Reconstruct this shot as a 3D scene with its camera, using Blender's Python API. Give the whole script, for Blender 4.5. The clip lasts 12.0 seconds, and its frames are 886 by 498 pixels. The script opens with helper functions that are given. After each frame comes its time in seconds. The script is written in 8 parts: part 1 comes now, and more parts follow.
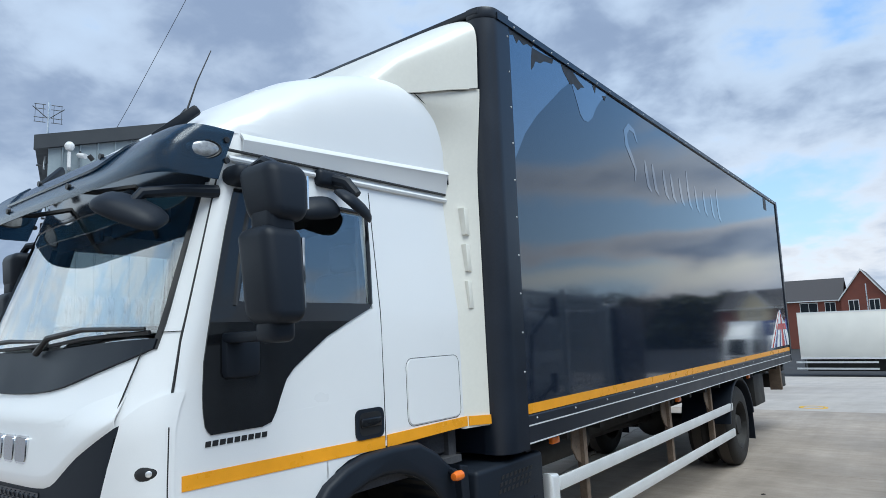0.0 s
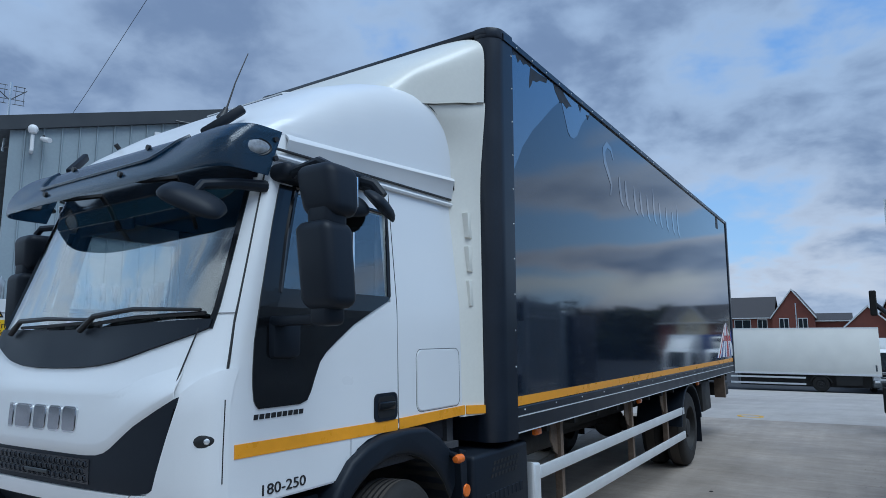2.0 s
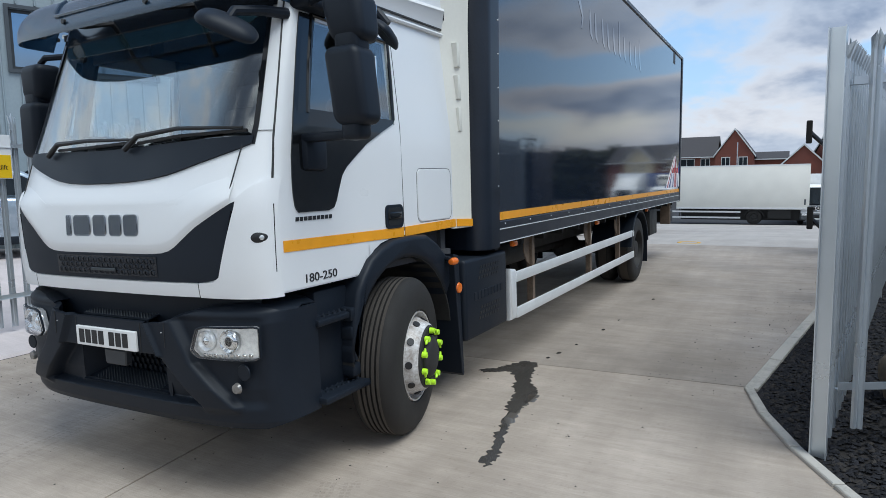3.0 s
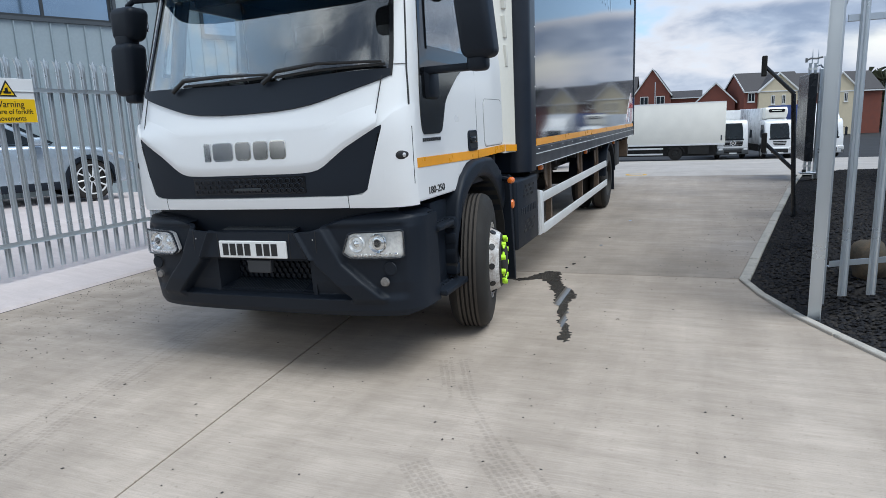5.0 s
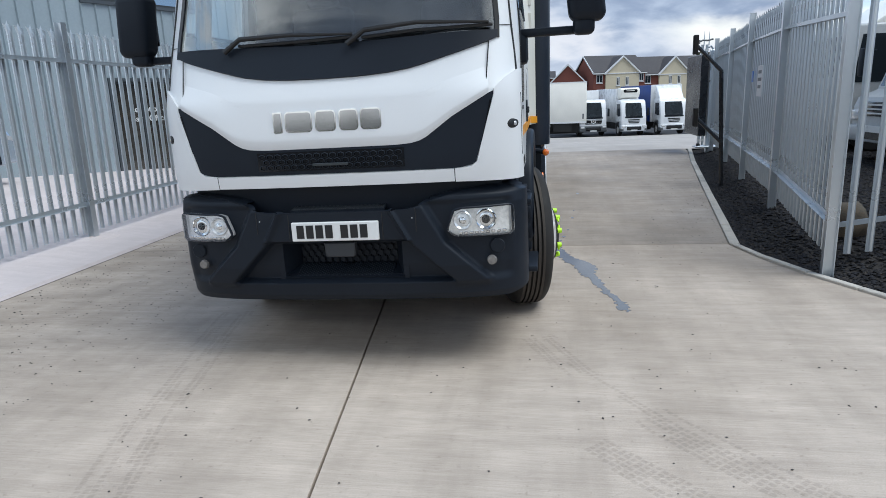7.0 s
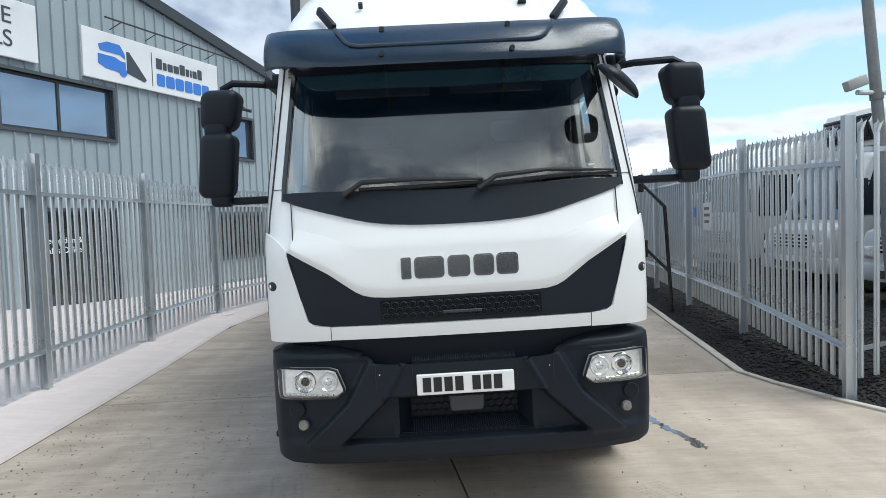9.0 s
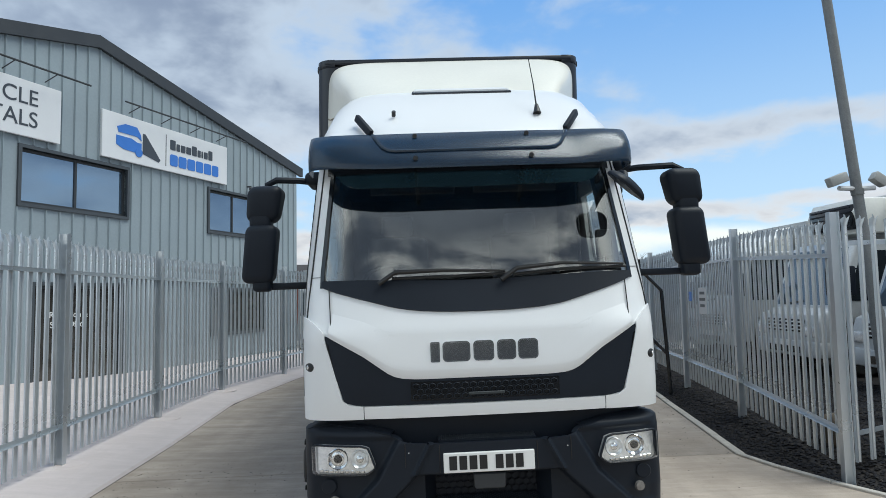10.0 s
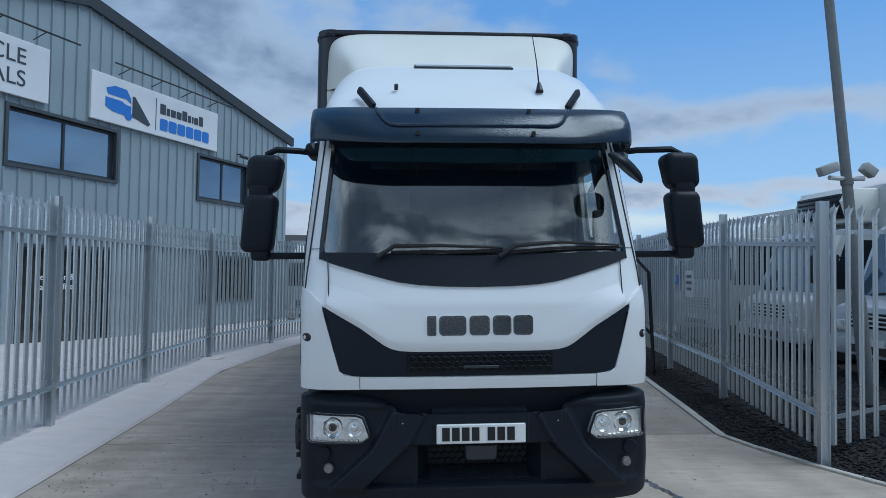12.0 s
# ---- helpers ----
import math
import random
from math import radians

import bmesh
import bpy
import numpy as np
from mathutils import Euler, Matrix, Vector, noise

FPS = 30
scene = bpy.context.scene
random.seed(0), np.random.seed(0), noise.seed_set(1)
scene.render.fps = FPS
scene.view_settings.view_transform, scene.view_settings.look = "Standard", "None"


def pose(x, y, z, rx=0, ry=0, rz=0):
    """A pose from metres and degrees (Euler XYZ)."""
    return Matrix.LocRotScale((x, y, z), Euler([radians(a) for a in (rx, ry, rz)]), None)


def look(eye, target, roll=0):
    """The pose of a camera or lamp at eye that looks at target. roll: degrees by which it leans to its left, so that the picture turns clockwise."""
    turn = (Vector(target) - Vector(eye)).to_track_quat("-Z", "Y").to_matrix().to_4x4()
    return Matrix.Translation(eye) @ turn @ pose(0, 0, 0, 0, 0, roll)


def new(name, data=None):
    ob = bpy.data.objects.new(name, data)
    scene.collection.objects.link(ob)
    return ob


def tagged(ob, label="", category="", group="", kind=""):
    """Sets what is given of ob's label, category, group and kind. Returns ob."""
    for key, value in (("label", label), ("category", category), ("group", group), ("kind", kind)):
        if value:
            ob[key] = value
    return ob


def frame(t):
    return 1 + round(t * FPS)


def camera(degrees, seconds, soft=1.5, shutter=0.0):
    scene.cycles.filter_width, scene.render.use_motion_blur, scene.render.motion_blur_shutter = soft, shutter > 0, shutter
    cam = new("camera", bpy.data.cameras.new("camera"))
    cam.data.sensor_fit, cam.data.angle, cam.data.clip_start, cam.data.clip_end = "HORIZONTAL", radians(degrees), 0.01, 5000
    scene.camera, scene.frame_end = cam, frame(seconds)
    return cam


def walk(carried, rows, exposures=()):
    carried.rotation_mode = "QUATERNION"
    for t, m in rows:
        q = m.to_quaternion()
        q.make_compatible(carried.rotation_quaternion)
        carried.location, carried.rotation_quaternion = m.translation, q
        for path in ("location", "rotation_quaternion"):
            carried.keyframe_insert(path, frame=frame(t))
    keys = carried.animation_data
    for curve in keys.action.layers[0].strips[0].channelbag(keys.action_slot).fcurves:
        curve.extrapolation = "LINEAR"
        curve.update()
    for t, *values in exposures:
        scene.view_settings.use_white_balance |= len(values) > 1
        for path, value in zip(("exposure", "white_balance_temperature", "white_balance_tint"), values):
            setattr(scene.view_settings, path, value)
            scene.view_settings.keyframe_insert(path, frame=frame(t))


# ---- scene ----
# ---------------------------------------------------------------- camera
cam = camera(69.0, 12.0, soft=0.8)
PATH = [
    (0, (3.493, -1.2, 1.906), (2.294, 0.38, 2.162), -2.1),
    (0.5, (3.513, -1.236, 1.94), (2.355, 0.316, 2.44), -1.4),
    (1, (3.513, -1.266, 1.942), (2.332, 0.295, 2.353), -0.7),
    (1.5, (3.447, -1.444, 1.913), (2.387, 0.18, 2.404), -0.7),
    (2, (3.365, -1.669, 1.847), (2.297, 0.001, 2.114), -0.1),
    (2.5, (3.413, -1.928, 1.766), (2.356, -0.23, 1.782), -1.4),
    (3, (3.367, -2.252, 1.69), (2.42, -0.504, 1.474), -0.9),
    (3.5, (3.304, -2.644, 1.677), (2.406, -0.895, 1.314), -2.0),
    (3.7, (3.302, -2.798, 1.655), (2.376, -1.06, 1.306), -2.4),
    (5.3, (2.536, -3.524, 1.593), (1.827, -1.695, 1.2), -2.3),
    (5.5, (2.439, -3.631, 1.611), (1.693, -1.825, 1.185), -1.8),
    (6, (2.0, -3.795, 1.592), (1.47, -1.935, 1.082), -2.8),
    (6.5, (1.577, -3.783, 1.564), (1.138, -1.886, 1.108), -3.1),
    (6.7, (1.453, -3.7, 1.567), (1.061, -1.795, 1.102), -2.8),
    (8.3, (0.236, -3.273, 1.609), (0.202, -1.301, 1.277), -2.1),
    (8.5, (0.134, -3.28, 1.637), (0.126, -1.304, 1.329), -2.9),
    (9, (-0.147, -3.46, 1.711), (-0.091, -1.463, 1.621), -1.9),
    (9.5, (-0.266, -3.696, 1.742), (-0.115, -1.702, 1.772), -0.6),
    (10, (-0.354, -3.791, 1.782), (-0.269, -1.798, 1.928), -1.1),
    (10.5, (-0.418, -3.817, 1.813), (-0.255, -1.842, 2.085), -1.0),
    (11, (-0.441, -3.824, 1.818), (-0.29, -1.852, 2.119), -1.2),
    (11.5, (-0.431, -3.822, 1.808), (-0.26, -1.845, 2.061), -0.2),
    (12, (-0.428, -3.82, 1.781), (-0.303, -1.826, 1.85), 0.8),
]
EXPOSURES = [
    (0.0, 0.30, 5800, 1), (0.5, 0.0, 5550, 1), (1.5, -0.30, 5100, 1), (2.5, -0.18, 5250, 1), (3.0, 0.11, 5850, 3), (3.5, 0.36, 5850, 4), (5.5, 0.2, 5900, 4),
    (6.5, 0.2, 5850, 4), (8.5, 0.52, 5900, 3), (9.0, 0.52, 6250, 2), (9.5, 0.40, 6400, 1), (10.5, -0.06, 5750, 1), (11.0, -0.22, 5450, 0), (11.5, -0.36, 5200, 0), (12.0, -0.33, 5150, -1),
]
walk(cam, [(t, look(eye, target, roll)) for t, eye, target, roll in PATH], EXPOSURES)
# ---------------------------------------------------------------- sky and sun
SUN_AZ, SUN_EL = 102.0, 63.0  # degrees clockwise from +y, and above the horizon
sun = new("sun", bpy.data.lights.new("sun", "SUN"))
sun.data.energy, sun.data.angle, sun.data.color = 2.5, radians(38), (1.0, 0.97, 0.93)
_a, _e = radians(SUN_AZ), radians(SUN_EL)
sun.matrix_world = look((0, 0, 30), Vector((0, 0, 30)) - Vector((math.sin(_a) * math.cos(_e), math.cos(_a) * math.cos(_e), math.sin(_e))))

world = bpy.data.worlds.new("evening_sky")
scene.world = world
world.use_nodes = True
wn, wl = world.node_tree.nodes, world.node_tree.links
bg = wn["Background"]
bg.inputs["Strength"].default_value = 0.122
sky = wn.new("ShaderNodeTexSky")
sky.sky_type, sky.sun_disc = "NISHITA", False
sky.sun_elevation, sky.sun_rotation = radians(SUN_EL), radians(SUN_AZ)
sky.air_density, sky.dust_density, sky.ozone_density = 1.0, 0.6, 2.5


def wmath(op, a, b=None, c=None):
    k = wn.new("ShaderNodeMath")
    k.operation = op
    for i, v in enumerate((a, b, c)):
        if v is None:
            continue
        if isinstance(v, (int, float)):
            k.inputs[i].default_value = v
        else:
            wl.new(v, k.inputs[i])
    return k.outputs[0]


def wramp(src, a, b, lo=0.0, hi=1.0, smooth=True):
    k = wn.new("ShaderNodeMapRange")
    k.interpolation_type = "SMOOTHSTEP" if smooth else "LINEAR"
    for i, v in enumerate((a, b, lo, hi)):
        k.inputs[i + 1].default_value = v
    wl.new(src, k.inputs[0])
    return k.outputs[0]


def wmix(fac, a, b):
    k = wn.new("ShaderNodeMix")
    k.data_type = "RGBA"
    for i, v in ((0, fac), (6, a), (7, b)):
        if isinstance(v, (int, float, tuple)):
            k.inputs[i].default_value = (*v, 1) if isinstance(v, tuple) else v
        else:
            wl.new(v, k.inputs[i])
    return k.outputs[2]


wtc = wn.new("ShaderNodeTexCoord")
sep = wn.new("ShaderNodeSeparateXYZ")
wl.new(wtc.outputs["Generated"], sep.inputs[0])
up = wmath("MAXIMUM", sep.outputs[2], 0.0)
den = wmath("ADD", up, 0.36)
comb = wn.new("ShaderNodeCombineXYZ")
wl.new(wmath("DIVIDE", sep.outputs[0], den), comb.inputs[0])
wl.new(wmath("DIVIDE", sep.outputs[1], den), comb.inputs[1])
wl.new(wmath("MULTIPLY", up, 0.8), comb.inputs[2])


def cloud_noise(scale, detail, shift, rough=0.55, dist=0.0, stretch=(1, 1, 1)):
    mp = wn.new("ShaderNodeMapping")
    mp.inputs["Location"].default_value, mp.inputs["Scale"].default_value = shift, stretch
    wl.new(comb.outputs[0], mp.inputs[0])
    k = wn.new("ShaderNodeTexNoise")
    k.inputs["Scale"].default_value, k.inputs["Detail"].default_value = scale, detail
    k.inputs["Roughness"].default_value, k.inputs["Distortion"].default_value = rough, dist
    wl.new(mp.outputs[0], k.inputs["Vector"])
    return k.outputs["Fac"]


def lean(axis, a, b, most):
    """A bias that grows towards one direction of the sky."""
    k = wn.new("ShaderNodeVectorMath")
    k.operation = "DOT_PRODUCT"
    wl.new(wtc.outputs["Generated"], k.inputs[0])
    k.inputs[1].default_value = axis
    return wramp(k.outputs["Value"], a, b, 0.0, most)


def plus(*terms):
    out = terms[0]
    for t_ in terms[1:]:
        out = wmath("ADD", out, t_)
    return out


big = cloud_noise(1.0, 4, (3.1, 1.7, 0.0), 0.50, 0.2)
small = cloud_noise(2.7, 5, (0.4, 5.2, 0.0), 0.52, 0.15)
tuft = cloud_noise(7.5, 5, (7.4, 2.2, 0.0), 0.55, 0.3)
form = plus(wmath("MULTIPLY", big, 0.52), wmath("MULTIPLY", small, 0.34), wmath("MULTIPLY", tuft, 0.14))


def layer(mid, wide, most):
    """A bank of cloud, or a clear strip, at one height low in the north-north-east; its edges wander."""
    h = plus(sep.outputs[2], wmath("MULTIPLY", small, 0.07), -0.035)
    k = wmath("MULTIPLY", wramp(h, mid - wide, mid, 0.0, 1.0), wramp(h, mid, mid + wide, 1.0, 0.0))
    return wmath("MULTIPLY", wmath("MULTIPLY", k, lean((0.40, 0.915, 0.05), 0.88, 0.965, 1.0)), most)


# more cloud in the west and north-west, open blue in the north and north-east
bias = plus(0.075, lean((-0.10, 0.83, 0.55), 0.90, 0.98, 0.06), lean((-0.82, 0.35, 0.45), 0.83, 0.96, 0.045), lean((0.06, 0.99, 0.08), 0.975, 0.995, 0.09), lean((-0.85, 0.45, 0.15), 0.50, 0.95, 0.03), lean((0.34, 0.90, 0.27), 0.78, 0.99, -0.10), layer(0.115, 0.035, 0.11), layer(0.158, 0.025, -0.12), layer(0.225, 0.06, 0.09))
body = plus(form, bias)
cover = wramp(body, 0.455, 0.545)
core = wramp(body, 0.50, 0.64)
blue = wmix(wramp(sep.outputs[2], 0.0, 0.55), (4.6, 6.0, 7.6), (1.1, 2.8, 6.3))
clear = wmix(0.12, blue, sky.outputs[0])
lit = wmix(wramp(sep.outputs[2], 0.0, 0.35), (6.8, 6.1, 5.9), (4.5, 4.9, 5.8))
# evening light low in the south-west warms the clouds there
glow_f = wmath("MULTIPLY", lean((-0.62, -0.77, 0.17), 0.45, 0.92, 1.0), wramp(sep.outputs[2], 0.15, 0.70, 1.0, 0.0))
lit = wmix(glow_f, lit, wmix(wramp(sep.outputs[2], 0.05, 0.30), (13.0, 11.8, 10.4), (8.6, 8.8, 9.3)))
shade = wmix(wramp(plus(wmath("MULTIPLY", tuft, 0.35), wmath("MULTIPLY", small, 0.65)), 0.40, 0.60), (3.9, 4.15, 4.9), (2.2, 2.5, 3.35))
cloud = wmix(wmath("MULTIPLY", core, wramp(glow_f, 0.0, 1.0, 1.0, 0.4)), lit, shade)
# a heavy dark bank high in the south, torn open along its upper edge
south = wmath("MULTIPLY", lean((0.10, -0.70, 0.71), 0.68, 0.88, 1.0), wramp(sep.outputs[2], 0.42, 0.56))
fleck = plus(wmath("MULTIPLY", cloud_noise(4.2, 6, (2.3, 8.8, 0.0), 0.56, 0.4, (0.5, 1.7, 1.0)), 0.65), wmath("MULTIPLY", small, 0.35))
torn = wmath("MULTIPLY", wramp(plus(fleck, lean((0.55, -0.62, 0.56), 0.80, 0.99, 0.05)), 0.47, 0.575), wramp(sep.outputs[2], 0.67, 0.75, 1.0, 0.0))
bank_c = wmix(wramp(fleck, 0.40, 0.62), (1.15, 1.3, 1.7), (2.6, 2.8, 3.3))
bank_c = wmix(torn, bank_c, (10.6, 10.2, 9.8))
full = wmix(wmath("MULTIPLY", cover, 0.94), clear, cloud)
# a wide bright break of pale blue in the west-south-west
full = wmix(lean((-0.77, -0.44, 0.46), 0.80, 0.97, 0.5), full, wmix(wramp(tuft, 0.42, 0.60), (7.5, 10.0, 13.0), (14.0, 13.8, 13.6)))
full = wmix(wmath("MULTIPLY", south, 0.95), full, bank_c)
strip_ = wmath("MULTIPLY", layer(0.072, 0.03, 0.75), plus(wramp(sep.outputs[0], 0.13, 0.22), wramp(sep.outputs[0], -0.10, -0.20)))
full = wmix(strip_, full, (8.6, 8.0, 7.0))
haze = wmix(wramp(sep.outputs[2], 0.0, 0.10, 0.40, 0.0), full, (6.4, 6.2, 6.4))
below = wmix(wramp(sep.outputs[2], -0.02, 0.0), (1.2, 1.1, 1.0), haze)
wl.new(below, bg.inputs["Color"])
# ---------------------------------------------------------------- materials
def mat(name, col, rough=0.5, metal=0.0, var=0.12, scale=3.0, fine=60.0, bump=0.0, coat=0.0, col2=None, rand=0.0, stretch=(1, 1, 1), spec=0.5):
    """Painted, plastic, metal or mineral surface: base colour that wanders at two scales, uneven gloss, fine relief."""
    m = bpy.data.materials.new(name)
    m.use_nodes = True
    nt = m.node_tree
    n, l = nt.nodes, nt.links
    b = n["Principled BSDF"]
    tc = n.new("ShaderNodeTexCoord")
    mp = n.new("ShaderNodeMapping")
    mp.inputs["Scale"].default_value = stretch
    l.new(tc.outputs["Object"], mp.inputs[0])
    n1, n2 = n.new("ShaderNodeTexNoise"), n.new("ShaderNodeTexNoise")
    n1.inputs["Scale"].default_value, n2.inputs["Scale"].default_value = scale, fine
    n1.inputs["Detail"].default_value, n2.inputs["Detail"].default_value = 5, 3
    for k in (n1, n2):
        l.new(mp.outputs[0], k.inputs["Vector"])
    add = n.new("ShaderNodeMix")
    add.data_type = "FLOAT"
    add.inputs[0].default_value = 0.4
    l.new(n1.outputs["Fac"], add.inputs[2])
    l.new(n2.outputs["Fac"], add.inputs[3])
    fac = add.outputs[0]
    if rand:
        oi = n.new("ShaderNodeObjectInfo")
        ma = n.new("ShaderNodeMath")
        ma.operation = "MULTIPLY_ADD"
        l.new(oi.outputs["Random"], ma.inputs[0])
        ma.inputs[1].default_value = rand
        l.new(fac, ma.inputs[2])
        fac = ma.outputs[0]
    cr = n.new("ShaderNodeMix")
    cr.data_type = "RGBA"
    lo = [c * (1 - var) for c in col] if col2 is None else list(col2)
    hi = [min(1, c * (1 + var)) for c in col]
    cr.inputs[6].default_value, cr.inputs[7].default_value = (*lo, 1), (*hi, 1)
    rng = n.new("ShaderNodeMapRange")
    rng.inputs[1].default_value, rng.inputs[2].default_value = 0.3, 0.7
    l.new(fac, rng.inputs[0])
    l.new(rng.outputs[0], cr.inputs[0])
    l.new(cr.outputs[2], b.inputs["Base Color"])
    rr = n.new("ShaderNodeMapRange")
    rr.inputs[1].default_value, rr.inputs[2].default_value = 0.3, 0.7
    rr.inputs[3].default_value, rr.inputs[4].default_value = max(0.0, rough * 0.85), min(1, rough * 1.15)
    l.new(n1.outputs["Fac"], rr.inputs[0])
    l.new(rr.outputs[0], b.inputs["Roughness"])
    b.inputs["Metallic"].default_value = metal
    b.inputs["Coat Weight"].default_value = coat
    b.inputs["Coat Roughness"].default_value = 0.05
    b.inputs["Specular IOR Level"].default_value = spec
    if bump:
        bp = n.new("ShaderNodeBump")
        bp.inputs["Strength"].default_value, bp.inputs["Distance"].default_value = bump, 0.004
        l.new(n2.outputs["Fac"], bp.inputs["Height"])
        l.new(bp.outputs[0], b.inputs["Normal"])
    return m


def glass(name, tint=(1, 1, 1), rough=0.0, ior=1.45):
    m = bpy.data.materials.new(name)
    m.use_nodes = True
    b = m.node_tree.nodes["Principled BSDF"]
    b.inputs["Base Color"].default_value = (*tint, 1)
    b.inputs["Transmission Weight"].default_value = 1.0
    b.inputs["Roughness"].default_value = rough
    b.inputs["IOR"].default_value = ior
    return m


# emblem chrome with a dark reflection put into its base colour
EMBLEM = mat("chrome_dark_reflection", (0.46, 0.47, 0.49), 0.12, metal=1.0, var=0.1)
WHITE = mat("white_paint", (0.78, 0.785, 0.785), 0.32, var=0.02, scale=1.5, fine=200, coat=0.25)
CREAM = mat("cream_gelcoat", (0.78, 0.76, 0.68), 0.35, var=0.04, scale=2, fine=40, coat=0.2)
NAVY = mat("navy_panel", (0.010, 0.016, 0.030), 0.06, var=0.25, scale=0.8, fine=30, spec=0.8, coat=0.35)
BLACKTRIM = mat("black_trim", (0.012, 0.014, 0.018), 0.25, var=0.3, scale=4, fine=80)
PLASTIC = mat("black_plastic", (0.0105, 0.0145, 0.022), 0.50, var=0.2, scale=2, fine=500, bump=0.07, spec=0.22)
GLOSSBLACK = mat("gloss_black", (0.008, 0.009, 0.011), 0.12, var=0.2)
RUBBER = mat("tyre_rubber", (0.016, 0.0145, 0.013), 0.8, var=0.4, scale=4, fine=120, bump=0.3)
TREAD = mat("tread_rubber", (0.058, 0.049, 0.041), 0.9, var=0.35, scale=6, fine=150, bump=0.4)
STEEL = mat("galvanised", (0.53, 0.57, 0.605), 0.30, metal=0.7, var=0.07, scale=3, fine=14, rand=0.5)
ALU = mat("aluminium", (0.82, 0.83, 0.83), 0.38, metal=0.35, var=0.08, scale=5, fine=90)
CHROME = mat("chrome", (0.75, 0.76, 0.77), 0.08, metal=1.0, var=0.05)
RIMPAINT = mat("worn_rim", (0.60, 0.60, 0.59), 0.45, metal=0.05, var=0.3, scale=16, fine=70, col2=(0.24, 0.19, 0.15))
CHASSIS = mat("chassis_grime", (0.02, 0.019, 0.018), 0.7, var=0.4, scale=6, fine=60, bump=0.2)
RUSTY = mat("rusty_bracket", (0.14, 0.10, 0.07), 0.75, var=0.4, scale=12, fine=60)
ORANGETAPE = mat("orange_tape", (0.85, 0.36, 0.015), 0.3, var=0.08, scale=10, fine=300)
LIME = mat("lime_plastic", (0.55, 0.95, 0.02), 0.4, var=0.06)
AMBER = mat("amber_lens", (0.75, 0.17, 0.02), 0.15, var=0.1)
LENS = mat("clear_lens", (0.84, 0.85, 0.85), 0.20, metal=0.6, var=0.2, scale=30)
MARKERLENS = mat("marker_lens", (0.36, 0.37, 0.38), 0.18, metal=0.4, var=0.35, scale=40)
FOGLENS = mat("fog_lens", (0.22, 0.21, 0.20), 0.1, metal=0.3, var=0.3, scale=40)
WINDSCREEN = glass("windscreen_glass", (0.84, 0.89, 0.89), 0.0, 2.15)
TINTGLASS = glass("tinted_glass", (0.82, 0.87, 0.88), 0.0, 1.9)
CLEAR = glass("clear_glass", (0.97, 0.98, 0.98))
VISOR = mat("visor_acrylic", (0.020, 0.052, 0.098), 0.22, var=0.15, scale=3, spec=0.3)
BUMPERSTUD = mat("step_stud", (0.03, 0.036, 0.04), 0.45, var=0.1)
BOXTRIM = mat("navy_trim", (0.010, 0.014, 0.023), 0.34, var=0.3, scale=4, fine=80)
VISOR.node_tree.nodes["Principled BSDF"].inputs["Transmission Weight"].default_value = 0.6
TINTBAND = mat("tint_band", (0.018, 0.040, 0.052), 0.05, var=0.2, scale=2, spec=1.0, coat=0.6)
PLATEWHITE = mat("plate_white", (0.82, 0.82, 0.80), 0.3, var=0.03)
INK = mat("black_ink", (0.012, 0.012, 0.013), 0.5, var=0.1)
INTERIOR = mat("cab_interior", (0.075, 0.075, 0.08), 0.9, var=0.3, spec=0.03)
SEATCLOTH = mat("seat_cloth", (0.10, 0.105, 0.12), 0.95, var=0.3, fine=200, bump=0.2)
CLADDING = mat("grey_cladding", (0.285, 0.338, 0.368), 0.55, metal=0.0, var=0.08, scale=0.8, fine=20)
DARKTRIM = mat("anthracite_trim", (0.06, 0.07, 0.08), 0.45, var=0.1)
WINFRAME = mat("window_frame", (0.035, 0.04, 0.045), 0.4, var=0.1)
PANE = mat("mirror_pane", (0.24, 0.34, 0.46), 0.04, metal=0.85, var=0.06, scale=0.6)
DARKPANE = mat("shopfront_glass", (0.035, 0.032, 0.028), 0.05, var=0.6, scale=1.2, fine=9, spec=0.8)
SIGNWHITE = mat("sign_white", (0.74, 0.75, 0.76), 0.4, var=0.03)
SIGNBLUE = mat("sign_blue", (0.05, 0.19, 0.60), 0.4, var=0.05)
SIGNGREY = mat("sign_grey", (0.05, 0.06, 0.075), 0.4, var=0.05)
SIGNYELLOW = mat("sign_yellow", (0.80, 0.52, 0.01), 0.4, var=0.04)
KERB = mat("kerb_concrete", (0.37, 0.345, 0.305), 0.88, var=0.25, scale=9, fine=70, bump=0.5, col2=(0.22, 0.205, 0.18), rand=0.25)
SLATE = mat("slate_chips", (0.024, 0.024, 0.027), 0.75, var=0.6, scale=30, fine=200, bump=0.6, spec=0.06)
POLEGREY = mat("weathered_pole", (0.20, 0.205, 0.205), 0.6, metal=0.2, var=0.25, scale=6, fine=60)
GRIT = mat("loose_grit", (0.06, 0.055, 0.05), 0.85, var=0.4)
ASPHALT = mat("asphalt", (0.045, 0.045, 0.047), 0.85, var=0.3, scale=0.6, fine=120, bump=0.5, spec=0.15)
BRICK = mat("red_brick", (0.20, 0.068, 0.048), 0.85, var=0.2, scale=1.5, fine=30, bump=0.3)
RENDERCREAM = mat("cream_render", (0.66, 0.58, 0.42), 0.85, var=0.06)
ROOFTILE = mat("roof_tile", (0.055, 0.05, 0.052), 0.75, var=0.25, scale=3, fine=40, bump=0.3)
WHITEWOOD = mat("white_upvc", (0.78, 0.78, 0.77), 0.4, var=0.04)
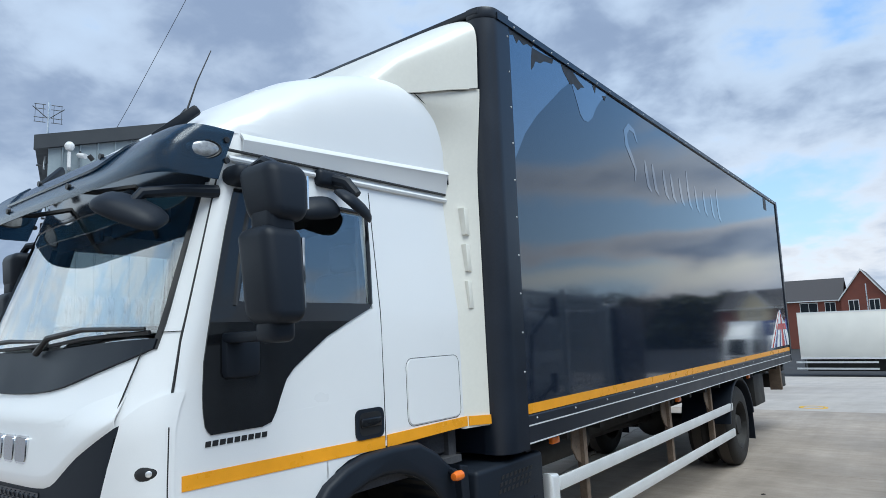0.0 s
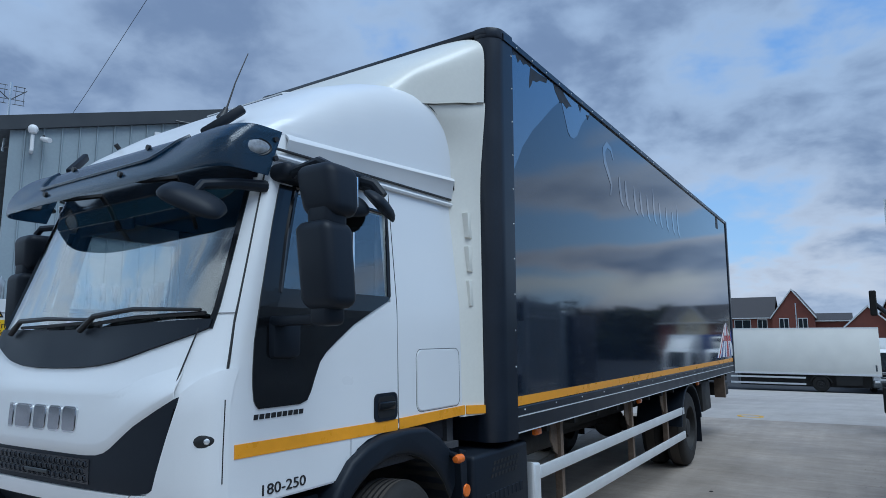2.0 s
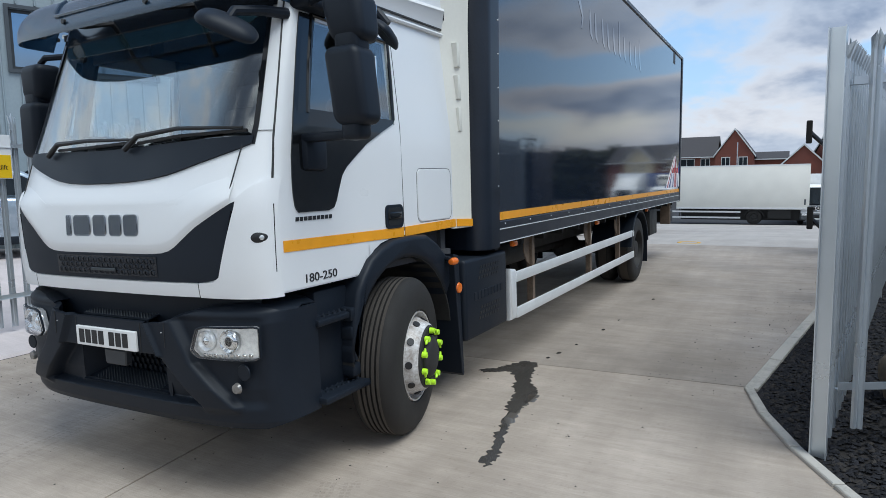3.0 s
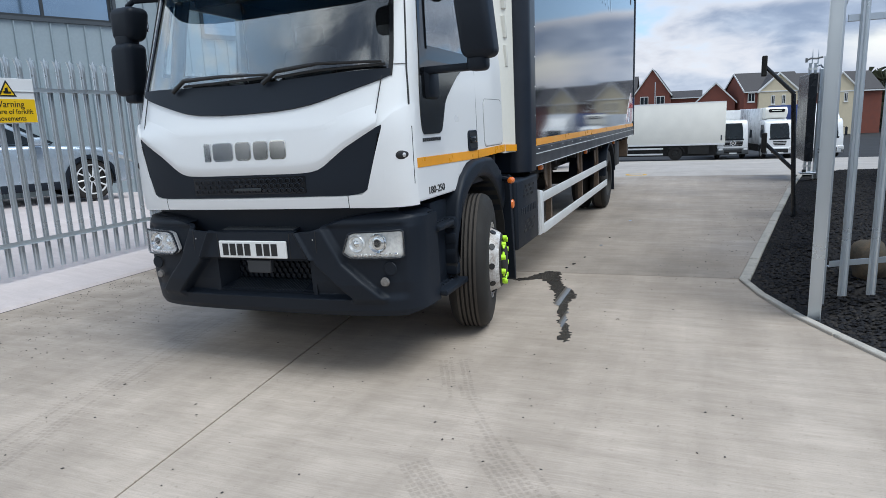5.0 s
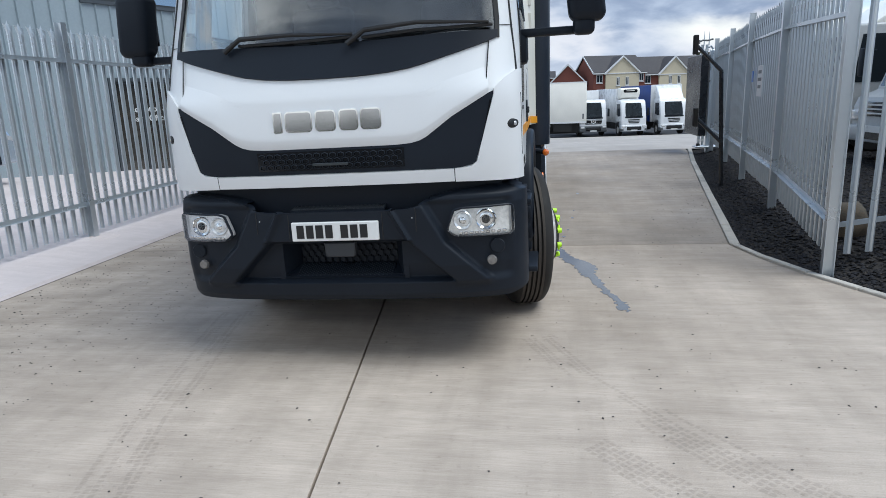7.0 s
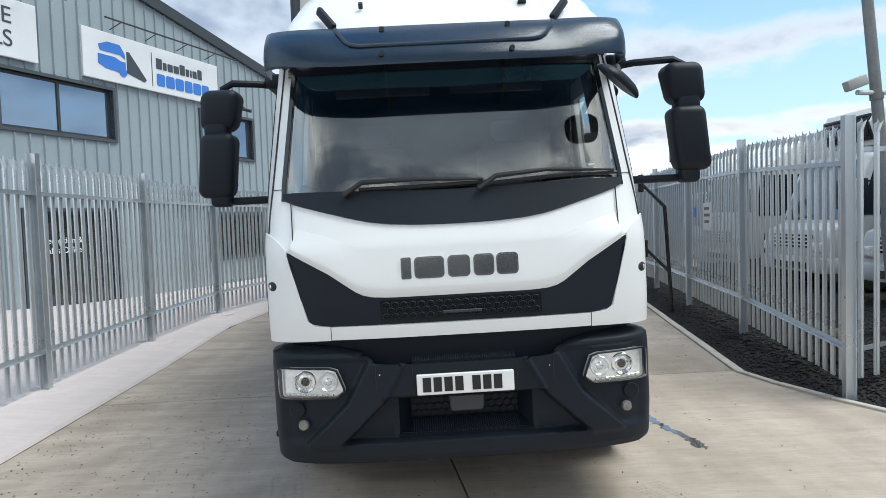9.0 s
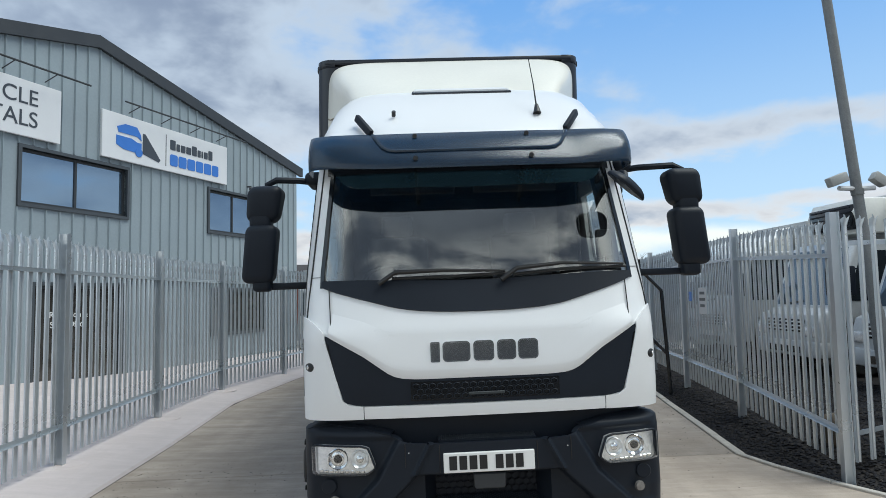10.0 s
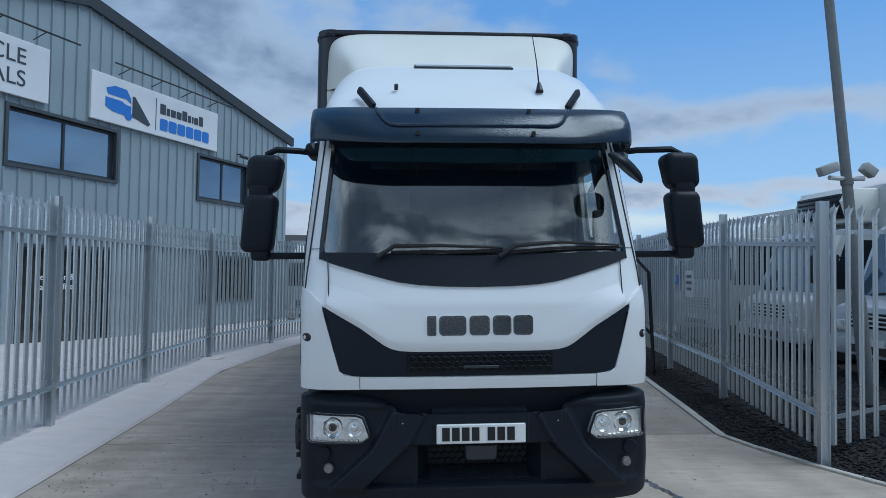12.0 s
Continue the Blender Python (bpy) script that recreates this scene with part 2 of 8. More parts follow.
BODYWHITE = mat("body_white", (0.87, 0.85, 0.78), 0.45, var=0.06, scale=1.0, fine=20)
SILVER = mat("silver_paint", (0.43, 0.50, 0.57), 0.24, metal=0.5, var=0.08, coat=0.6)
BLUECURTAIN = mat("blue_curtain", (0.015, 0.05, 0.22), 0.45, var=0.15)
BARK = mat("bark", (0.09, 0.07, 0.055), 0.9, var=0.4, scale=8, fine=50, bump=0.5)
LEAF = mat("winter_foliage", (0.045, 0.05, 0.025), 0.8, var=0.5, scale=0.4, fine=4)
TWIG = mat("bare_twigs", (0.11, 0.085, 0.065), 0.9, var=0.4, scale=0.5, fine=6)
RED = mat("decal_red", (0.45, 0.02, 0.03), 0.25, var=0.1)
BLUE = mat("decal_blue", (0.04, 0.06, 0.28), 0.25, var=0.1)
GHOST = mat("faded_lettering", (0.040, 0.060, 0.095), 0.06, var=0.3, scale=3, fine=40, spec=1.0, coat=1.0)
PEEL = mat("bare_patch", (0.018, 0.016, 0.015), 0.55, var=0.4, scale=20)
VINYL = mat("vinyl_patch", (0.040, 0.072, 0.14), 0.05, var=0.15, scale=2, spec=1.0, coat=1.0)
WET = mat("wet_concrete", (0.08, 0.072, 0.064), 0.03, var=0.25, scale=6, fine=30, spec=1.0, coat=0.4)
YELLOWIRON = mat("yellow_cover", (0.62, 0.36, 0.02), 0.7, var=0.2, scale=15)


def concrete(name, col, dark, streak=(0.8, 17.0, 1.0), turn=4.0, stain=0.5, verge=None):
    """Brushed slab concrete: drag lines across, broad damp and tyre staining, pitting."""
    m = bpy.data.materials.new(name)
    m.use_nodes = True
    n, l = m.node_tree.nodes, m.node_tree.links
    b = n["Principled BSDF"]
    tc = n.new("ShaderNodeTexCoord")

    def noise_at(scale, detail, stretch, rz):
        mp = n.new("ShaderNodeMapping")
        mp.inputs["Rotation"].default_value = (0, 0, radians(rz))
        mp.inputs["Scale"].default_value = stretch
        l.new(tc.outputs["Object"], mp.inputs[0])
        k = n.new("ShaderNodeTexNoise")
        k.inputs["Scale"].default_value, k.inputs["Detail"].default_value, k.inputs["Roughness"].default_value = scale, detail, 0.65
        l.new(mp.outputs[0], k.inputs["Vector"])
        return k.outputs["Fac"]

    def ramp(src, a, c, lo, hi):
        r = n.new("ShaderNodeMapRange")
        for i, v in enumerate((a, c, lo, hi)):
            r.inputs[i + 1].default_value = v
        l.new(src, r.inputs[0])
        return r.outputs[0]

    def times(a, c):
        k = n.new("ShaderNodeMath")
        k.operation = "MULTIPLY"
        l.new(a, k.inputs[0])
        l.new(c, k.inputs[1])
        return k.outputs[0]

    broad = ramp(noise_at(0.45, 6, (1, 1, 1), 0), 0.35, 0.65, 1 - stain, 1.0)
    mid = ramp(noise_at(2.2, 6, (1, 2.2, 1), 20), 0.3, 0.7, 0.78, 1.06)
    drag = times(ramp(noise_at(6.0, 5, streak, turn), 0.3, 0.7, 0.80, 1.10), ramp(noise_at(2.0, 6, (0.5, 5.0, 1.0), turn - 3), 0.35, 0.65, 0.86, 1.06))
    fine = times(ramp(noise_at(160.0, 2, (1, 1, 1), 0), 0.3, 0.7, 0.84, 1.12), ramp(noise_at(28.0, 5, (1, 1, 1), 0), 0.60, 0.70, 1.0, 0.66))
    track = ramp(noise_at(1.0, 5, (2.6, 0.22, 1.0), -6), 0.38, 0.60, 0.84, 1.03)
    tone = times(times(times(broad, mid), track), times(drag, fine))
    if verge:
        sx = n.new("ShaderNodeSeparateXYZ")
        l.new(tc.outputs["Object"], sx.inputs[0])
        away = ramp(sx.outputs[0], verge[0], verge[1], 0.0, 1.0)
        dirt = ramp(noise_at(1.6, 6, (0.6, 2.0, 1.0), 8), 0.40, 0.62, 1.0, 0.66)
        k = n.new("ShaderNodeMix")
        k.data_type = "FLOAT"
        l.new(away, k.inputs[0])
        k.inputs[2].default_value = 1.0
        l.new(dirt, k.inputs[3])
        tone = times(tone, k.outputs[0])
    mix = n.new("ShaderNodeMix")
    mix.data_type = "RGBA"
    mix.inputs[6].default_value, mix.inputs[7].default_value = (*dark, 1), (*col, 1)
    l.new(tone, mix.inputs[0])
    l.new(mix.outputs[2], b.inputs["Base Color"])
    l.new(ramp(noise_at(0.7, 4, (1, 1, 1), 0), 0.35, 0.65, 0.62, 0.88), b.inputs["Roughness"])
    bp = n.new("ShaderNodeBump")
    bp.inputs["Strength"].default_value, bp.inputs["Distance"].default_value = 0.35, 0.004
    l.new(times(drag, fine), bp.inputs["Height"])
    l.new(bp.outputs[0], b.inputs["Normal"])
    return m


SLAB = concrete("brushed_concrete", (0.55, 0.465, 0.385), (0.14, 0.11, 0.08), stain=0.36, verge=(-1.0, -2.6))
APRON = concrete("new_concrete", (0.62, 0.55, 0.535), (0.38, 0.335, 0.32), stain=0.25)
WORNSLAB = concrete("worn_concrete", (0.46, 0.39, 0.325), (0.12, 0.098, 0.075), stain=0.5)
FARYARD = concrete("far_concrete", (0.49, 0.445, 0.40), (0.23, 0.20, 0.175), stain=0.35)
# ---------------------------------------------------------------- building helpers
def thing(name, at=(0, 0, 0), label="", category="", group="", kind=""):
    return tagged(place_empty(name, at), label, category, group, kind)


def place_empty(name, at):
    ob = new(name)
    ob.location = at
    return ob


def mesh_of(name, bm, smooth=35):
    me = bpy.data.meshes.new(name)
    bmesh.ops.recalc_face_normals(bm, faces=bm.faces)
    bm.to_mesh(me)
    bm.free()
    if smooth:
        me.shade_smooth()
        me.set_sharp_from_angle(angle=radians(smooth))
    return me


def part(name, bm, material, parent=None, label="", smooth=35):
    me = mesh_of(name, bm, smooth)
    me.materials.append(material)
    ob = new(name, me)
    if parent is not None:
        ob.parent = parent
        ob.matrix_parent_inverse = Matrix.Translation(-parent.location) if parent.parent is None else Matrix()
    if label:
        ob["label"] = label
    return ob


def structure(name, bm, material, label, category="", smooth=35):
    ob = part(name, bm, material, None, "", smooth)
    if sum(q.normal.z * q.area for q in ob.data.polygons) < 0:  # open sheets look upwards
        ob.data.flip_normals()
    return tagged(ob, label, category or name.rsplit("_", 1)[0], "", "structure")


def B():
    return bmesh.new()


def bx(bm, x0, x1, y0, y1, z0, z1, bev=0.0, seg=2, m=None):
    r = bmesh.ops.create_cube(bm, size=1)["verts"]
    t = Matrix.Translation(((x0 + x1) / 2, (y0 + y1) / 2, (z0 + z1) / 2)) @ Matrix.Diagonal((x1 - x0, y1 - y0, z1 - z0, 1))
    bmesh.ops.transform(bm, matrix=(m @ t) if m is not None else t, verts=r)
    if bev:
        es = list({e for v in r for e in v.link_edges})
        bmesh.ops.bevel(bm, geom=es, offset=bev, segments=seg, profile=0.5, affect="EDGES")
    return bm


def prism(bm, pts, axis, a, b, bev=0.0, seg=2, m=None):
    """The polygon pts drawn out along an axis from a to b. Axis x: (y, z), y: (x, z), z: (x, y)."""
    def co(p, k):
        v = {"x": (k, p[0], p[1]), "y": (p[0], k, p[1]), "z": (p[0], p[1], k)}[axis]
        return (m @ Vector(v)) if m is not None else v
    lo, hi = [bm.verts.new(co(p, a)) for p in pts], [bm.verts.new(co(p, b)) for p in pts]
    n = len(pts)
    fs = [bm.faces.new(lo), bm.faces.new(hi)]
    fs += [bm.faces.new((lo[i], lo[(i + 1) % n], hi[(i + 1) % n], hi[i])) for i in range(n)]
    if bev:
        bmesh.ops.recalc_face_normals(bm, faces=fs)
        es = list({e for f in fs[:2] for e in f.edges})
        bmesh.ops.bevel(bm, geom=es, offset=bev, segments=seg, profile=0.5, affect="EDGES")
    return bm


def cyl(bm, p0, p1, r, r2=None, seg=16):
    p0, p1 = Vector(p0), Vector(p1)
    d = p1 - p0
    m = Matrix.Translation((p0 + p1) / 2) @ d.to_track_quat("Z", "Y").to_matrix().to_4x4()
    bmesh.ops.create_cone(bm, cap_ends=True, segments=seg, radius1=r, radius2=r if r2 is None else r2, depth=d.length, matrix=m)
    return bm


def tube(bm, pts, r, seg=8):
    """A bent pipe through pts."""
    pts = [Vector(p) for p in pts]
    rings, side = [], None
    for i, p in enumerate(pts):
        d = (pts[min(i + 1, len(pts) - 1)] - pts[max(i - 1, 0)]).normalized()
        if side is None:
            side = d.orthogonal().normalized()
        side = (side - d * side.dot(d)).normalized()
        up = d.cross(side)
        rr = r[i] if isinstance(r, (list, tuple)) else r
        rings.append([bm.verts.new(p + rr * (math.cos(a) * side + math.sin(a) * up)) for a in (2 * math.pi * k / seg for k in range(seg))])
    for a, b in zip(rings, rings[1:]):
        for k in range(seg):
            bm.faces.new((a[k], a[(k + 1) % seg], b[(k + 1) % seg], b[k]))
    bm.faces.new(rings[0])
    bm.faces.new(rings[-1][::-1])
    return bm


def lathe(bm, prof, c, axis="x", seg=32):
    """prof: (radius, distance along the axis), turned round c; closed where the radius is 0."""
    rings = []
    for r, h in prof:
        ring = []
        for k in range(seg):
            a = 2 * math.pi * k / seg
            u, v = r * math.cos(a), r * math.sin(a)
            o = {"x": (h, u, v), "y": (u, h, v), "z": (u, v, h)}[axis]
            ring.append(bm.verts.new((c[0] + o[0], c[1] + o[1], c[2] + o[2])))
        rings.append(ring)
    for a, b in zip(rings, rings[1:]):
        for k in range(seg):
            bm.faces.new((a[k], a[(k + 1) % seg], b[(k + 1) % seg], b[k]))
    bmesh.ops.remove_doubles(bm, verts=bm.verts, dist=1e-5)
    return bm


def skin(bm, grid, th, skip=None):
    """A shell through a grid of points, th thick (inwards along the normals), with the cells for which skip(i, j) holds left out."""
    ni, nj = len(grid), len(grid[0])
    P = [[Vector(p) for p in row] for row in grid]

    def nrm(i, j):
        a = P[min(i + 1, ni - 1)][j] - P[max(i - 1, 0)][j]
        b = P[i][min(j + 1, nj - 1)] - P[i][max(j - 1, 0)]
        c = a.cross(b)
        return c.normalized() if c.length > 1e-9 else Vector((0, 0, 1))
    out = [[bm.verts.new(P[i][j]) for j in range(nj)] for i in range(ni)]
    inn = [[bm.verts.new(P[i][j] - nrm(i, j) * th) for j in range(nj)] for i in range(ni)]
    keep = {(i, j) for i in range(ni - 1) for j in range(nj - 1) if not (skip and skip(i, j))}
    for i, j in keep:
        bm.faces.new((out[i][j], out[i + 1][j], out[i + 1][j + 1], out[i][j + 1]))
        bm.faces.new((inn[i][j], inn[i][j + 1], inn[i + 1][j + 1], inn[i + 1][j]))
        for di, dj, a, b in ((-1, 0, (i, j), (i, j + 1)), (1, 0, (i + 1, j), (i + 1, j + 1)), (0, -1, (i, j), (i + 1, j)), (0, 1, (i, j + 1), (i + 1, j + 1))):
            if (i + di, j + dj) not in keep:
                bm.faces.new((out[a[0]][a[1]], out[b[0]][b[1]], inn[b[0]][b[1]], inn[a[0]][a[1]]))
    bmesh.ops.delete(bm, geom=[v for v in bm.verts if not v.link_faces], context="VERTS")
    return bm


def lin(x, *pts):
    """Straight pieces through (x, y) points."""
    if x <= pts[0][0]:
        return pts[0][1]
    for (a, ya), (b, yb) in zip(pts, pts[1:]):
        if x <= b:
            return ya + (yb - ya) * (x - a) / (b - a)
    return pts[-1][1]


def soft(x, *pts):
    """Smooth curve through (x, y) points (monotone pieces)."""
    if x <= pts[0][0]:
        return pts[0][1]
    for (a, ya), (b, yb) in zip(pts, pts[1:]):
        if x <= b:
            t = (x - a) / (b - a)
            return ya + (yb - ya) * (t * t * (3 - 2 * t))
    return pts[-1][1]


def span(a, b, n):
    return [a + (b - a) * i / n for i in range(n + 1)]


def rrect(x0, x1, z0, z1, r, n=4):
    out = []
    for cx, cz, a0 in ((x1 - r, z1 - r, 0), (x0 + r, z1 - r, 90), (x0 + r, z0 + r, 180), (x1 - r, z0 + r, 270)):
        out += [(cx + r * math.cos(radians(a0 + 90 * k / n)), cz + r * math.sin(radians(a0 + 90 * k / n))) for k in range(n + 1)]
    return out


def lettering(name, text, size, m, material, parent, depth=0.004, align="CENTER"):
    """Raised lettering as a mesh, in the x, z plane of m, read from -y."""
    cu = bpy.data.curves.new(name, "FONT")
    cu.body, cu.size, cu.extrude, cu.align_x = text, size, depth, align
    tmp = bpy.data.objects.new(name, cu)
    scene.collection.objects.link(tmp)
    me = bpy.data.meshes.new_from_object(tmp.evaluated_get(bpy.context.evaluated_depsgraph_get()))
    bpy.data.objects.remove(tmp)
    me.transform(m @ Matrix.Rotation(radians(90), 4, "X"))
    me.materials.clear()
    me.materials.append(material)
    me.name = name
    ob = new(name, me)
    ob.parent = parent
    ob.matrix_parent_inverse = Matrix.Translation(-parent.location) if parent.parent is None else Matrix()
    return ob
# ---------------------------------------------------------------- ground, slabs, kerbs, gravel
def fall(y):
    return lin(y, (14.0, 0.0), (17.0, -0.1), (50.0, -1.98), (60.0, -2.2))


bm = B()
xs = [-900, -300, -120, -60, -30, -15, 0, 15, 30, 60, 120, 300, 900]
ys = [-900, -300, -100, -40, -15, 0, 10, 14, 17, 20, 26, 32, 40, 45, 50, 60, 80, 150, 300, 900]
gv = [[bm.verts.new((x, y, fall(y) - 0.05)) for x in xs] for y in ys]
for a, b in zip(gv, gv[1:]):
    for i in range(len(xs) - 1):
        bm.faces.new((a[i], a[i + 1], b[i + 1], b[i]))
structure("ground", bm, ASPHALT, "dark grey worn asphalt ground sloping gently away behind the yard", "ground")

# far concrete yard beyond the gate, following the fall
bm = B()
rows_y = [14.35, 17, 20, 26, 32, 40, 48]
gv = [[bm.verts.new((x, y + 0.08 * x, fall(y) - 0.006)) for x in (-30, -14, 0, 8, 16, 30)] for y in rows_y]
for a, b in zip(gv, gv[1:]):
    for i in range(5):
        bm.faces.new((a[i], a[i + 1], b[i + 1], b[i]))
structure("yard", bm, FARYARD, "pale concrete yard beyond the gateway", "concrete yard")


def long_joint(y):
    return 0.12 - 0.121 * y


def cross(k, x):
    return {0: -5.5 + 0.087 * x, 1: 3.10 + 0.06 * x, 2: 8.06 + 0.02 * x, 3: 14.26 + 0.08 * x}[k]


KERB_R = [(7.2, -5.0), (3.85, 1.20), (3.62, 1.66), (3.41, 2.11), (3.22, 2.65), (3.09, 3.22), (3.39, 5.13), (3.81, 7.79), (4.38, 11.32), (4.92, 14.3)]
KERB_L = [(-3.30, -7.0), (-3.36, 1.5), (-3.40, 4.5), (-3.52, 7.6), (-3.05, 10.9), (-2.3, 14.0)]


def edge_x(line, y):
    return lin(y, *[(b, a) for a, b in line])


road = thing("road", (0, 0, 0), "brushed grey-brown concrete slabs of the gateway road, stained by tyres", "road", "", "structure")
G = 0.006
for k in range(3):
    for side in (-1, 1):
        lo, hi = [], []
        ysl = span(cross(k, 0), cross(k + 1, 0), 8)
        inner, outer = [], []
        for i, y in enumerate(ysl):
            t = i / 8
            yy = [lambda x: cross(k, x) + (cross(k + 1, x) - cross(k, x)) * t][0]
            gy = G if i == 0 else (-G if i == 8 else 0)
            xi = long_joint(y) + side * G
            xo = edge_x(KERB_R if side > 0 else KERB_L, y)
            for _ in range(3):
                xo = edge_x(KERB_R if side > 0 else KERB_L, yy(xo))
            inner.append((xi, yy(xi) + gy))
            outer.append((xo, yy(xo) + gy))
        bm = B()
        prism(bm, inner + outer[::-1], "z", -0.045, 0.0, 0.003, 1)
        part("slab", bm, WORNSLAB if side > 0 and k > 0 else SLAB, road)


def strip(bm, line, wide, z0, z1, side, step=0.92, gap=0.006):
    """Edging stones laid end to end along a line, standing on its outer side."""
    out = []
    for (x0, y0), (x1, y1) in zip(line, line[1:]):
        d = math.hypot(x1 - x0, y1 - y0)
        n = max(1, round(d / step))
        ux, uy = (x1 - x0) / d, (y1 - y0) / d
        nx, ny = uy * side, -ux * side
        for i in range(n):
            a, b = d * i / n + gap, d * (i + 1) / n - gap
            out.append([(x0 + ux * a, y0 + uy * a), (x0 + ux * b, y0 + uy * b), (x0 + ux * b + nx * wide, y0 + uy * b + ny * wide), (x0 + ux * a + nx * wide, y0 + uy * a + ny * wide)])
    return out


kerb = thing("kerb", (3.1, 3.2, 0), "flush pale concrete edging stones along the gravel bed", "kerb", "", "structure")
for q in strip(None, KERB_R[:6], 0.068, 0, 0, 1) + strip(None, KERB_R[5:], 0.098, 0, 0, 1):
    part("stone", prism(B(), q, "z", -0.06, 0.022 + random.uniform(-0.004, 0.004), 0.006, 1), KERB, kerb)

# raised pale apron along the palisade on the building side, and the forecourt behind it
bm = B()
cols = [(0.0, 0.004), (0.03, 0.03), (0.10, 0.035), (0.22, 0.04), (0.55, 0.075), (1.1, 0.085), (2.0, 0.10), (3.0, 0.10), (4.0, 0.10), (5.5, 0.10), (13.0, 0.1), (24.0, 0.1)]


def court(d, y):
    """Height of the forecourt: it climbs towards the building at the street end."""
    return soft(d, (1.1, 0.0), (4.5, 0.36)) * lin(y, (5.5, 1.0), (11.5, 0.0))
lines = []
for y in [-7, -5, -3, -1.5, 0, 1.5, 3, 4.5, 6, 7.6, 9, 10.9, 12.5, 14, 18]:
    x = edge_x(KERB_L, y)
    lines.append([bm.verts.new((x - d, y, z + court(d, y))) for d, z in cols])
for a, b in zip(lines, lines[1:]):
    for i in range(len(cols) - 1):
        bm.faces.new((a[i], a[i + 1], b[i + 1], b[i]))
structure("forecourt", bm, APRON, "pale new concrete apron and forecourt behind the palisade fence", "concrete apron")


def bank(x, y):
    """Height of the gravel bed, rising from the edging to the fence."""
    return soft(x - edge_x(KERB_R, y), (0.1, 0.0), (1.0, 0.17), (3.0, 0.22))


bm = B()
lines = []
for y in [-5, -3.5, -2, -0.5, 0.6, 1.2, 1.66, 2.11, 2.65, 3.22, 4.2, 5.13, 6.6, 7.79, 9, 10.5, 11.32, 12.6, 14.2]:
    x = edge_x(KERB_R, y)
    lines.append([bm.verts.new((x + d, y, bank(x + d, y) - 0.024)) for d in (0.06, 0.3, 0.6, 0.9, 1.3, 2.0, 3.0, 6.0, 12.0, 26.0)])
for a, b in zip(lines, lines[1:]):
    for i in range(9):
        bm.faces.new((a[i], a[i + 1], b[i + 1], b[i]))
structure("gravel_bed", bm, SLATE, "dark slate gravel bed rising to the fence", "gravel bed")


def chip(verts, faces, x, y, z, s):
    b = len(verts)
    rz = random.uniform(0, 6.28)
    sx, sy, sz = s * random.uniform(0.7, 1.3), s * random.uniform(0.5, 1.0), s * random.uniform(0.25, 0.5)
    for px, py, pz in ((1, 0.2, 0), (0.1, 1, 0.1), (-1, -0.1, 0), (-0.1, -1, -0.1), (0.1, 0.1, 1), (0, 0, -1)):
        px, py = px * sx, py * sy
        verts.append((x + px * math.cos(rz) - py * math.sin(rz), y + px * math.sin(rz) + py * math.cos(rz), z + pz * sz))
    for f in ((0, 1, 4), (1, 2, 4), (2, 3, 4), (3, 0, 4), (1, 0, 5), (2, 1, 5), (3, 2, 5), (0, 3, 5)):
        faces.append(tuple(b + i for i in f))


def scatter(name, count, where, size, material, label, category):
    vs, fs = [], []
    for _ in range(count):
        x, y, z = where()
        chip(vs, fs, x, y, z, random.uniform(*size))
    me = bpy.data.meshes.new(name)
    me.from_pydata(vs, [], fs)
    me.materials.append(material)
    return tagged(new(name, me), label, category, "", "stuff")


def on_bank():
    y = -3 + 17.0 * random.random()
    d = 0.08 + 3.4 * random.random() ** 1.35
    x = edge_x(KERB_R, y) + d
    return x, y, bank(x, y) - 0.01


rnd_ = SLATE.node_tree.nodes.new("ShaderNodeNewGeometry")
mx_ = SLATE.node_tree.nodes.new("ShaderNodeMix")
mx_.data_type, mx_.blend_type = "RGBA", "MIX"
b_ = SLATE.node_tree.nodes["Principled BSDF"]
rg_ = SLATE.node_tree.nodes.new("ShaderNodeMapRange")
rg_.inputs[1].default_value, rg_.inputs[2].default_value = 0.55, 1.0
SLATE.node_tree.links.new(rnd_.outputs["Random Per Island"], rg_.inputs[0])
SLATE.node_tree.links.new(rg_.outputs[0], mx_.inputs[0])
SLATE.node_tree.links.new(b_.inputs["Base Color"].links[0].from_socket, mx_.inputs[6])
mx_.inputs[7].default_value = (0.046, 0.041, 0.037, 1)
SLATE.node_tree.links.new(mx_.outputs[2], b_.inputs["Base Color"])
scatter("slate_gravel", 52000, on_bank, (0.010, 0.034), SLATE, "dark grey slate chippings lying loose in the bed", "gravel")


def on_road():
    if random.random() < 0.55:
        y = random.uniform(-2.5, 3.5)
        x = edge_x(KERB_L, y) + 0.1 + 1.7 * random.random() ** 1.4
    elif random.random() < 0.5:
        y = random.uniform(3, 13)
        x = edge_x(KERB_R, y) - 0.05 - 0.8 * random.random() ** 2
    else:
        x, y = random.uniform(-2.5, 3), random.uniform(-3, 3)
    return x, y, 0.003


scatter("road_grit", 1500, on_road, (0.0025, 0.0095), GRIT, "small dark stones and grit strewn on the concrete", "grit")
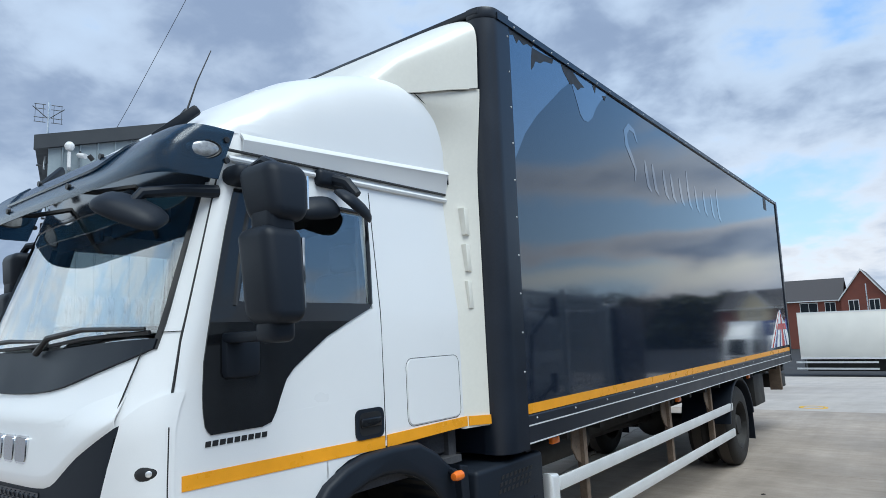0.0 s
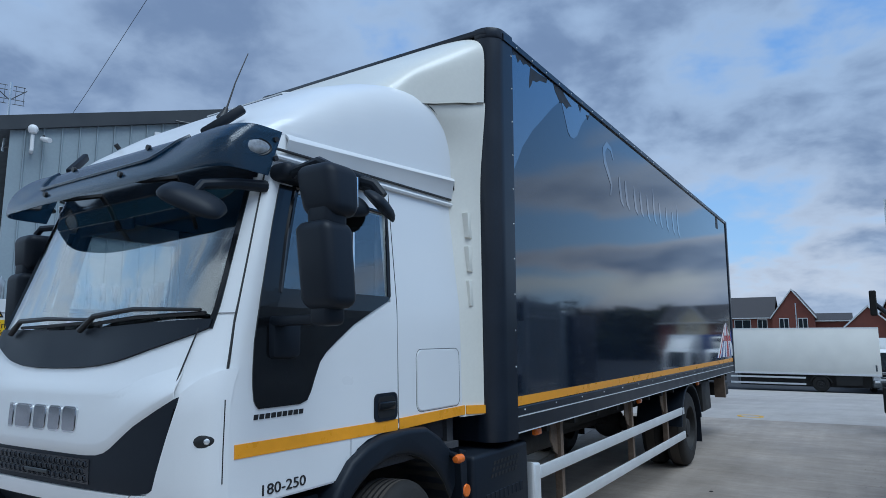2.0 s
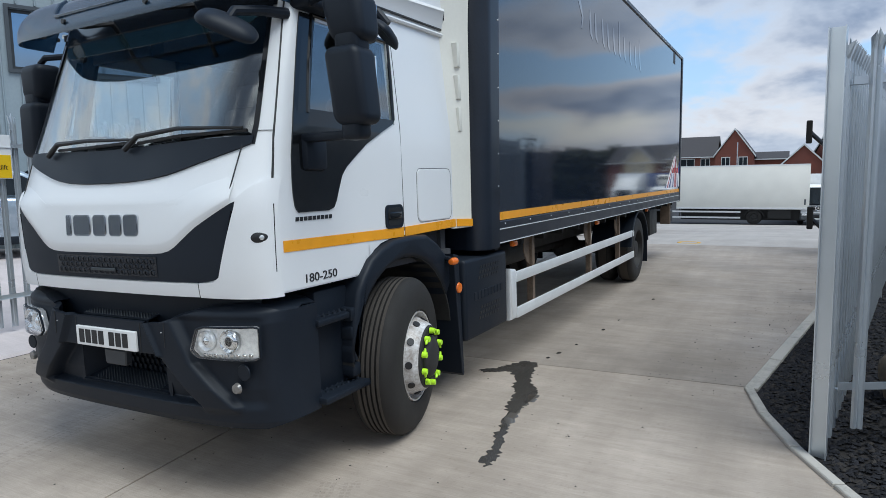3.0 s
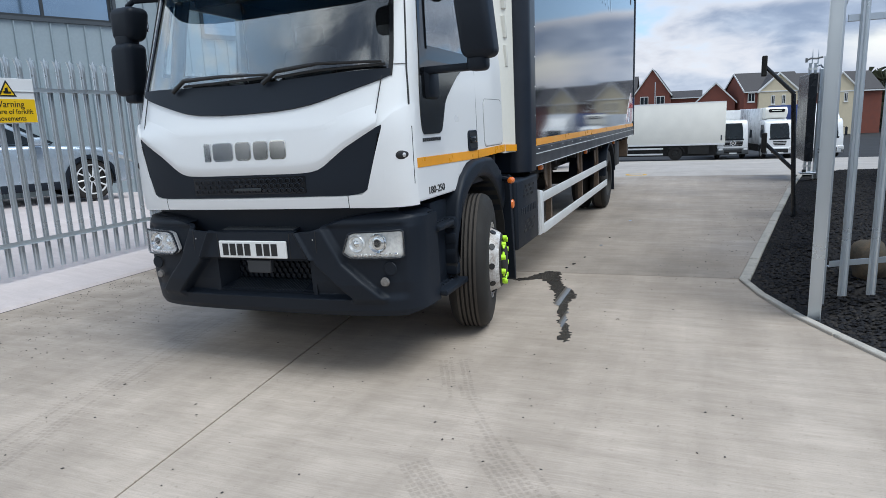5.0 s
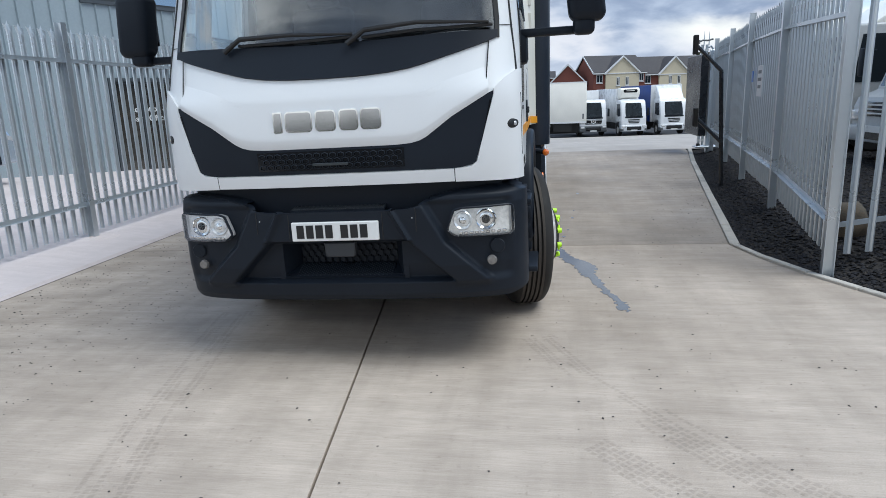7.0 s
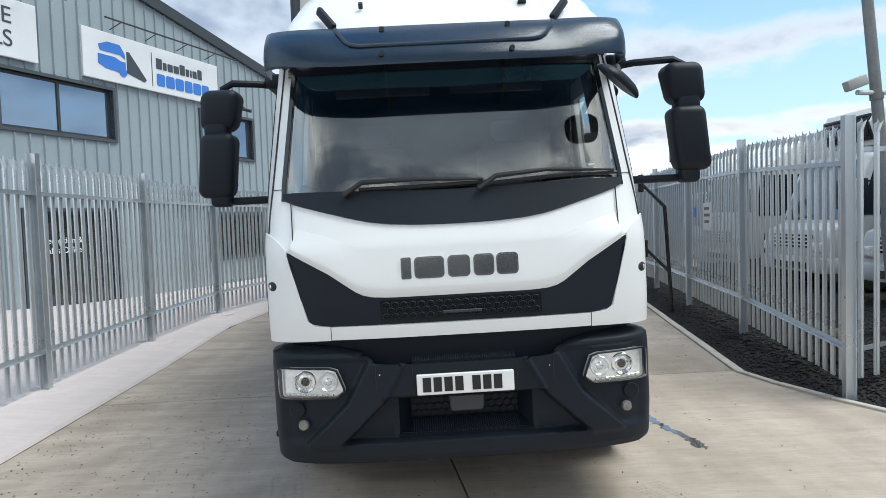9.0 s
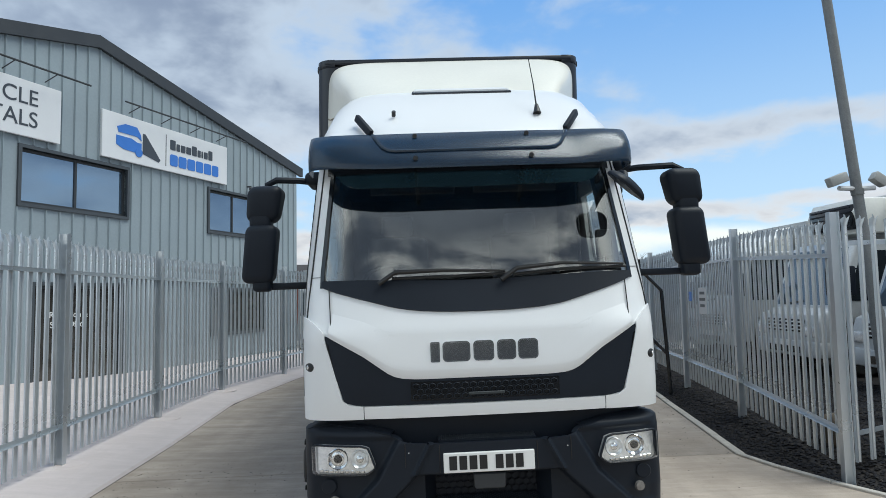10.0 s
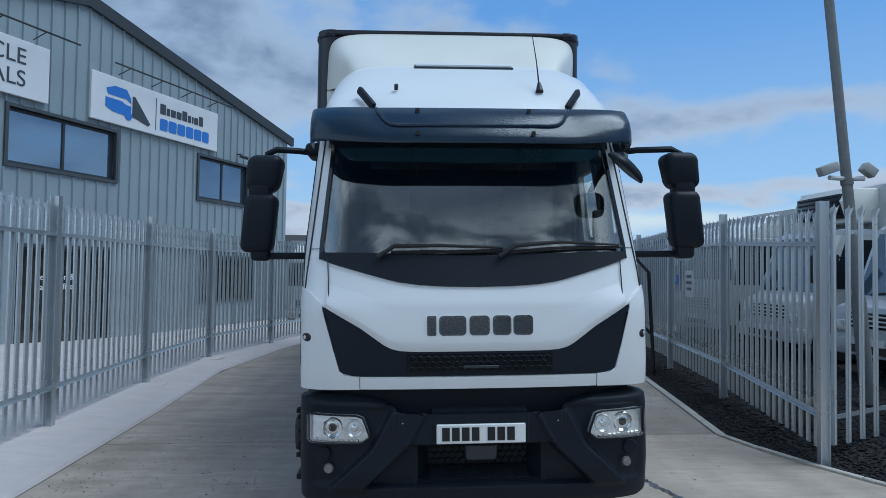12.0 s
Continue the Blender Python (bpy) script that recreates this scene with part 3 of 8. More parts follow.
# ---------------------------------------------------------------- palisade fences
def pale_mesh(h):
    """A rolled W-section pale with a three-pointed splayed top."""
    bm = B()
    prof = [(-0.034, 0.0), (-0.027, 0.017), (-0.014, 0.019), (0.0, 0.002), (0.014, 0.019), (0.027, 0.017), (0.034, 0.0)]
    top = [h - 0.05, h - 0.02, h - 0.045, h, h - 0.045, h - 0.02, h - 0.05]
    flare = [0.0, -0.03, -0.005, -0.012, -0.005, -0.03, 0.0]
    th = 0.003
    front, back = [], []
    for (x, y), z, fl in zip(prof, top, flare):
        front.append([bm.verts.new((x, -y, 0)), bm.verts.new((x, -y, h - 0.12)), bm.verts.new((x * 1.12, -y + fl, z))])
        back.append([bm.verts.new((x, -y + th, 0)), bm.verts.new((x, -y + th, h - 0.12)), bm.verts.new((x * 1.12, -y + fl + th, z - 0.002))])
    for i in range(6):
        for k in range(2):
            bm.faces.new((front[i][k], front[i + 1][k], front[i + 1][k + 1], front[i][k + 1]))
            bm.faces.new((back[i][k], back[i][k + 1], back[i + 1][k + 1], back[i + 1][k]))
        bm.faces.new((front[i][2], front[i + 1][2], back[i + 1][2], back[i][2]))
    for i in (0, 6):
        for k in range(2):
            bm.faces.new((front[i][k], front[i][k + 1], back[i][k + 1], back[i][k]))
    me = mesh_of("pale", bm, 0)
    me.materials.append(STEEL)
    return me


def post_mesh(h):
    """An I-section post."""
    bm = B()
    w, d, t, k = 0.041, 0.044, 0.006, 0.004
    prism(bm, [(-w, -d), (w, -d), (w, t - d), (k, t - d), (k, d - t), (w, d - t), (w, d), (-w, d), (-w, d - t), (-k, d - t), (-k, t - d), (-w, t - d)], "z", -0.1, h)
    me = mesh_of("post", bm, 0)
    me.materials.append(STEEL)
    return me


def palisade(name, posts, side, label, n=17, height=2.40, gap=0.06, skip=0, rail=0.38):
    """A fence through posts (x, y, z of the foot). side: +1 or -1, on which side of the line the pales stand."""
    fence = thing(name, posts[0], label, "palisade fence", "palisade fences")
    inv = Matrix.Translation(-Vector(posts[0]))
    pm, sm = post_mesh(height + 0.05), pale_mesh(height - gap)
    def put(nm, me, p, rz, lean=0.0):
        ob = new(nm, me)
        ob.parent, ob.matrix_parent_inverse = fence, inv
        ob.matrix_basis = Matrix.Translation(p) @ Matrix.Rotation(rz, 4, "Z") @ Matrix.Rotation(lean, 4, "Y")
        return ob
    for i, p in enumerate(posts):
        if i < skip:
            continue
        q = posts[min(i + 1, len(posts) - 1)]
        o = posts[max(i - 1, 0)]
        put("post", pm, p, math.atan2(q[1] - o[1], q[0] - o[0]))
    for a, b in zip(posts, posts[1:]):
        a, b = Vector(a), Vector(b)
        d = b - a
        rz = math.atan2(d.y, d.x)
        nv = Vector((-math.sin(rz), math.cos(rz), 0)) * side
        for z in (rail, height - rail):
            bmr = B()
            p, q = a + Vector((0, 0, z)) + nv * 0.03, b + Vector((0, 0, z)) + nv * 0.03
            up, t = Vector((0, 0, 0.045)), Vector((0, 0, 0.006))
            vs = [bmr.verts.new(v) for v in (p, q, q + up, p + up)]
            ws = [bmr.verts.new(v + nv * 0.006) for v in (p, q, q + up, p + up)]
            for f in ((0, 1, 2, 3),):
                bmr.faces.new([vs[k] for k in f])
                bmr.faces.new([ws[k] for k in f[::-1]])
            for k in range(4):
                bmr.faces.new((vs[k], vs[(k + 1) % 4], ws[(k + 1) % 4], ws[k]))
            bmr.faces.new([vs[0], vs[1], bmr.verts.new(q - nv * 0.045), bmr.verts.new(p - nv * 0.045)])
            part("rail", bmr, STEEL, fence, smooth=0)
        for k in range(n):
            t = (k + 0.5) / n
            p = a + d * t + nv * 0.04 + Vector((0, 0, gap + random.uniform(-0.006, 0.006)))
            put("pale", sm, p, rz + (math.pi if side > 0 else 0), random.uniform(-0.006, 0.006))
    return fence


FENCE_L = [(-4.12, -4.75, 0.08), (-4.12, -2.05, 0.08), (-4.12, 0.65, 0.08), (-4.13, 3.30, 0.08), (-4.17, 5.98, 0.08), (-4.05, 8.72, 0.09), (-3.42, 11.35, 0.09), (-2.7, 14.0, 0.09)]
palisade("palisade_fence", FENCE_L, 1, "tall galvanised steel palisade fence on a pale concrete apron")
FENCE_R = [(3.56, 2.07, 0.05), (3.98, 4.80, 0.17), (4.37, 7.47, 0.20), (4.79, 10.15, 0.20), (5.12, 12.7, 0.2)]
palisade("palisade_fence", FENCE_R, -1, "tall galvanised steel palisade fence along the gravel bed")
FENCE_R2 = [(3.64, 2.21, 0.09), (6.12, 3.22, 0.2), (8.85, 3.62, 0.2), (11.6, 4.05, 0.2)]
palisade("palisade_fence", FENCE_R2, -1, "galvanised steel palisade fence enclosing the vehicle yard", n=12, skip=1, rail=0.30)

# pale concrete collars round the feet of the posts on the apron
for i, (x, y, z) in enumerate(FENCE_L[1:6]):
    bm = lathe(B(), [(0.0, 0.016), (0.16, 0.015), (0.22, 0.008), (0.25, -0.01), (0.0, -0.012)], (x + 0.04, y + 0.03, z - 0.005), "z", 20)
    for v in bm.verts:
        v.co.x += 0.03 * math.sin(3 * v.co.y + i)
    part("footing", bm, APRON, bpy.data.objects["forecourt"])
# ---------------------------------------------------------------- clad industrial building
WALL = Matrix.Translation((-10.394, 4.305, 0)) @ Matrix.Rotation(radians(67.5), 4, "Z")  # x runs along the front, -y is outwards
S0, S1, SA, EAVE, EAVE_R, APEX = -0.22, 15.5, 7.25, 6.05, 6.26, 7.80
DEEP = 22.0


def roof_z(s):
    low, run = (EAVE_R, S1 - SA) if s > SA else (EAVE, SA - S0)
    return low + (APEX - low) * (1 - abs(s - SA) / run)


building = thing("industrial_building", WALL @ Vector((7, 0, 0)), "grey metal-clad industrial unit with a shallow gable and upstairs windows", "building")
# openings in the front: s0, s1, z0, z1
OPEN = [(5.50, 8.15, 3.82, 4.95), (11.05, 13.25, 3.74, 4.92), (0.85, 3.5, 3.95, 5.10), (5.85, 8.05, 0.1, 2.16), (11.2, 13.6, 0.85, 2.08)]


def wall_cells():
    xs = sorted({S0, S1, SA, *[v for o in OPEN for v in o[:2]]})
    zs = sorted({0.0, EAVE, *[v for o in OPEN for v in o[2:]]})
    for a, b in zip(xs, xs[1:]):
        for c, d in zip(zs, zs[1:]):
            if not any(o[0] - 1e-6 <= a and b <= o[1] + 1e-6 and o[2] - 1e-6 <= c and d <= o[3] + 1e-6 for o in OPEN):
                yield a, b, c, d


bm = B()
for a, b, c, d in wall_cells():
    bx(bm, a, b, 0.0, 0.25, c, d, m=WALL)
prism(bm, [(S0, EAVE), (S1, EAVE), (S1, EAVE_R), (SA, APEX)], "y", 0.0, 0.25, m=WALL)
bx(bm, S0, S0 + 0.2, 0.25, DEEP, 0, EAVE, m=WALL)
bx(bm, S1 - 0.2, S1, 0.25, DEEP, 0, EAVE, m=WALL)
bx(bm, S0, S1, DEEP - 0.2, DEEP, 0, EAVE, m=WALL)
part("wall", bm, CLADDING, building, smooth=0)
# standing seams of the cladding sheets
k = 0
s = S0 + 0.25
while s < S1:
    segs = [(0.12, roof_z(s) - 0.1)]
    for o in OPEN:
        if o[0] - 0.09 < s < o[1] + 0.09:
            segs = [q for z0, z1 in segs for q in ((z0, min(z1, o[2] - 0.09)), (max(z0, o[3] + 0.09), z1)) if q[1] - q[0] > 0.05]
    for z0, z1 in segs:
        bm = B()
        prism(bm, [(s - 0.022, -0.002), (s - 0.008, -0.04), (s + 0.008, -0.04), (s + 0.022, -0.002)], "z", z0, z1, m=WALL)
        part("seam", bm, CLADDING, building, smooth=0)
    s += 0.318
VERGE = mat("dark_verge", (0.035, 0.04, 0.046), 0.5, var=0.15)
# roof sheets and dark verge
for a, b in ((S0 - 0.25, SA), (SA, S1 + 0.25)):
    za, zb = roof_z(a), roof_z(b)
    part("roof", prism(B(), [(a, za), (b, zb), (b, zb + 0.12), (a, za + 0.12)], "y", 0.02, DEEP, m=WALL), VERGE, building, smooth=0)
    part("verge", prism(B(), [(a, za - 0.16), (b, zb - 0.16), (b, zb + 0.13), (a, za + 0.13)], "y", -0.10, 0.012, m=WALL), VERGE, building, smooth=0)


def window(o, panes, label=""):
    s0, s1, z0, z1 = o
    w = part("window", bx(B(), s0 - 0.07, s1 + 0.07, -0.05, 0.2, z0 - 0.07, z0, m=WALL), DARKTRIM, building, label, 0)
    part("lintel", bx(B(), s0 - 0.07, s1 + 0.07, -0.05, 0.2, z1, z1 + 0.07, m=WALL), DARKTRIM, w, smooth=0)
    for x in (s0 - 0.07, s1):
        part("jamb", bx(B(), x, x + 0.07, -0.05, 0.2, z0, z1, m=WALL), DARKTRIM, w, smooth=0)
    bm = B()
    for zz in (z0, z1 - 0.06):
        bx(bm, s0, s1, 0.06, 0.12, zz, zz + 0.06, m=WALL)
    for i in range(panes + 1):
        x = s0 + (s1 - s0 - 0.06) * i / panes
        bx(bm, x, x + 0.06, 0.06, 0.12, z0 + 0.06, z1 - 0.06, m=WALL)
    part("frame", bm, WINFRAME, w, smooth=0)
    for i in range(panes):
        a = s0 + (s1 - s0 - 0.06) * i / panes + 0.06
        b = s0 + (s1 - s0 - 0.06) * (i + 1) / panes
        part("pane", bx(B(), a, b, 0.085, 0.097, z0 + 0.06, z1 - 0.06, m=WALL), PANE if z0 > 2 else DARKPANE, w, smooth=0)
    return w


for o in OPEN[:3]:
    window(o, 2)
window(OPEN[4], 3)
# glazed reception front
rec = window(OPEN[3], 3, "glazed reception entrance")
for txt, z in (("Reception &", 1.48), ("Sales Office", 1.27)):
    lettering("lettering", txt, 0.19, WALL @ Matrix.Translation((6.75, 0.08, z)), PLATEWHITE, rec)


def fascia(s0, s1, z0, z1, label):
    """Flat fascia sign with a trough of small lamps on arms above it."""
    sg = thing("fascia_sign", WALL @ Vector(((s0 + s1) / 2, -0.06, z0)), label, "sign", "fascia signs")
    part("panel", bx(B(), s0, s1, -0.10, -0.035, z0, z1, 0.006, 1, m=WALL), SIGNWHITE, sg, smooth=0)
    bm = B()
    tube(bm, [WALL @ Vector((s0 + 0.35, -0.42, z1 + 0.22)), WALL @ Vector((s1 + 0.45, -0.42, z1 + 0.22))], 0.022)
    part("lamp_rail", bm, WINFRAME, sg)
    for i in range(4):
        x = s0 + 0.8 + (s1 - s0 - 0.6) * i / 3.6
        part("arm", tube(B(), [WALL @ Vector((x, -0.05, z1 + 0.1)), WALL @ Vector((x, -0.42, z1 + 0.22))], 0.012), WINFRAME, sg)
    return sg


sg = fascia(7.35, 11.70, 5.14, 6.24, "white company sign with a blue lorry emblem and lamps above")


def on_sign(parent, name, pts, material, out=-0.104):
    part(name, prism(B(), pts, "y", out - 0.006, out + 0.002, m=WALL), material, parent, smooth=0)


# lorry emblem: cab roof, cab side, dark trailer, wheel
on_sign(sg, "emblem", [(7.76, 5.93), (8.0, 6.03), (8.35, 6.03), (8.48, 5.86), (8.50, 5.72), (8.36, 5.80), (7.8, 5.80)], SIGNBLUE)
on_sign(sg, "emblem", [(7.74, 5.72), (8.2, 5.72), (8.36, 5.66), (8.5, 5.66), (8.5, 5.44), (8.3, 5.40), (7.95, 5.42), (7.74, 5.5)], SIGNBLUE)
on_sign(sg, "emblem", [(8.54, 5.92), (8.62, 5.92), (9.12, 5.36), (9.06, 5.30), (8.54, 5.42)], SIGNGREY)
part("emblem", lathe(B(), [(0.0, -0.116), (0.11, -0.116), (0.11, -0.10), (0.0, -0.10)], (0, 0, 0), "y", 20), SIGNBLUE, sg).data.transform(WALL @ Matrix.Translation((8.42, 0, 5.42)))
on_sign(sg, "divider", [(9.30, 5.26), (9.315, 5.26), (9.315, 6.08), (9.30, 6.08)], SIGNGREY)
x = 9.45
for w in (0.19, 0.12, 0.17, 0.18, 0.18, 0.12, 0.06, 0.15, 0.16):
    tall = w in (0.19, 0.16) or abs(x - 10.2) < 0.12
    on_sign(sg, "letter_bar", rrect(x, x + w, 5.72, 5.98 if tall else 5.91, 0.02, 2), SIGNGREY)
    x += w + 0.035
x = 9.45
for w in (0.27, 0.29, 0.29, 0.28, 0.29, 0.27):
    on_sign(sg, "letter_bar", rrect(x, x + w, 5.30, 5.60, 0.05, 3), SIGNBLUE)
    x += w + 0.035
sg2 = fascia(2.4, 6.30, 5.17, 6.32, "white fascia sign with dark grey capital letters")
for txt, z in (("CLE", 5.83), ("TALS", 5.38)):
    lettering("lettering", txt, 0.46, WALL @ Matrix.Translation((5.78, -0.104, z)), SIGNGREY, sg2, align="RIGHT")


def wall_lamp(s, z):
    lamp = thing("security_camera", WALL @ Vector((s, 0, z)), "small dark camera on a bracket on the cladding", "camera", "wall cameras")
    bm = B()
    cyl(bm, WALL @ Vector((s, -0.02, z)), WALL @ Vector((s, -0.16, z)), 0.025, seg=10)
    part("bracket", bm, WINFRAME, lamp)
    bm = B()
    cyl(bm, WALL @ Vector((s - 0.02, -0.12, z - 0.05)), WALL @ Vector((s + 0.1, -0.34, z - 0.12)), 0.05, seg=12)
    part("body", bm, WINFRAME if s > 5 else WHITEWOOD, lamp)


wall_lamp(12.75, 5.25)
wall_lamp(0.34, 5.83)
globe = thing("globe_light", WALL @ Vector((0.12, 0, 5.8)), "white globe lamp on a stalk by the roof edge", "lamp")
part("bulb", lathe(B(), [(0.0, -0.10), (0.065, -0.08), (0.095, -0.015), (0.085, 0.04), (0.05, 0.08), (0.0, 0.095)], WALL @ Vector((0.15, -0.2, 5.93)), "z", 16), WHITEWOOD, globe)
part("stalk", tube(B(), [WALL @ Vector((0.15, 0.0, 5.50)), WALL @ Vector((0.15, -0.2, 5.50)), WALL @ Vector((0.15, -0.2, 5.81))], 0.035), WHITEWOOD, globe)

# television aerial on a mast at the far corner
A = WALL @ Vector((-0.28, 1.15, 0))
mast = thing("aerial_mast", A + Vector((0, 0, 5.9)), "thin mast with a television aerial at the building's corner", "aerial")
part("pole", tube(B(), [A + Vector((-0.12, 0.0, 5.75)), A + Vector((0, 0, 6.50)), A + Vector((0.02, 0, 7.25))], 0.022, 8), STEEL, mast)
AV = Vector((0.36, 0.93, 0)).normalized()
for side in (-1, 1):
    for z in (6.78, 6.88, 7.08, 7.18):
        part("element", tube(B(), [A + AV * side * 0.05 + Vector((0, 0, z)), A + AV * side * 0.27 + Vector((0, 0, z))], 0.009, 6), WINFRAME, mast)
    for k in (0.10, 0.25):
        part("director", tube(B(), [A + AV * side * k + Vector((0, 0, 6.77)), A + AV * side * k + Vector((0, 0, 7.19))], 0.005, 6), WINFRAME, mast)
    part("boom", tube(B(), [A + Vector((0, 0, 6.86)), A + AV * side * 0.30 + Vector((0, 0, 7.12))], 0.010, 6), WINFRAME, mast)
for z in (5.85, 6.15):
    part("bracket", tube(B(), [A + Vector((-0.25, -0.1, z)), A + Vector((0.25, 0.25, z))], 0.02, 6), WINFRAME, mast)
# overhead wire
wire = thing("overhead_cable", (-14, 6, 9), "thin black overhead cable running above the roofs", "cable")
part("cable", tube(B(), [(-20.6, 9.0, 7.3), (-17.15, 9.0, 9.7), (-14.0, 9.0, 12.1), (-10.74, 9.0, 14.7), (-4.0, 9.0, 20.2)], 0.008, 6), INK, wire)
# ---------------------------------------------------------------- the lorry
CX = 0.045  # the cab's middle line
truck = thing("truck", (0, 3.0, 0), "white rigid lorry with dark navy box body on the concrete", "truck")


def half(z):
    return lin(z, (1.95, 1.065), (2.75, 0.995))


def front(z):
    return lin(z, (1.02, 0.0), (1.12, -0.02), (1.22, -0.03), (1.40, -0.03), (1.57, -0.025), (1.60, -0.018), (1.63, -0.005), (1.72, 0.03), (1.88, 0.09), (2.62, 0.375), (2.90, 0.46))


def turnback(z):
    return lin(z, (1.2, 0.28), (1.6, 0.28), (2.0, 0.27), (2.6, 0.17))


def face(x, z, grow=0.0):
    """Depth of the cab's front skin at x from the middle line."""
    t = min(1.0, abs(x) / (half(z) + grow))
    return front(z) - grow + turnback(z) * (1 - (1 - t ** 3) ** (1 / 3))


def side_half(y, z):
    """Half width of the cab's skin at depth y: it falls off where the corner turns to the front."""
    q = max(0.0, min(1.0, 1 - (y - front(z)) / turnback(z)))
    return half(z) * (1 - q ** 3) ** (1 / 3)


def on_face(x, z, off=0.0, fn=face):
    e = 0.01
    p = Vector((x, fn(x, z), z))
    a = Vector((x + e, fn(x + e, z), z)) - Vector((x - e, fn(x - e, z), z))
    b = Vector((x, fn(x, z + e), z + e)) - Vector((x, fn(x, z - e), z - e))
    n = a.cross(b).normalized()
    if n.y > 0:
        n = -n
    return Vector((CX, 0, 0)) + p + n * off


def sheet(xs, lo, hi, nz, off, th, fn=face, bm=None, taper=False):
    """A curved plate on the front skin between the curves lo(x) and hi(x), standing off proud of it, th thick."""
    bm = bm or B()
    def at(x, k, o):
        z = lo(x) + (hi(x) - lo(x)) * k / nz
        return on_face(x * half(z) / 1.065 if taper else x, z, o, fn)
    grid = [[at(x, k, off) for k in range(nz + 1)] for x in xs]
    back = [[at(x, k, off - th) for k in range(nz + 1)] for x in xs]
    n, m = len(xs), nz + 1
    F = [[bm.verts.new(p) for p in r] for r in grid]
    K = [[bm.verts.new(p) for p in r] for r in back]
    for i in range(n - 1):
        for j in range(nz):
            bm.faces.new((F[i][j], F[i + 1][j], F[i + 1][j + 1], F[i][j + 1]))
            bm.faces.new((K[i][j], K[i][j + 1], K[i + 1][j + 1], K[i + 1][j]))
        for j in (0, nz):
            bm.faces.new((F[i][j], F[i + 1][j], K[i + 1][j], K[i][j]))
    for i in (0, n - 1):
        for j in range(nz):
            bm.faces.new((F[i][j], F[i][j + 1], K[i][j + 1], K[i][j]))
    bmesh.ops.remove_doubles(bm, verts=bm.verts, dist=1e-5)
    return bm


# cab shell, as rings at rising heights; windscreen and door windows left open
ROWS_Z = [1.10, 1.17, 1.30, 1.45, 1.57, 1.60, 1.63, 1.72, 1.87, 2.02, 2.28, 2.54, 2.62, 2.72, 2.86]
ANG = [0, 10, 20, 30, 40, 50, 58, 66, 74, 82, 90]
REAR = 2.12


def ring(z):
    w, f, d = half(z), front(z), turnback(z)
    ye = f + d
    arc = [(w * math.sin(radians(a)) ** (2 / 3) if a else 0.0, f + d * (1 - math.cos(radians(a)) ** (2 / 3) if a < 90 else 1)) for a in ANG]
    side = arc + [(w, ye + 0.02), (w, 0.98), (w, 1.33), (w, 1.72), (w, REAR)]
    return [(-x, y) for x, y in side[:0:-1]] + side


NSIDE = len(ANG) + 5
grid = [[(CX + x, y, z) for x, y in ring(z)] for z in ROWS_Z]
MID = NSIDE - 1


def cab_gap(i, j):
    z0, z1 = ROWS_Z[i], ROWS_Z[i + 1]
    k = (j - MID) if j >= MID else (MID - 1 - j)
    if k < 6 and z0 >= 1.86 and z1 <= 2.63:
        return True
    if k in (11, 12) and z0 >= 2.01 and z1 <= 2.55:
        return True
    return k >= 12 and z1 <= 1.31


cab = part("cab", skin(B(), grid, -0.035, cab_gap), WHITE, truck, "glossy white steel cab", 40)
bm = B()
bx(bm, CX - 0.98, CX + 0.98, REAR - 0.03, REAR, 1.12, 2.86)
bx(bm, CX - 1.04, CX + 1.04, 0.45, REAR - 0.03, 1.10, 1.14)
part("rear_wall", bm, INTERIOR, cab)

# roof dome: flat-topped, square-shouldered, its rear edge sweeping forward over the top
DOME = [(0.40, 2.86), (0.46, 2.93), (0.56, 3.02), (0.75, 3.16), (1.0, 3.31), (1.3, 3.43), (1.55, 3.50), (1.75, 3.54), (1.95, 3.56), (2.12, 3.57)]


def dome_rear(k):
    return lin(k, (0.0, 2.12), (0.30, 2.12), (0.45, 2.09), (0.58, 2.04), (0.70, 1.94), (0.80, 1.84), (0.90, 1.76), (1.0, 1.70))


def dome_half(k, y=2.0):
    """Half width of the dome at the fraction k of its height."""
    n = lin(y, (0.4, 3.0), (1.0, 5.5), (1.4, 6.5))
    return lin(y, (0.40, 0.90), (0.56, 0.985), (0.8, 1.0), (2.1, 1.02)) * max(0.0, 1 - min(k, 1.0) ** n) ** (1 / n) * (1 - 0.03 * k)


rowsd = []
for y, zt in DOME:
    zb = 2.84
    ks = [0, 0.12, 0.24, 0.35, 0.45, 0.54, 0.62, 0.69, 0.75, 0.80, 0.85, 0.89, 0.925, 0.95, 0.97, 0.984, 0.993, 0.998, 1.0]
    pts = []
    for sg, k in [(-1, k) for k in ks] + [(1, k) for k in ks[-2::-1]]:
        yy = y if y < 1.3 else 1.3 + (y - 1.3) / 0.82 * (dome_rear(k) - 1.3)
        zz = zt if y < 1.3 else lin(yy, *[q for q in DOME if q[0] >= 1.3])
        pts.append((CX + sg * dome_half(k, y), yy, zb + (zz - zb) * k))
    rowsd.append(pts)
dome = part("roof_dome", skin(B(), rowsd, -0.02), WHITE, truck, "moulded white high roof", 50)
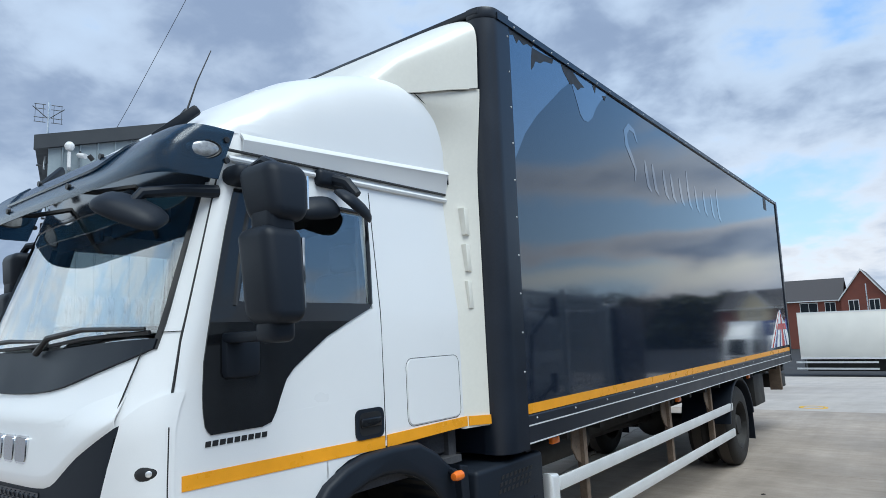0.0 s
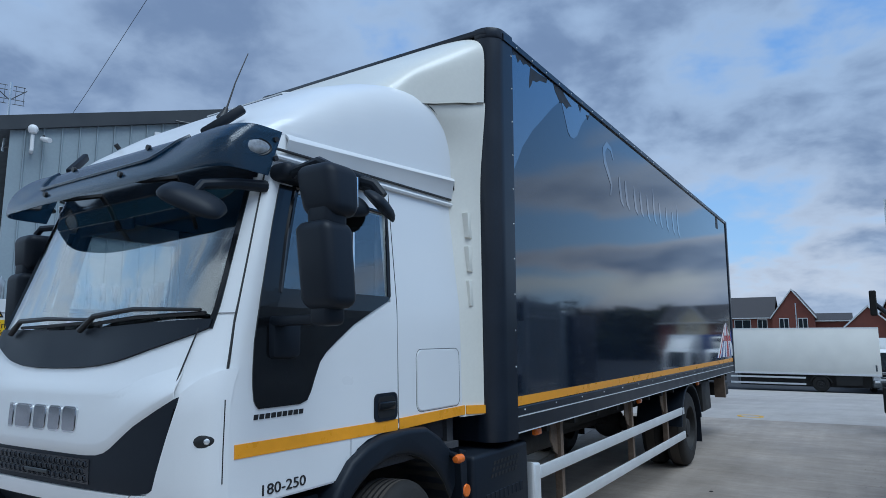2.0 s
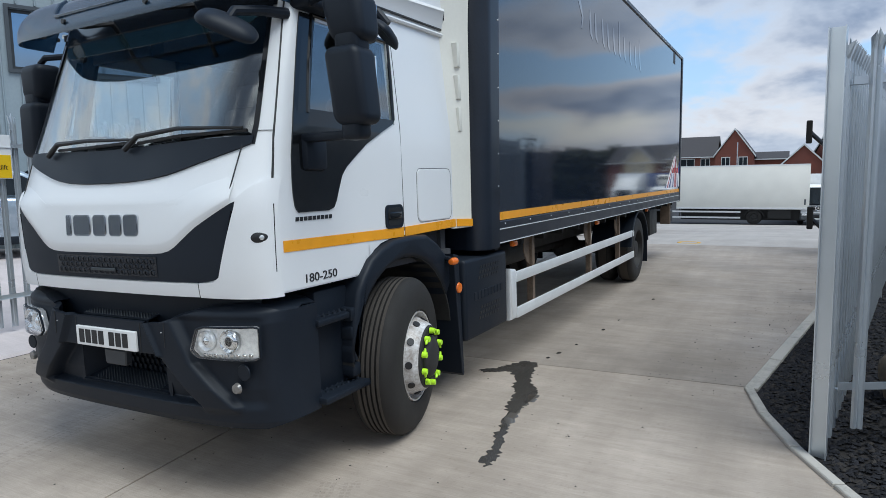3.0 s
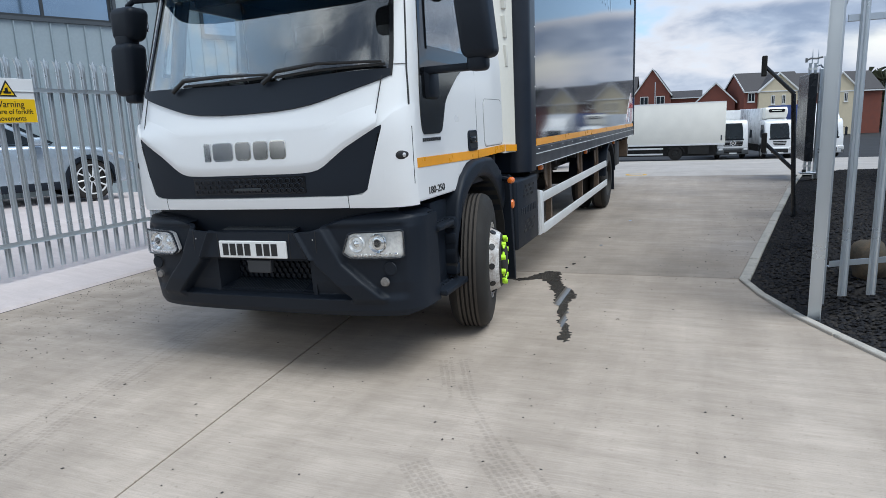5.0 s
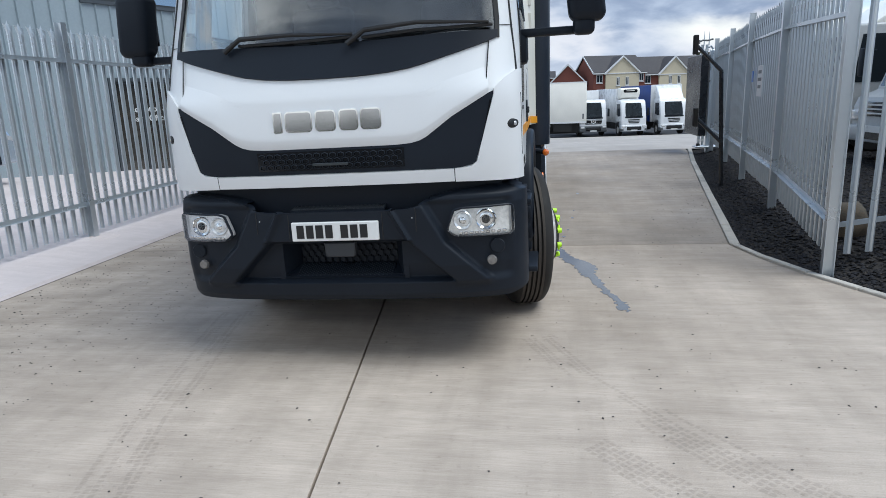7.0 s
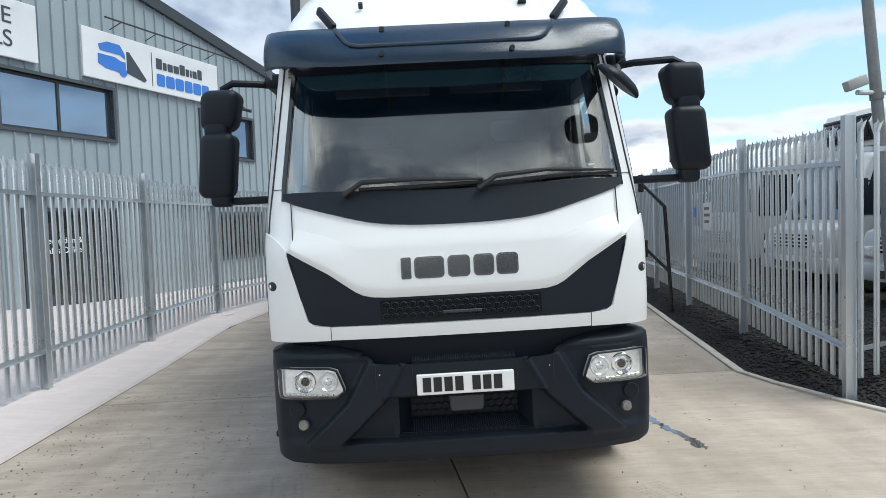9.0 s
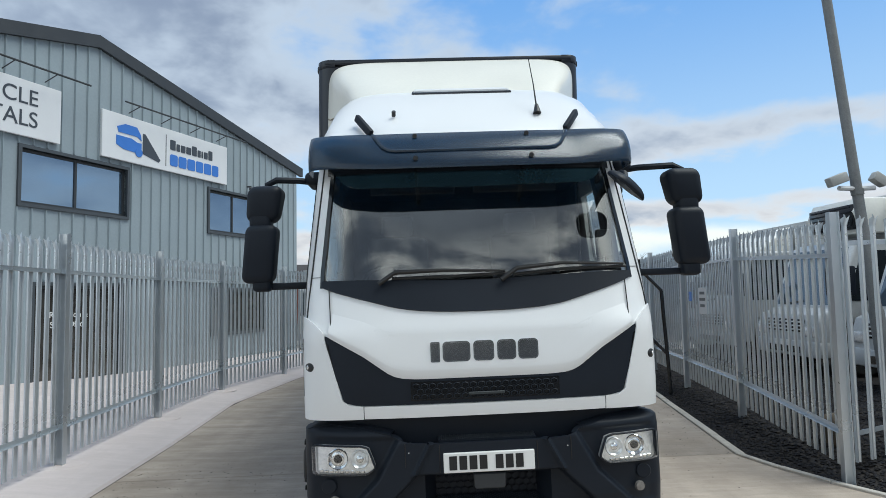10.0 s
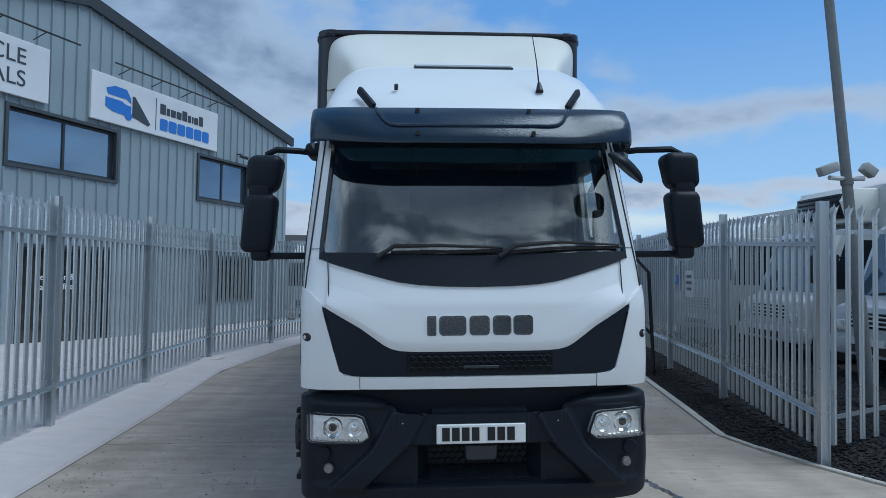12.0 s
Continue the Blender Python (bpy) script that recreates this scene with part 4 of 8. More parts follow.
for sgn in (-1, 1):
    lip = []
    for y in span(0.56, 2.12, 8):
        g = lin(y, (0.5, 0.25), (2.12, 1.0))
        zt, zb = lin(y, (0.5, 2.80), (2.12, 2.905)), lin(y, (0.5, 2.752), (2.12, 2.778))
        lip.append([(CX + sgn * x, y, z) for x, z in ((0.985, zt + 0.030), (0.996 + 0.026 * g, zt + 0.010), (1.000 + 0.028 * g, zt), (0.998 + 0.020 * g, zt - 0.014), (0.990 + 0.008 * g, zb), (0.975, zb - 0.002))])
    part("roof_lip", skin(B(), lip, sgn * 0.01), WHITE, dome)
for sgn in (-1, 1):
    part("gutter", tube(B(), [(CX + sgn * (half(2.74) + 0.012), y, z) for y, z in ((0.48, 2.702), (1.0, 2.712), (1.6, 2.724), (2.11, 2.735))], 0.015, 8), WHITE, cab)
    part("gutter_seal", tube(B(), [(CX + sgn * (half(2.75) + 0.012), y, z) for y, z in ((0.48, 2.742), (1.0, 2.753), (1.6, 2.764), (2.11, 2.774))], 0.008, 6), INK, cab)
# roof hatch, rivet hole, wiper-like arms, aerial
part("roof_hatch", prism(B(), [(1.06, 3.30), (1.06, 3.345), (1.07, 3.355), (1.42, 3.480), (1.44, 3.475), (1.44, 3.40)], "x", CX - 0.385, CX + 0.385, 0.008), BLACKTRIM, dome, "low black roof hatch")
part("hatch_lid", prism(B(), [(1.085, 3.34), (1.085, 3.372), (1.10, 3.380), (1.40, 3.488), (1.40, 3.44)], "x", CX - 0.37, CX + 0.37, 0.008), WHITE, dome)
for sgn in (-1, 1):
    bm = B()
    p0, p1 = Vector((CX + sgn * 0.635, 0.335, 2.85)), Vector((CX + sgn * 0.745, 0.49, 3.005))
    m = Matrix.Translation((p0 + p1) / 2) @ (p1 - p0).to_track_quat("Z", "X").to_matrix().to_4x4()
    bx(bm, -0.026, 0.026, -0.018, 0.018, -0.125, 0.125, 0.014, m=m)
    part("visor_bracket", bm, PLASTIC, dome)
part("rivet_hole", cyl(B(), (CX - 0.50, 0.56, 3.03), (CX - 0.50, 0.535, 3.055), 0.014, seg=12), INK, dome)
aer = Vector((CX + 0.49, 0.55, 3.02))
part("aerial", (lambda q: (cyl(q, aer, aer + Vector((0.0, 0.03, 0.07)), 0.028, 0.012, 12), tube(q, [aer + Vector((0, 0.03, 0.06)), aer + Vector((-0.012, 0.09, 0.24)), aer + Vector((-0.03, 0.18, 0.45))], [0.006, 0.004, 0.003], 6))[0])(B()), INK, dome, "thin black radio aerial")

# windscreen, seal
def wlo(x):
    return 1.86


def whi(x):
    return 2.64


WX = span(-0.965, 0.965, 24)
screen = part("windscreen", sheet(WX, wlo, whi, 8, -0.004, 0.005, taper=True), WINDSCREEN, truck, "curved laminated windscreen")
screen.visible_shadow = False
bm = B()
for sgn in (-1, 1):
    sheet(span(sgn * 0.938, sgn * 0.962, 2), wlo, whi, 8, 0.006, 0.012, bm=bm, taper=True)
sheet(span(-0.93, 0.93, 20), lambda x: 2.60, lambda x: 2.65, 1, 0.006, 0.012, bm=bm)
part("windscreen_seal", bm, GLOSSBLACK, screen)
# black sheet added over the white shell, standing in for dark glass
part("header_panel", sheet(span(-0.98, 0.98, 24), lambda x: 2.62, lambda x: 2.80, 2, 0.008, 0.01, taper=True), GLOSSBLACK, truck)
part("tint_band", sheet(span(-0.935, 0.935, 40), lambda x: lin(abs(x), (0.0, 2.487), (0.78, 2.50), (0.84, 2.52), (0.90, 2.56), (0.935, 2.61)), whi, 4, 0.0, 0.003, taper=True), TINTBAND, screen, "dark teal tinted band along the top")


# black cowl below the glass, with its smile-shaped lower edge
def cowl_lo(x):
    return lin(abs(x), (0.0, 1.690), (0.2, 1.693), (0.36, 1.703), (0.5, 1.724), (0.62, 1.757), (0.8, 1.808), (0.9, 1.840), (0.95, 1.862))


def cowl_hi(x):
    return soft(abs(x), (0.0, 1.875), (0.95, 1.90))


part("cowl", sheet(span(-0.95, 0.95, 32), cowl_lo, cowl_hi, 4, 0.012, 0.02), PLASTIC, truck, "black plastic scuttle panel")
for x0, x1, z0, z1, sgn in ((-0.60, 0.16, 1.86, 1.915, 1), (0.13, 0.90, 1.86, 1.935, 1)):
    wp = part("wiper", tube(B(), [on_face(x0, z0, 0.035), on_face(x0 + 0.10, z0 + 0.06, 0.05), on_face((x0 + x1) / 2, z1 + 0.01, 0.045), on_face(x1, z1, 0.03)], [0.016, 0.014, 0.011, 0.007], 8), INK, truck)
    part("blade", tube(B(), [on_face(x0 + 0.08, z0 + 0.035, 0.022), on_face((x0 + x1) / 2, z1 - 0.02, 0.022), on_face(x1 + 0.02, z1 - 0.012, 0.022)], 0.009, 6), INK, wp)


# black grille panel across the front
def gr_hi(x):
    a = abs(x)
    return lin(a, (0.0, 1.314), (0.38, 1.314), (0.47, 1.320), (0.52, 1.332), (0.56, 1.352), (0.70, 1.452), (0.91, 1.572), (0.93, 1.578))


def gr_lo(x):
    return lin(abs(x), (0.70, 1.172), (0.79, 1.180), (0.825, 1.205), (0.925, 1.56))


GX = sorted(set(span(-0.90, 0.90, 36)) | {-0.86, 0.86, -0.82, 0.82, 0.52, -0.52, 0.47, -0.47, 0.56, -0.56, 0.925, -0.925})
grille = part("grille_panel", sheet(GX, gr_lo, gr_hi, 5, 0.008, 0.02), PLASTIC, truck, "black honeycomb grille panel")
bm = B()
sheet(span(-0.43, 0.43, 12), lambda x: 1.195, lambda x: 1.300, 1, 0.012, 0.003, bm=bm)
part("grille_recess", bm, GLOSSBLACK, grille)
bm = B()
for row in range(3):
    for i in range(18):
        x = -0.40 + 0.047 * i + (0.0235 if row % 2 else 0)
        z = 1.216 + 0.030 * row
        if x > 0.41:
            continue
        c = on_face(x, z, 0.014)
        o = [bm.verts.new(c + Vector((0.0235 * math.sin(radians(60 * k)) * 0.98, 0, 0.017 * math.cos(radians(60 * k))))) for k in range(6)]
        n = [bm.verts.new(c + Vector((0.018 * math.sin(radians(60 * k)), -0.003, 0.0125 * math.cos(radians(60 * k))))) for k in range(6)]
        for k in range(6):
            bm.faces.new((o[k], o[(k + 1) % 6], n[(k + 1) % 6], n[k]))
tagged(part("honeycomb", bm, PLASTIC, grille, smooth=0), kind="stuff")
part("grille_badge", bx(B(), -0.10, 0.11, -0.004, 0.004, -0.009, 0.007, 0.003, 1, Matrix.Translation(on_face(0, 1.226, 0.018))), BUMPERSTUD, grille, "dull bar-shaped badge")
for sgn in (-1, 1):
    bm = B()
    prism(bm, [(sgn * 0.915, 1.53), (sgn * 0.845, 1.23), (sgn * 0.837, 1.23), (sgn * 0.905, 1.53)], "y", -0.001, 0.001)
    for v in bm.verts:
        v.co = on_face(v.co.x, v.co.z, 0.012 if v.co.y < 0 else 0.006)
    part("air_slot", bm, GLOSSBLACK, grille)
    part("panel_seam", tube(B(), [on_face(sgn * x, z, 0.009) for x, z in ((0.905, 1.86), (0.895, 1.72), (0.885, 1.575))], 0.0035, 6), INK, cab)
    part("panel_seam", tube(B(), [on_face(sgn * x, z, 0.0145) for x, z in ((0.702, 1.17), (0.702, 1.13), (0.702, 1.099))], 0.003, 6), INK, cab)
    part("panel_seam", tube(B(), [on_face(sgn * x, 1.928, 0.002) for x in (0.958, 0.98, 1.0, 1.015, 1.03)], 0.0018, 6), INK, cab)
    part("panel_seam", tube(B(), [on_face(sgn * 1.056, z, 0.0155) for z in (1.22, 1.35, 1.56)], 0.0028, 6), INK, cab)
# rolled lower edge of the white front panel: a facet that leans out to a crease
hx = span(-0.90, 0.90, 60)
hood = [[on_face(x, gr_hi(x) + d * lin(abs(x), (0.5, 1.0), (0.9, 0.55)), o) for d, o in ((-0.004, 0.0), (0.002, 0.004), (0.046, 0.013), (0.054, 0.013), (0.075, 0.012), (0.12, 0.008), (0.18, 0.003), (0.26, -0.004))] for x in hx]
part("hood_edge", skin(B(), hood, -0.004), WHITE, cab, "", 30)
# raised white lip under the grille, running on into the white corner panels
def cheek_hi(x):
    a = abs(x)
    return gr_lo(a) - 0.003 if a < 0.926 else lin(a, (0.926, 1.585), (0.985, 1.645), (1.05, 1.687), (1.062, 1.69))


part("front_lip", sheet(span(-0.70, 0.70, 24), lambda x: 1.100, lambda x: 1.168, 3, 0.016, 0.03), WHITE, cab)
for sgn in (-1, 1):
    part("corner_cheek", sheet([sgn * x for x in (0.704, 0.745, 0.79, 0.825, 0.845, 0.865, 0.885, 0.905, 0.924, 0.928, 0.955, 0.985, 1.01, 1.03, 1.045, 1.055, 1.062)], lambda x: lin(abs(x), (0.70, 1.098), (1.062, 1.088)), cheek_hi, 8, 0.016, 0.03), WHITE, cab)
# chrome emblem on the front: plain raised blocks
for x, w in ((-0.310, 0.054), (-0.240, 0.160), (-0.062, 0.120), (0.076, 0.110), (0.198, 0.118)):
    bm = prism(B(), rrect(x, x + w, 1.407, 1.523, 0.024 if w > 0.06 else 0.008, 4), "y", 0, 1)
    for v in bm.verts:
        v.co = on_face(v.co.x, v.co.z, 0.016 if v.co.y < 0.5 else 0.0)
    eb = part("emblem_block", bm, CHROME, truck, "plain chrome emblem block")
    # face inside the rim: the ground's dark reflection is put into its colour
    bm = prism(B(), rrect(x + 0.008, x + w - 0.008, 1.415, 1.515, 0.016 if w > 0.06 else 0.005, 4), "y", 0, 1)
    for v in bm.verts:
        v.co = on_face(v.co.x, v.co.z, 0.019 if v.co.y < 0.5 else 0.01)
    part("inlay", bm, EMBLEM, eb)


# sun visor: a moulded shell that wraps the roof's front edge, deep end plates at the doors
def vis(x, z):
    t = min(1.0, abs(x) / 1.03)
    e = lin(t, (0.6, 0.0), (1.0, 1.0))
    mid = lin(z, (2.52, 0.10), (2.56, 0.066), (2.585, 0.062), (2.63, 0.086), (2.70, 0.140), (2.76, 0.190), (2.80, 0.230), (2.835, 0.290), (2.87, 0.37))
    end = lin(z, (2.52, 0.12), (2.60, 0.065), (2.67, 0.065), (2.73, 0.088), (2.79, 0.14), (2.83, 0.19), (2.87, 0.26))
    return mid * (1 - e) + end * e + 0.24 * (1 - (1 - t ** 3.6) ** (1 / 3.6))


vlo = lambda x: soft(abs(x), (0.5, 2.566), (1.02, 2.588))
vhi = lambda x: soft(abs(x), (0.6, 2.838), (1.0, 2.825))
VX = [-1.0295, -1.027, -1.02, -1.01, -0.995] + span(-0.98, 0.98, 40) + [0.995, 1.01, 1.02, 1.027, 1.0295]
rowsv = []
for k in range(13):
    r = [on_face(x, vlo(x) + (vhi(x) - vlo(x)) * k / 12, 0.0, vis) for x in VX]
    z0 = r[0].z
    rear_ = 0.415 + 0.085 * k / 12
    ends = (rear_, rear_ - 0.4 * (rear_ - r[0].y), rear_ - 0.8 * (rear_ - r[0].y))
    r = [Vector((CX - 1.031, y, z0)) for y in ends] + r + [Vector((CX + 1.031, y, z0)) for y in ends[::-1]]
    rowsv.append(r)
visor = part("sun_visor", skin(B(), rowsv, -0.006), VISOR, truck, "dark teal tinted acrylic sun visor", 60)
for sgn in (-1, 1):
    bm = lathe(B(), [(0.0, 0.016), (0.026, 0.013), (0.036, 0.006), (0.038, -0.004), (0.0, -0.006)], (0, 0, 0), "x", 24)
    bm.transform(Matrix.Translation((CX + sgn * 1.022, 0.330, 2.712)) @ Matrix.Rotation(sgn * radians(-9), 4, "Z") @ Matrix.Rotation(radians(9), 4, "X") @ Matrix.Diagonal((sgn, 2.35, 1, 1)))
    ml = part("marker_lamp", bm, MARKERLENS, visor, "oval clear marker lamp")
    bm = lathe(B(), [(0.036, 0.0), (0.044, 0.006), (0.048, -0.004), (0.036, -0.004)], (0, 0, 0), "x", 24)
    bm.transform(Matrix.Translation((CX + sgn * 1.022, 0.330, 2.712)) @ Matrix.Rotation(sgn * radians(-9), 4, "Z") @ Matrix.Rotation(radians(9), 4, "X") @ Matrix.Diagonal((sgn, 2.2, 1, 1)))
    part("lamp_rim", bm, INK, ml)
    for z in (2.68, 2.775):
        part("visor_bolt", cyl(B(), (CX + sgn * 1.026, 0.455, z), (CX + sgn * 1.042, 0.455, z), 0.014, seg=10), INK, visor)
bm = B()
tube(bm, [on_face(x, z, 0.004, vis) for x, z in ((-0.62, 2.82), (-0.60, 2.78), (-0.555, 2.715), (-0.52, 2.69), (-0.47, 2.682), (0.47, 2.682), (0.52, 2.69), (0.555, 2.715), (0.60, 2.78), (0.62, 2.82))], 0.012, 6)
part("visor_rib", bm, VISOR, visor)
for x in (-0.355, 0.355):
    for z in (2.797, 2.626):
        c = on_face(x, z, 0.004, vis)
        part("visor_bolt", cyl(B(), c + Vector((0, 0.004, 0)), c + Vector((0, -0.012, 0)), 0.015, seg=10), INK, visor)
    part("visor_stay", tube(B(), [(CX + x, 0.09, 2.61), (CX + x, 0.20, 2.62), (CX + x, 0.40, 2.68)], 0.014, 6), INK, visor)

def shut_x(z):
    """Where the front shut line of the doors lies on the corner."""
    return lin(z, (1.10, 1.056), (1.31, 1.062), (1.58, 1.060), (1.77, 1.045), (1.93, 1.028), (2.24, 1.0), (2.59, 0.966), (2.72, 0.955))


# side windows, doors, swoosh trim, handles
for sgn in (1, -1):
    def sx(z, o=0.0):
        return CX + sgn * (half(z) + o)
    def on_side(y, z, o=0.0):
        return Vector((CX + sgn * (side_half(y, z) + o), y, z))

    def wrap(bm, out_, in_=0.0):
        """Lays an outline drawn at x 0 (inner) and 1 (outer) on the cab's side."""
        for v in bm.verts:
            v.co.x = on_side(v.co.y, v.co.z, out_ if v.co.x > 0.5 else in_).x
        return bm
    # door skin stands a little proud and wraps the corner; its edges make the shut lines
    zr = [1.108, 1.22, 1.32, 1.50, 1.62, 1.75, 1.88, 2.02, 2.15, 2.28, 2.41, 2.54, 2.62, 2.70]
    gd = []
    for z in zr:
        xs_, ye = shut_x(z), front(z) + turnback(z)
        gd.append([on_face(sgn * (xs_ + (half(z) - xs_) * k), z, 0.004) for k in (0.0, 0.3, 0.6, 0.85)] + [Vector((sx(z, 0.004), y, z)) for y in (ye + 0.001, ye + 0.03, 0.98, 1.33, 1.385)])
    bm = B()
    skin(bm, gd, sgn * -0.005, lambda i, j: (zr[i] >= 2.01 and zr[i + 1] <= 2.55 and j in (5, 6)) or (zr[i + 1] <= 1.33 and j >= 6))
    door = part("door", bm, WHITE, truck, "white cab door")
    part("door_sill", wrap(prism(B(), [(0.972, 1.19), (1.03, 1.24), (1.11, 1.274), (1.20, 1.29), (1.385, 1.30), (1.385, 1.332), (0.972, 1.332)], "x", 0, 1), 0.004, -0.004), WHITE, door, smooth=0)
    part("shut_line", tube(B(), [(sx(z, 0.003), 1.39, z) for z in (1.33, 1.6, 2.0, 2.4, 2.68)], 0.0022, 6), INK, door)
    part("shut_line", tube(B(), [on_face(sgn * (shut_x(z) - 0.003), z, 0.001) for z in (1.10, 1.2, 1.3, 1.45, 1.6, 1.7, 1.8, 1.9, 2.0, 2.1, 2.2, 2.3, 2.4, 2.5, 2.6, 2.68)], 0.0055, 6), INK, door)
    wg = [[Vector((sx(z, -0.006), y, z)) for y in (front(z) + turnback(z) + 0.01, 0.98, 1.335)] for z in (2.01, 2.28, 2.55)]
    dw = part("door_window", skin(B(), wg, sgn * 0.005), TINTGLASS, door, "tinted door window")
    dw.visible_shadow = False
    def front_edge(z):
        return lin(z, (1.505, 0.350), (1.53, 0.325), (1.60, 0.314), (1.68, 0.312), (1.80, 0.318), (1.90, 0.335), (2.02, 0.36), (2.12, 0.385), (2.22, 0.41), (2.36, 0.445), (2.52, 0.49), (2.565, 0.505))

    def rear_edge(z):
        return lin(z, (1.505, 0.60), (1.52, 0.65), (1.56, 0.675), (1.62, 0.70), (1.697, 0.735), (1.745, 0.78), (1.80, 0.86), (1.885, 0.99), (1.96, 1.15), (2.023, 1.30), (2.05, 1.325))
    low = [[on_side(y, z, 0.010) for y in span(front_edge(z), rear_edge(z), 8)] for z in (1.505, 1.512, 1.52, 1.54, 1.56, 1.59, 1.62, 1.66, 1.697, 1.72, 1.745, 1.77, 1.80, 1.84, 1.885, 1.92, 1.96, 1.99, 2.023, 2.05)]
    tr = part("window_trim", skin(B(), low, sgn * -0.009), GLOSSBLACK, door, "gloss black swept window trim", 0)
    up_ = [[on_side(y, z, 0.009) for y in span(front_edge(z), front_edge(z) + 0.125, 4)] for z in span(2.03, 2.565, 8)]
    part("window_frame", skin(B(), up_, sgn * -0.008), GLOSSBLACK, tr, "", 0)
    bm = B()
    for pts in ([(1.315, 2.05), (1.335, 2.3), (1.345, 2.55)], [(1.345, 2.55), (0.98, 2.56), (0.60, 2.57)], [(0.60, 2.57), (0.525, 2.3), (0.47, 2.03)]):
        tube(bm, [(sx(z, 0.006), y, z) for y, z in pts], 0.012, 6)
    part("window_seal", bm, GLOSSBLACK, door)
    # handle recess
    bm = wrap(prism(B(), rrect(1.165, 1.372, 1.356, 1.508, 0.035), "x", 0, 1), 0.012)
    hd = part("door_handle", bm, PLASTIC, door, "black door handle")
    part("handle_grip", bx(B(), sx(1.44, 0.012) - 0.012, sx(1.44, 0.012) + 0.012, 1.195, 1.345, 1.415, 1.462, 0.008), GLOSSBLACK, hd)
    part("handle_recess", wrap(prism(B(), rrect(1.19, 1.35, 1.375, 1.49, 0.03), "x", 0, 1), 0.0135), INK, hd)
    # crease line, badge bars, orange reflective tape
    part("door_crease", tube(B(), [(sx(z, 0.0), y, z) for y, z in ((0.68, 1.548), (1.0, 1.562), (1.37, 1.576))], 0.0045, 6), WHITE, door)
    x = 0.325
    for w in (0.024, 0.026, 0.026, 0.027, 0.026, 0.026, 0.026, 0.027, 0.026):
        part("badge_bar", wrap(prism(B(), [(x, 1.460), (x + w, 1.460), (x + w + 0.003, 1.482), (x + 0.003, 1.482)], "x", 0, 1), 0.007), INK, door, smooth=0)
        x += w + 0.0082
    for y0, y1, own in ((0.225, 1.380, door), (1.40, 2.135, cab)):
        yt = span(y0, y0 + 0.16, 6) + [y1] if own is door else [y0, y1]
        bm = wrap(prism(B(), [(y, lin(y, (0.2, 1.309), (1.37, 1.292), (2.14, 1.305))) for y in yt] + [(y, lin(y, (0.2, 1.368), (1.37, 1.355), (2.14, 1.364))) for y in yt[::-1]], "x", 0, 1), 0.0075, 0.001)
        bmesh.ops.triangulate(bm, faces=[f for f in bm.faces if len(f.verts) > 4])
        part("reflective_tape", bm, ORANGETAPE, own, "orange reflective tape", 0)
    if sgn > 0:
        t = lettering("model_number", "180-250", 0.066, Matrix.Translation((sx(1.2, 0.006), 0.508, 1.130)) @ Matrix.Rotation(radians(90), 4, "Z") @ Matrix.Diagonal((1.30, 1, 1, 1)), INK, door, 0.002)
    # hatch in the sleeper side
    bm = B()
    o, n = rrect(1.578, 2.078, 1.370, 1.744, 0.05), rrect(1.586, 2.070, 1.378, 1.736, 0.045)
    tube(bm, [(sx(z, 0.0), y, z) for y, z in o + o[:1]], 0.0018, 5)
    part("hatch_seam", bm, INK, cab)
    bm = prism(B(), n, "x", 0, 1)
    for v in bm.verts:
        v.co.x = sx(v.co.z, 0.004 if v.co.x > 0.5 else -0.01)
    part("side_hatch", bm, WHITE, cab)
    # indicator on the corner
    c = Vector((CX + sgn * 1.03, 0.115, 1.395))
    bm = lathe(B(), [(0.0, -0.03), (0.024, -0.026), (0.036, -0.012), (0.041, 0.01), (0.0, 0.012)], (0, 0, 0), "y", 18)
    bm.transform(Matrix.Translation(c) @ Matrix.Rotation(sgn * radians(55), 4, "Z") @ Matrix.Diagonal((1.3, 0.45, 0.9, 1)))
    ind = part("side_indicator", bm, INK, cab)
    bm = lathe(B(), [(0.0, -0.012), (0.010, -0.008), (0.013, 0.0), (0.0, 0.002)], (0, 0, 0), "y", 14)
    bm.transform(Matrix.Translation(c + Vector((sgn * 0.010, -0.007, 0))) @ Matrix.Rotation(sgn * radians(55), 4, "Z") @ Matrix.Diagonal((1, 0.5, 1, 1)))
    part("indicator_lens", bm, LENS, ind)
    # mirrors
    dz, dx = (-0.03, -0.015) if sgn < 0 else (-0.015, 0.065)
    mm = part("mirror", tube(B(), [(CX + sgn * x, y, z) for x, y, z in ((1.0, 0.58, 2.60), (1.15, 0.48, 2.605), (1.30 + dx, 0.41, 2.60), (1.36 + dx, 0.41, 2.57), (1.36 + dx, 0.41, 2.5))], 0.022, 8), PLASTIC, truck, "black door mirror on two arms")
    part("mirror_arm", bx(B(), CX + sgn * 1.24 - 0.18, CX + sgn * 1.24 + 0.18, 0.40, 0.48, 1.87, 1.915, 0.015), PLASTIC, mm)
    part("mirror_foot", bx(B(), CX + sgn * 1.07 - 0.04, CX + sgn * 1.07 + 0.04, 0.40, 0.58, 1.72, 1.915, 0.03), PLASTIC, mm)
    part("mirror_mount", bx(B(), CX + sgn * 1.04 - 0.07, CX + sgn * 1.04 + 0.07, 0.46, 0.74, 2.575, 2.665, 0.035, 3), PLASTIC, mm)
    ux, lx = (1.42, 1.43) if sgn > 0 else (1.36, 1.385)
    bm = bx(B(), CX + sgn * ux - 0.112, CX + sgn * ux + 0.112, 0.31, 0.52, 2.345 + dz, 2.585 + dz, 0.055, 5)
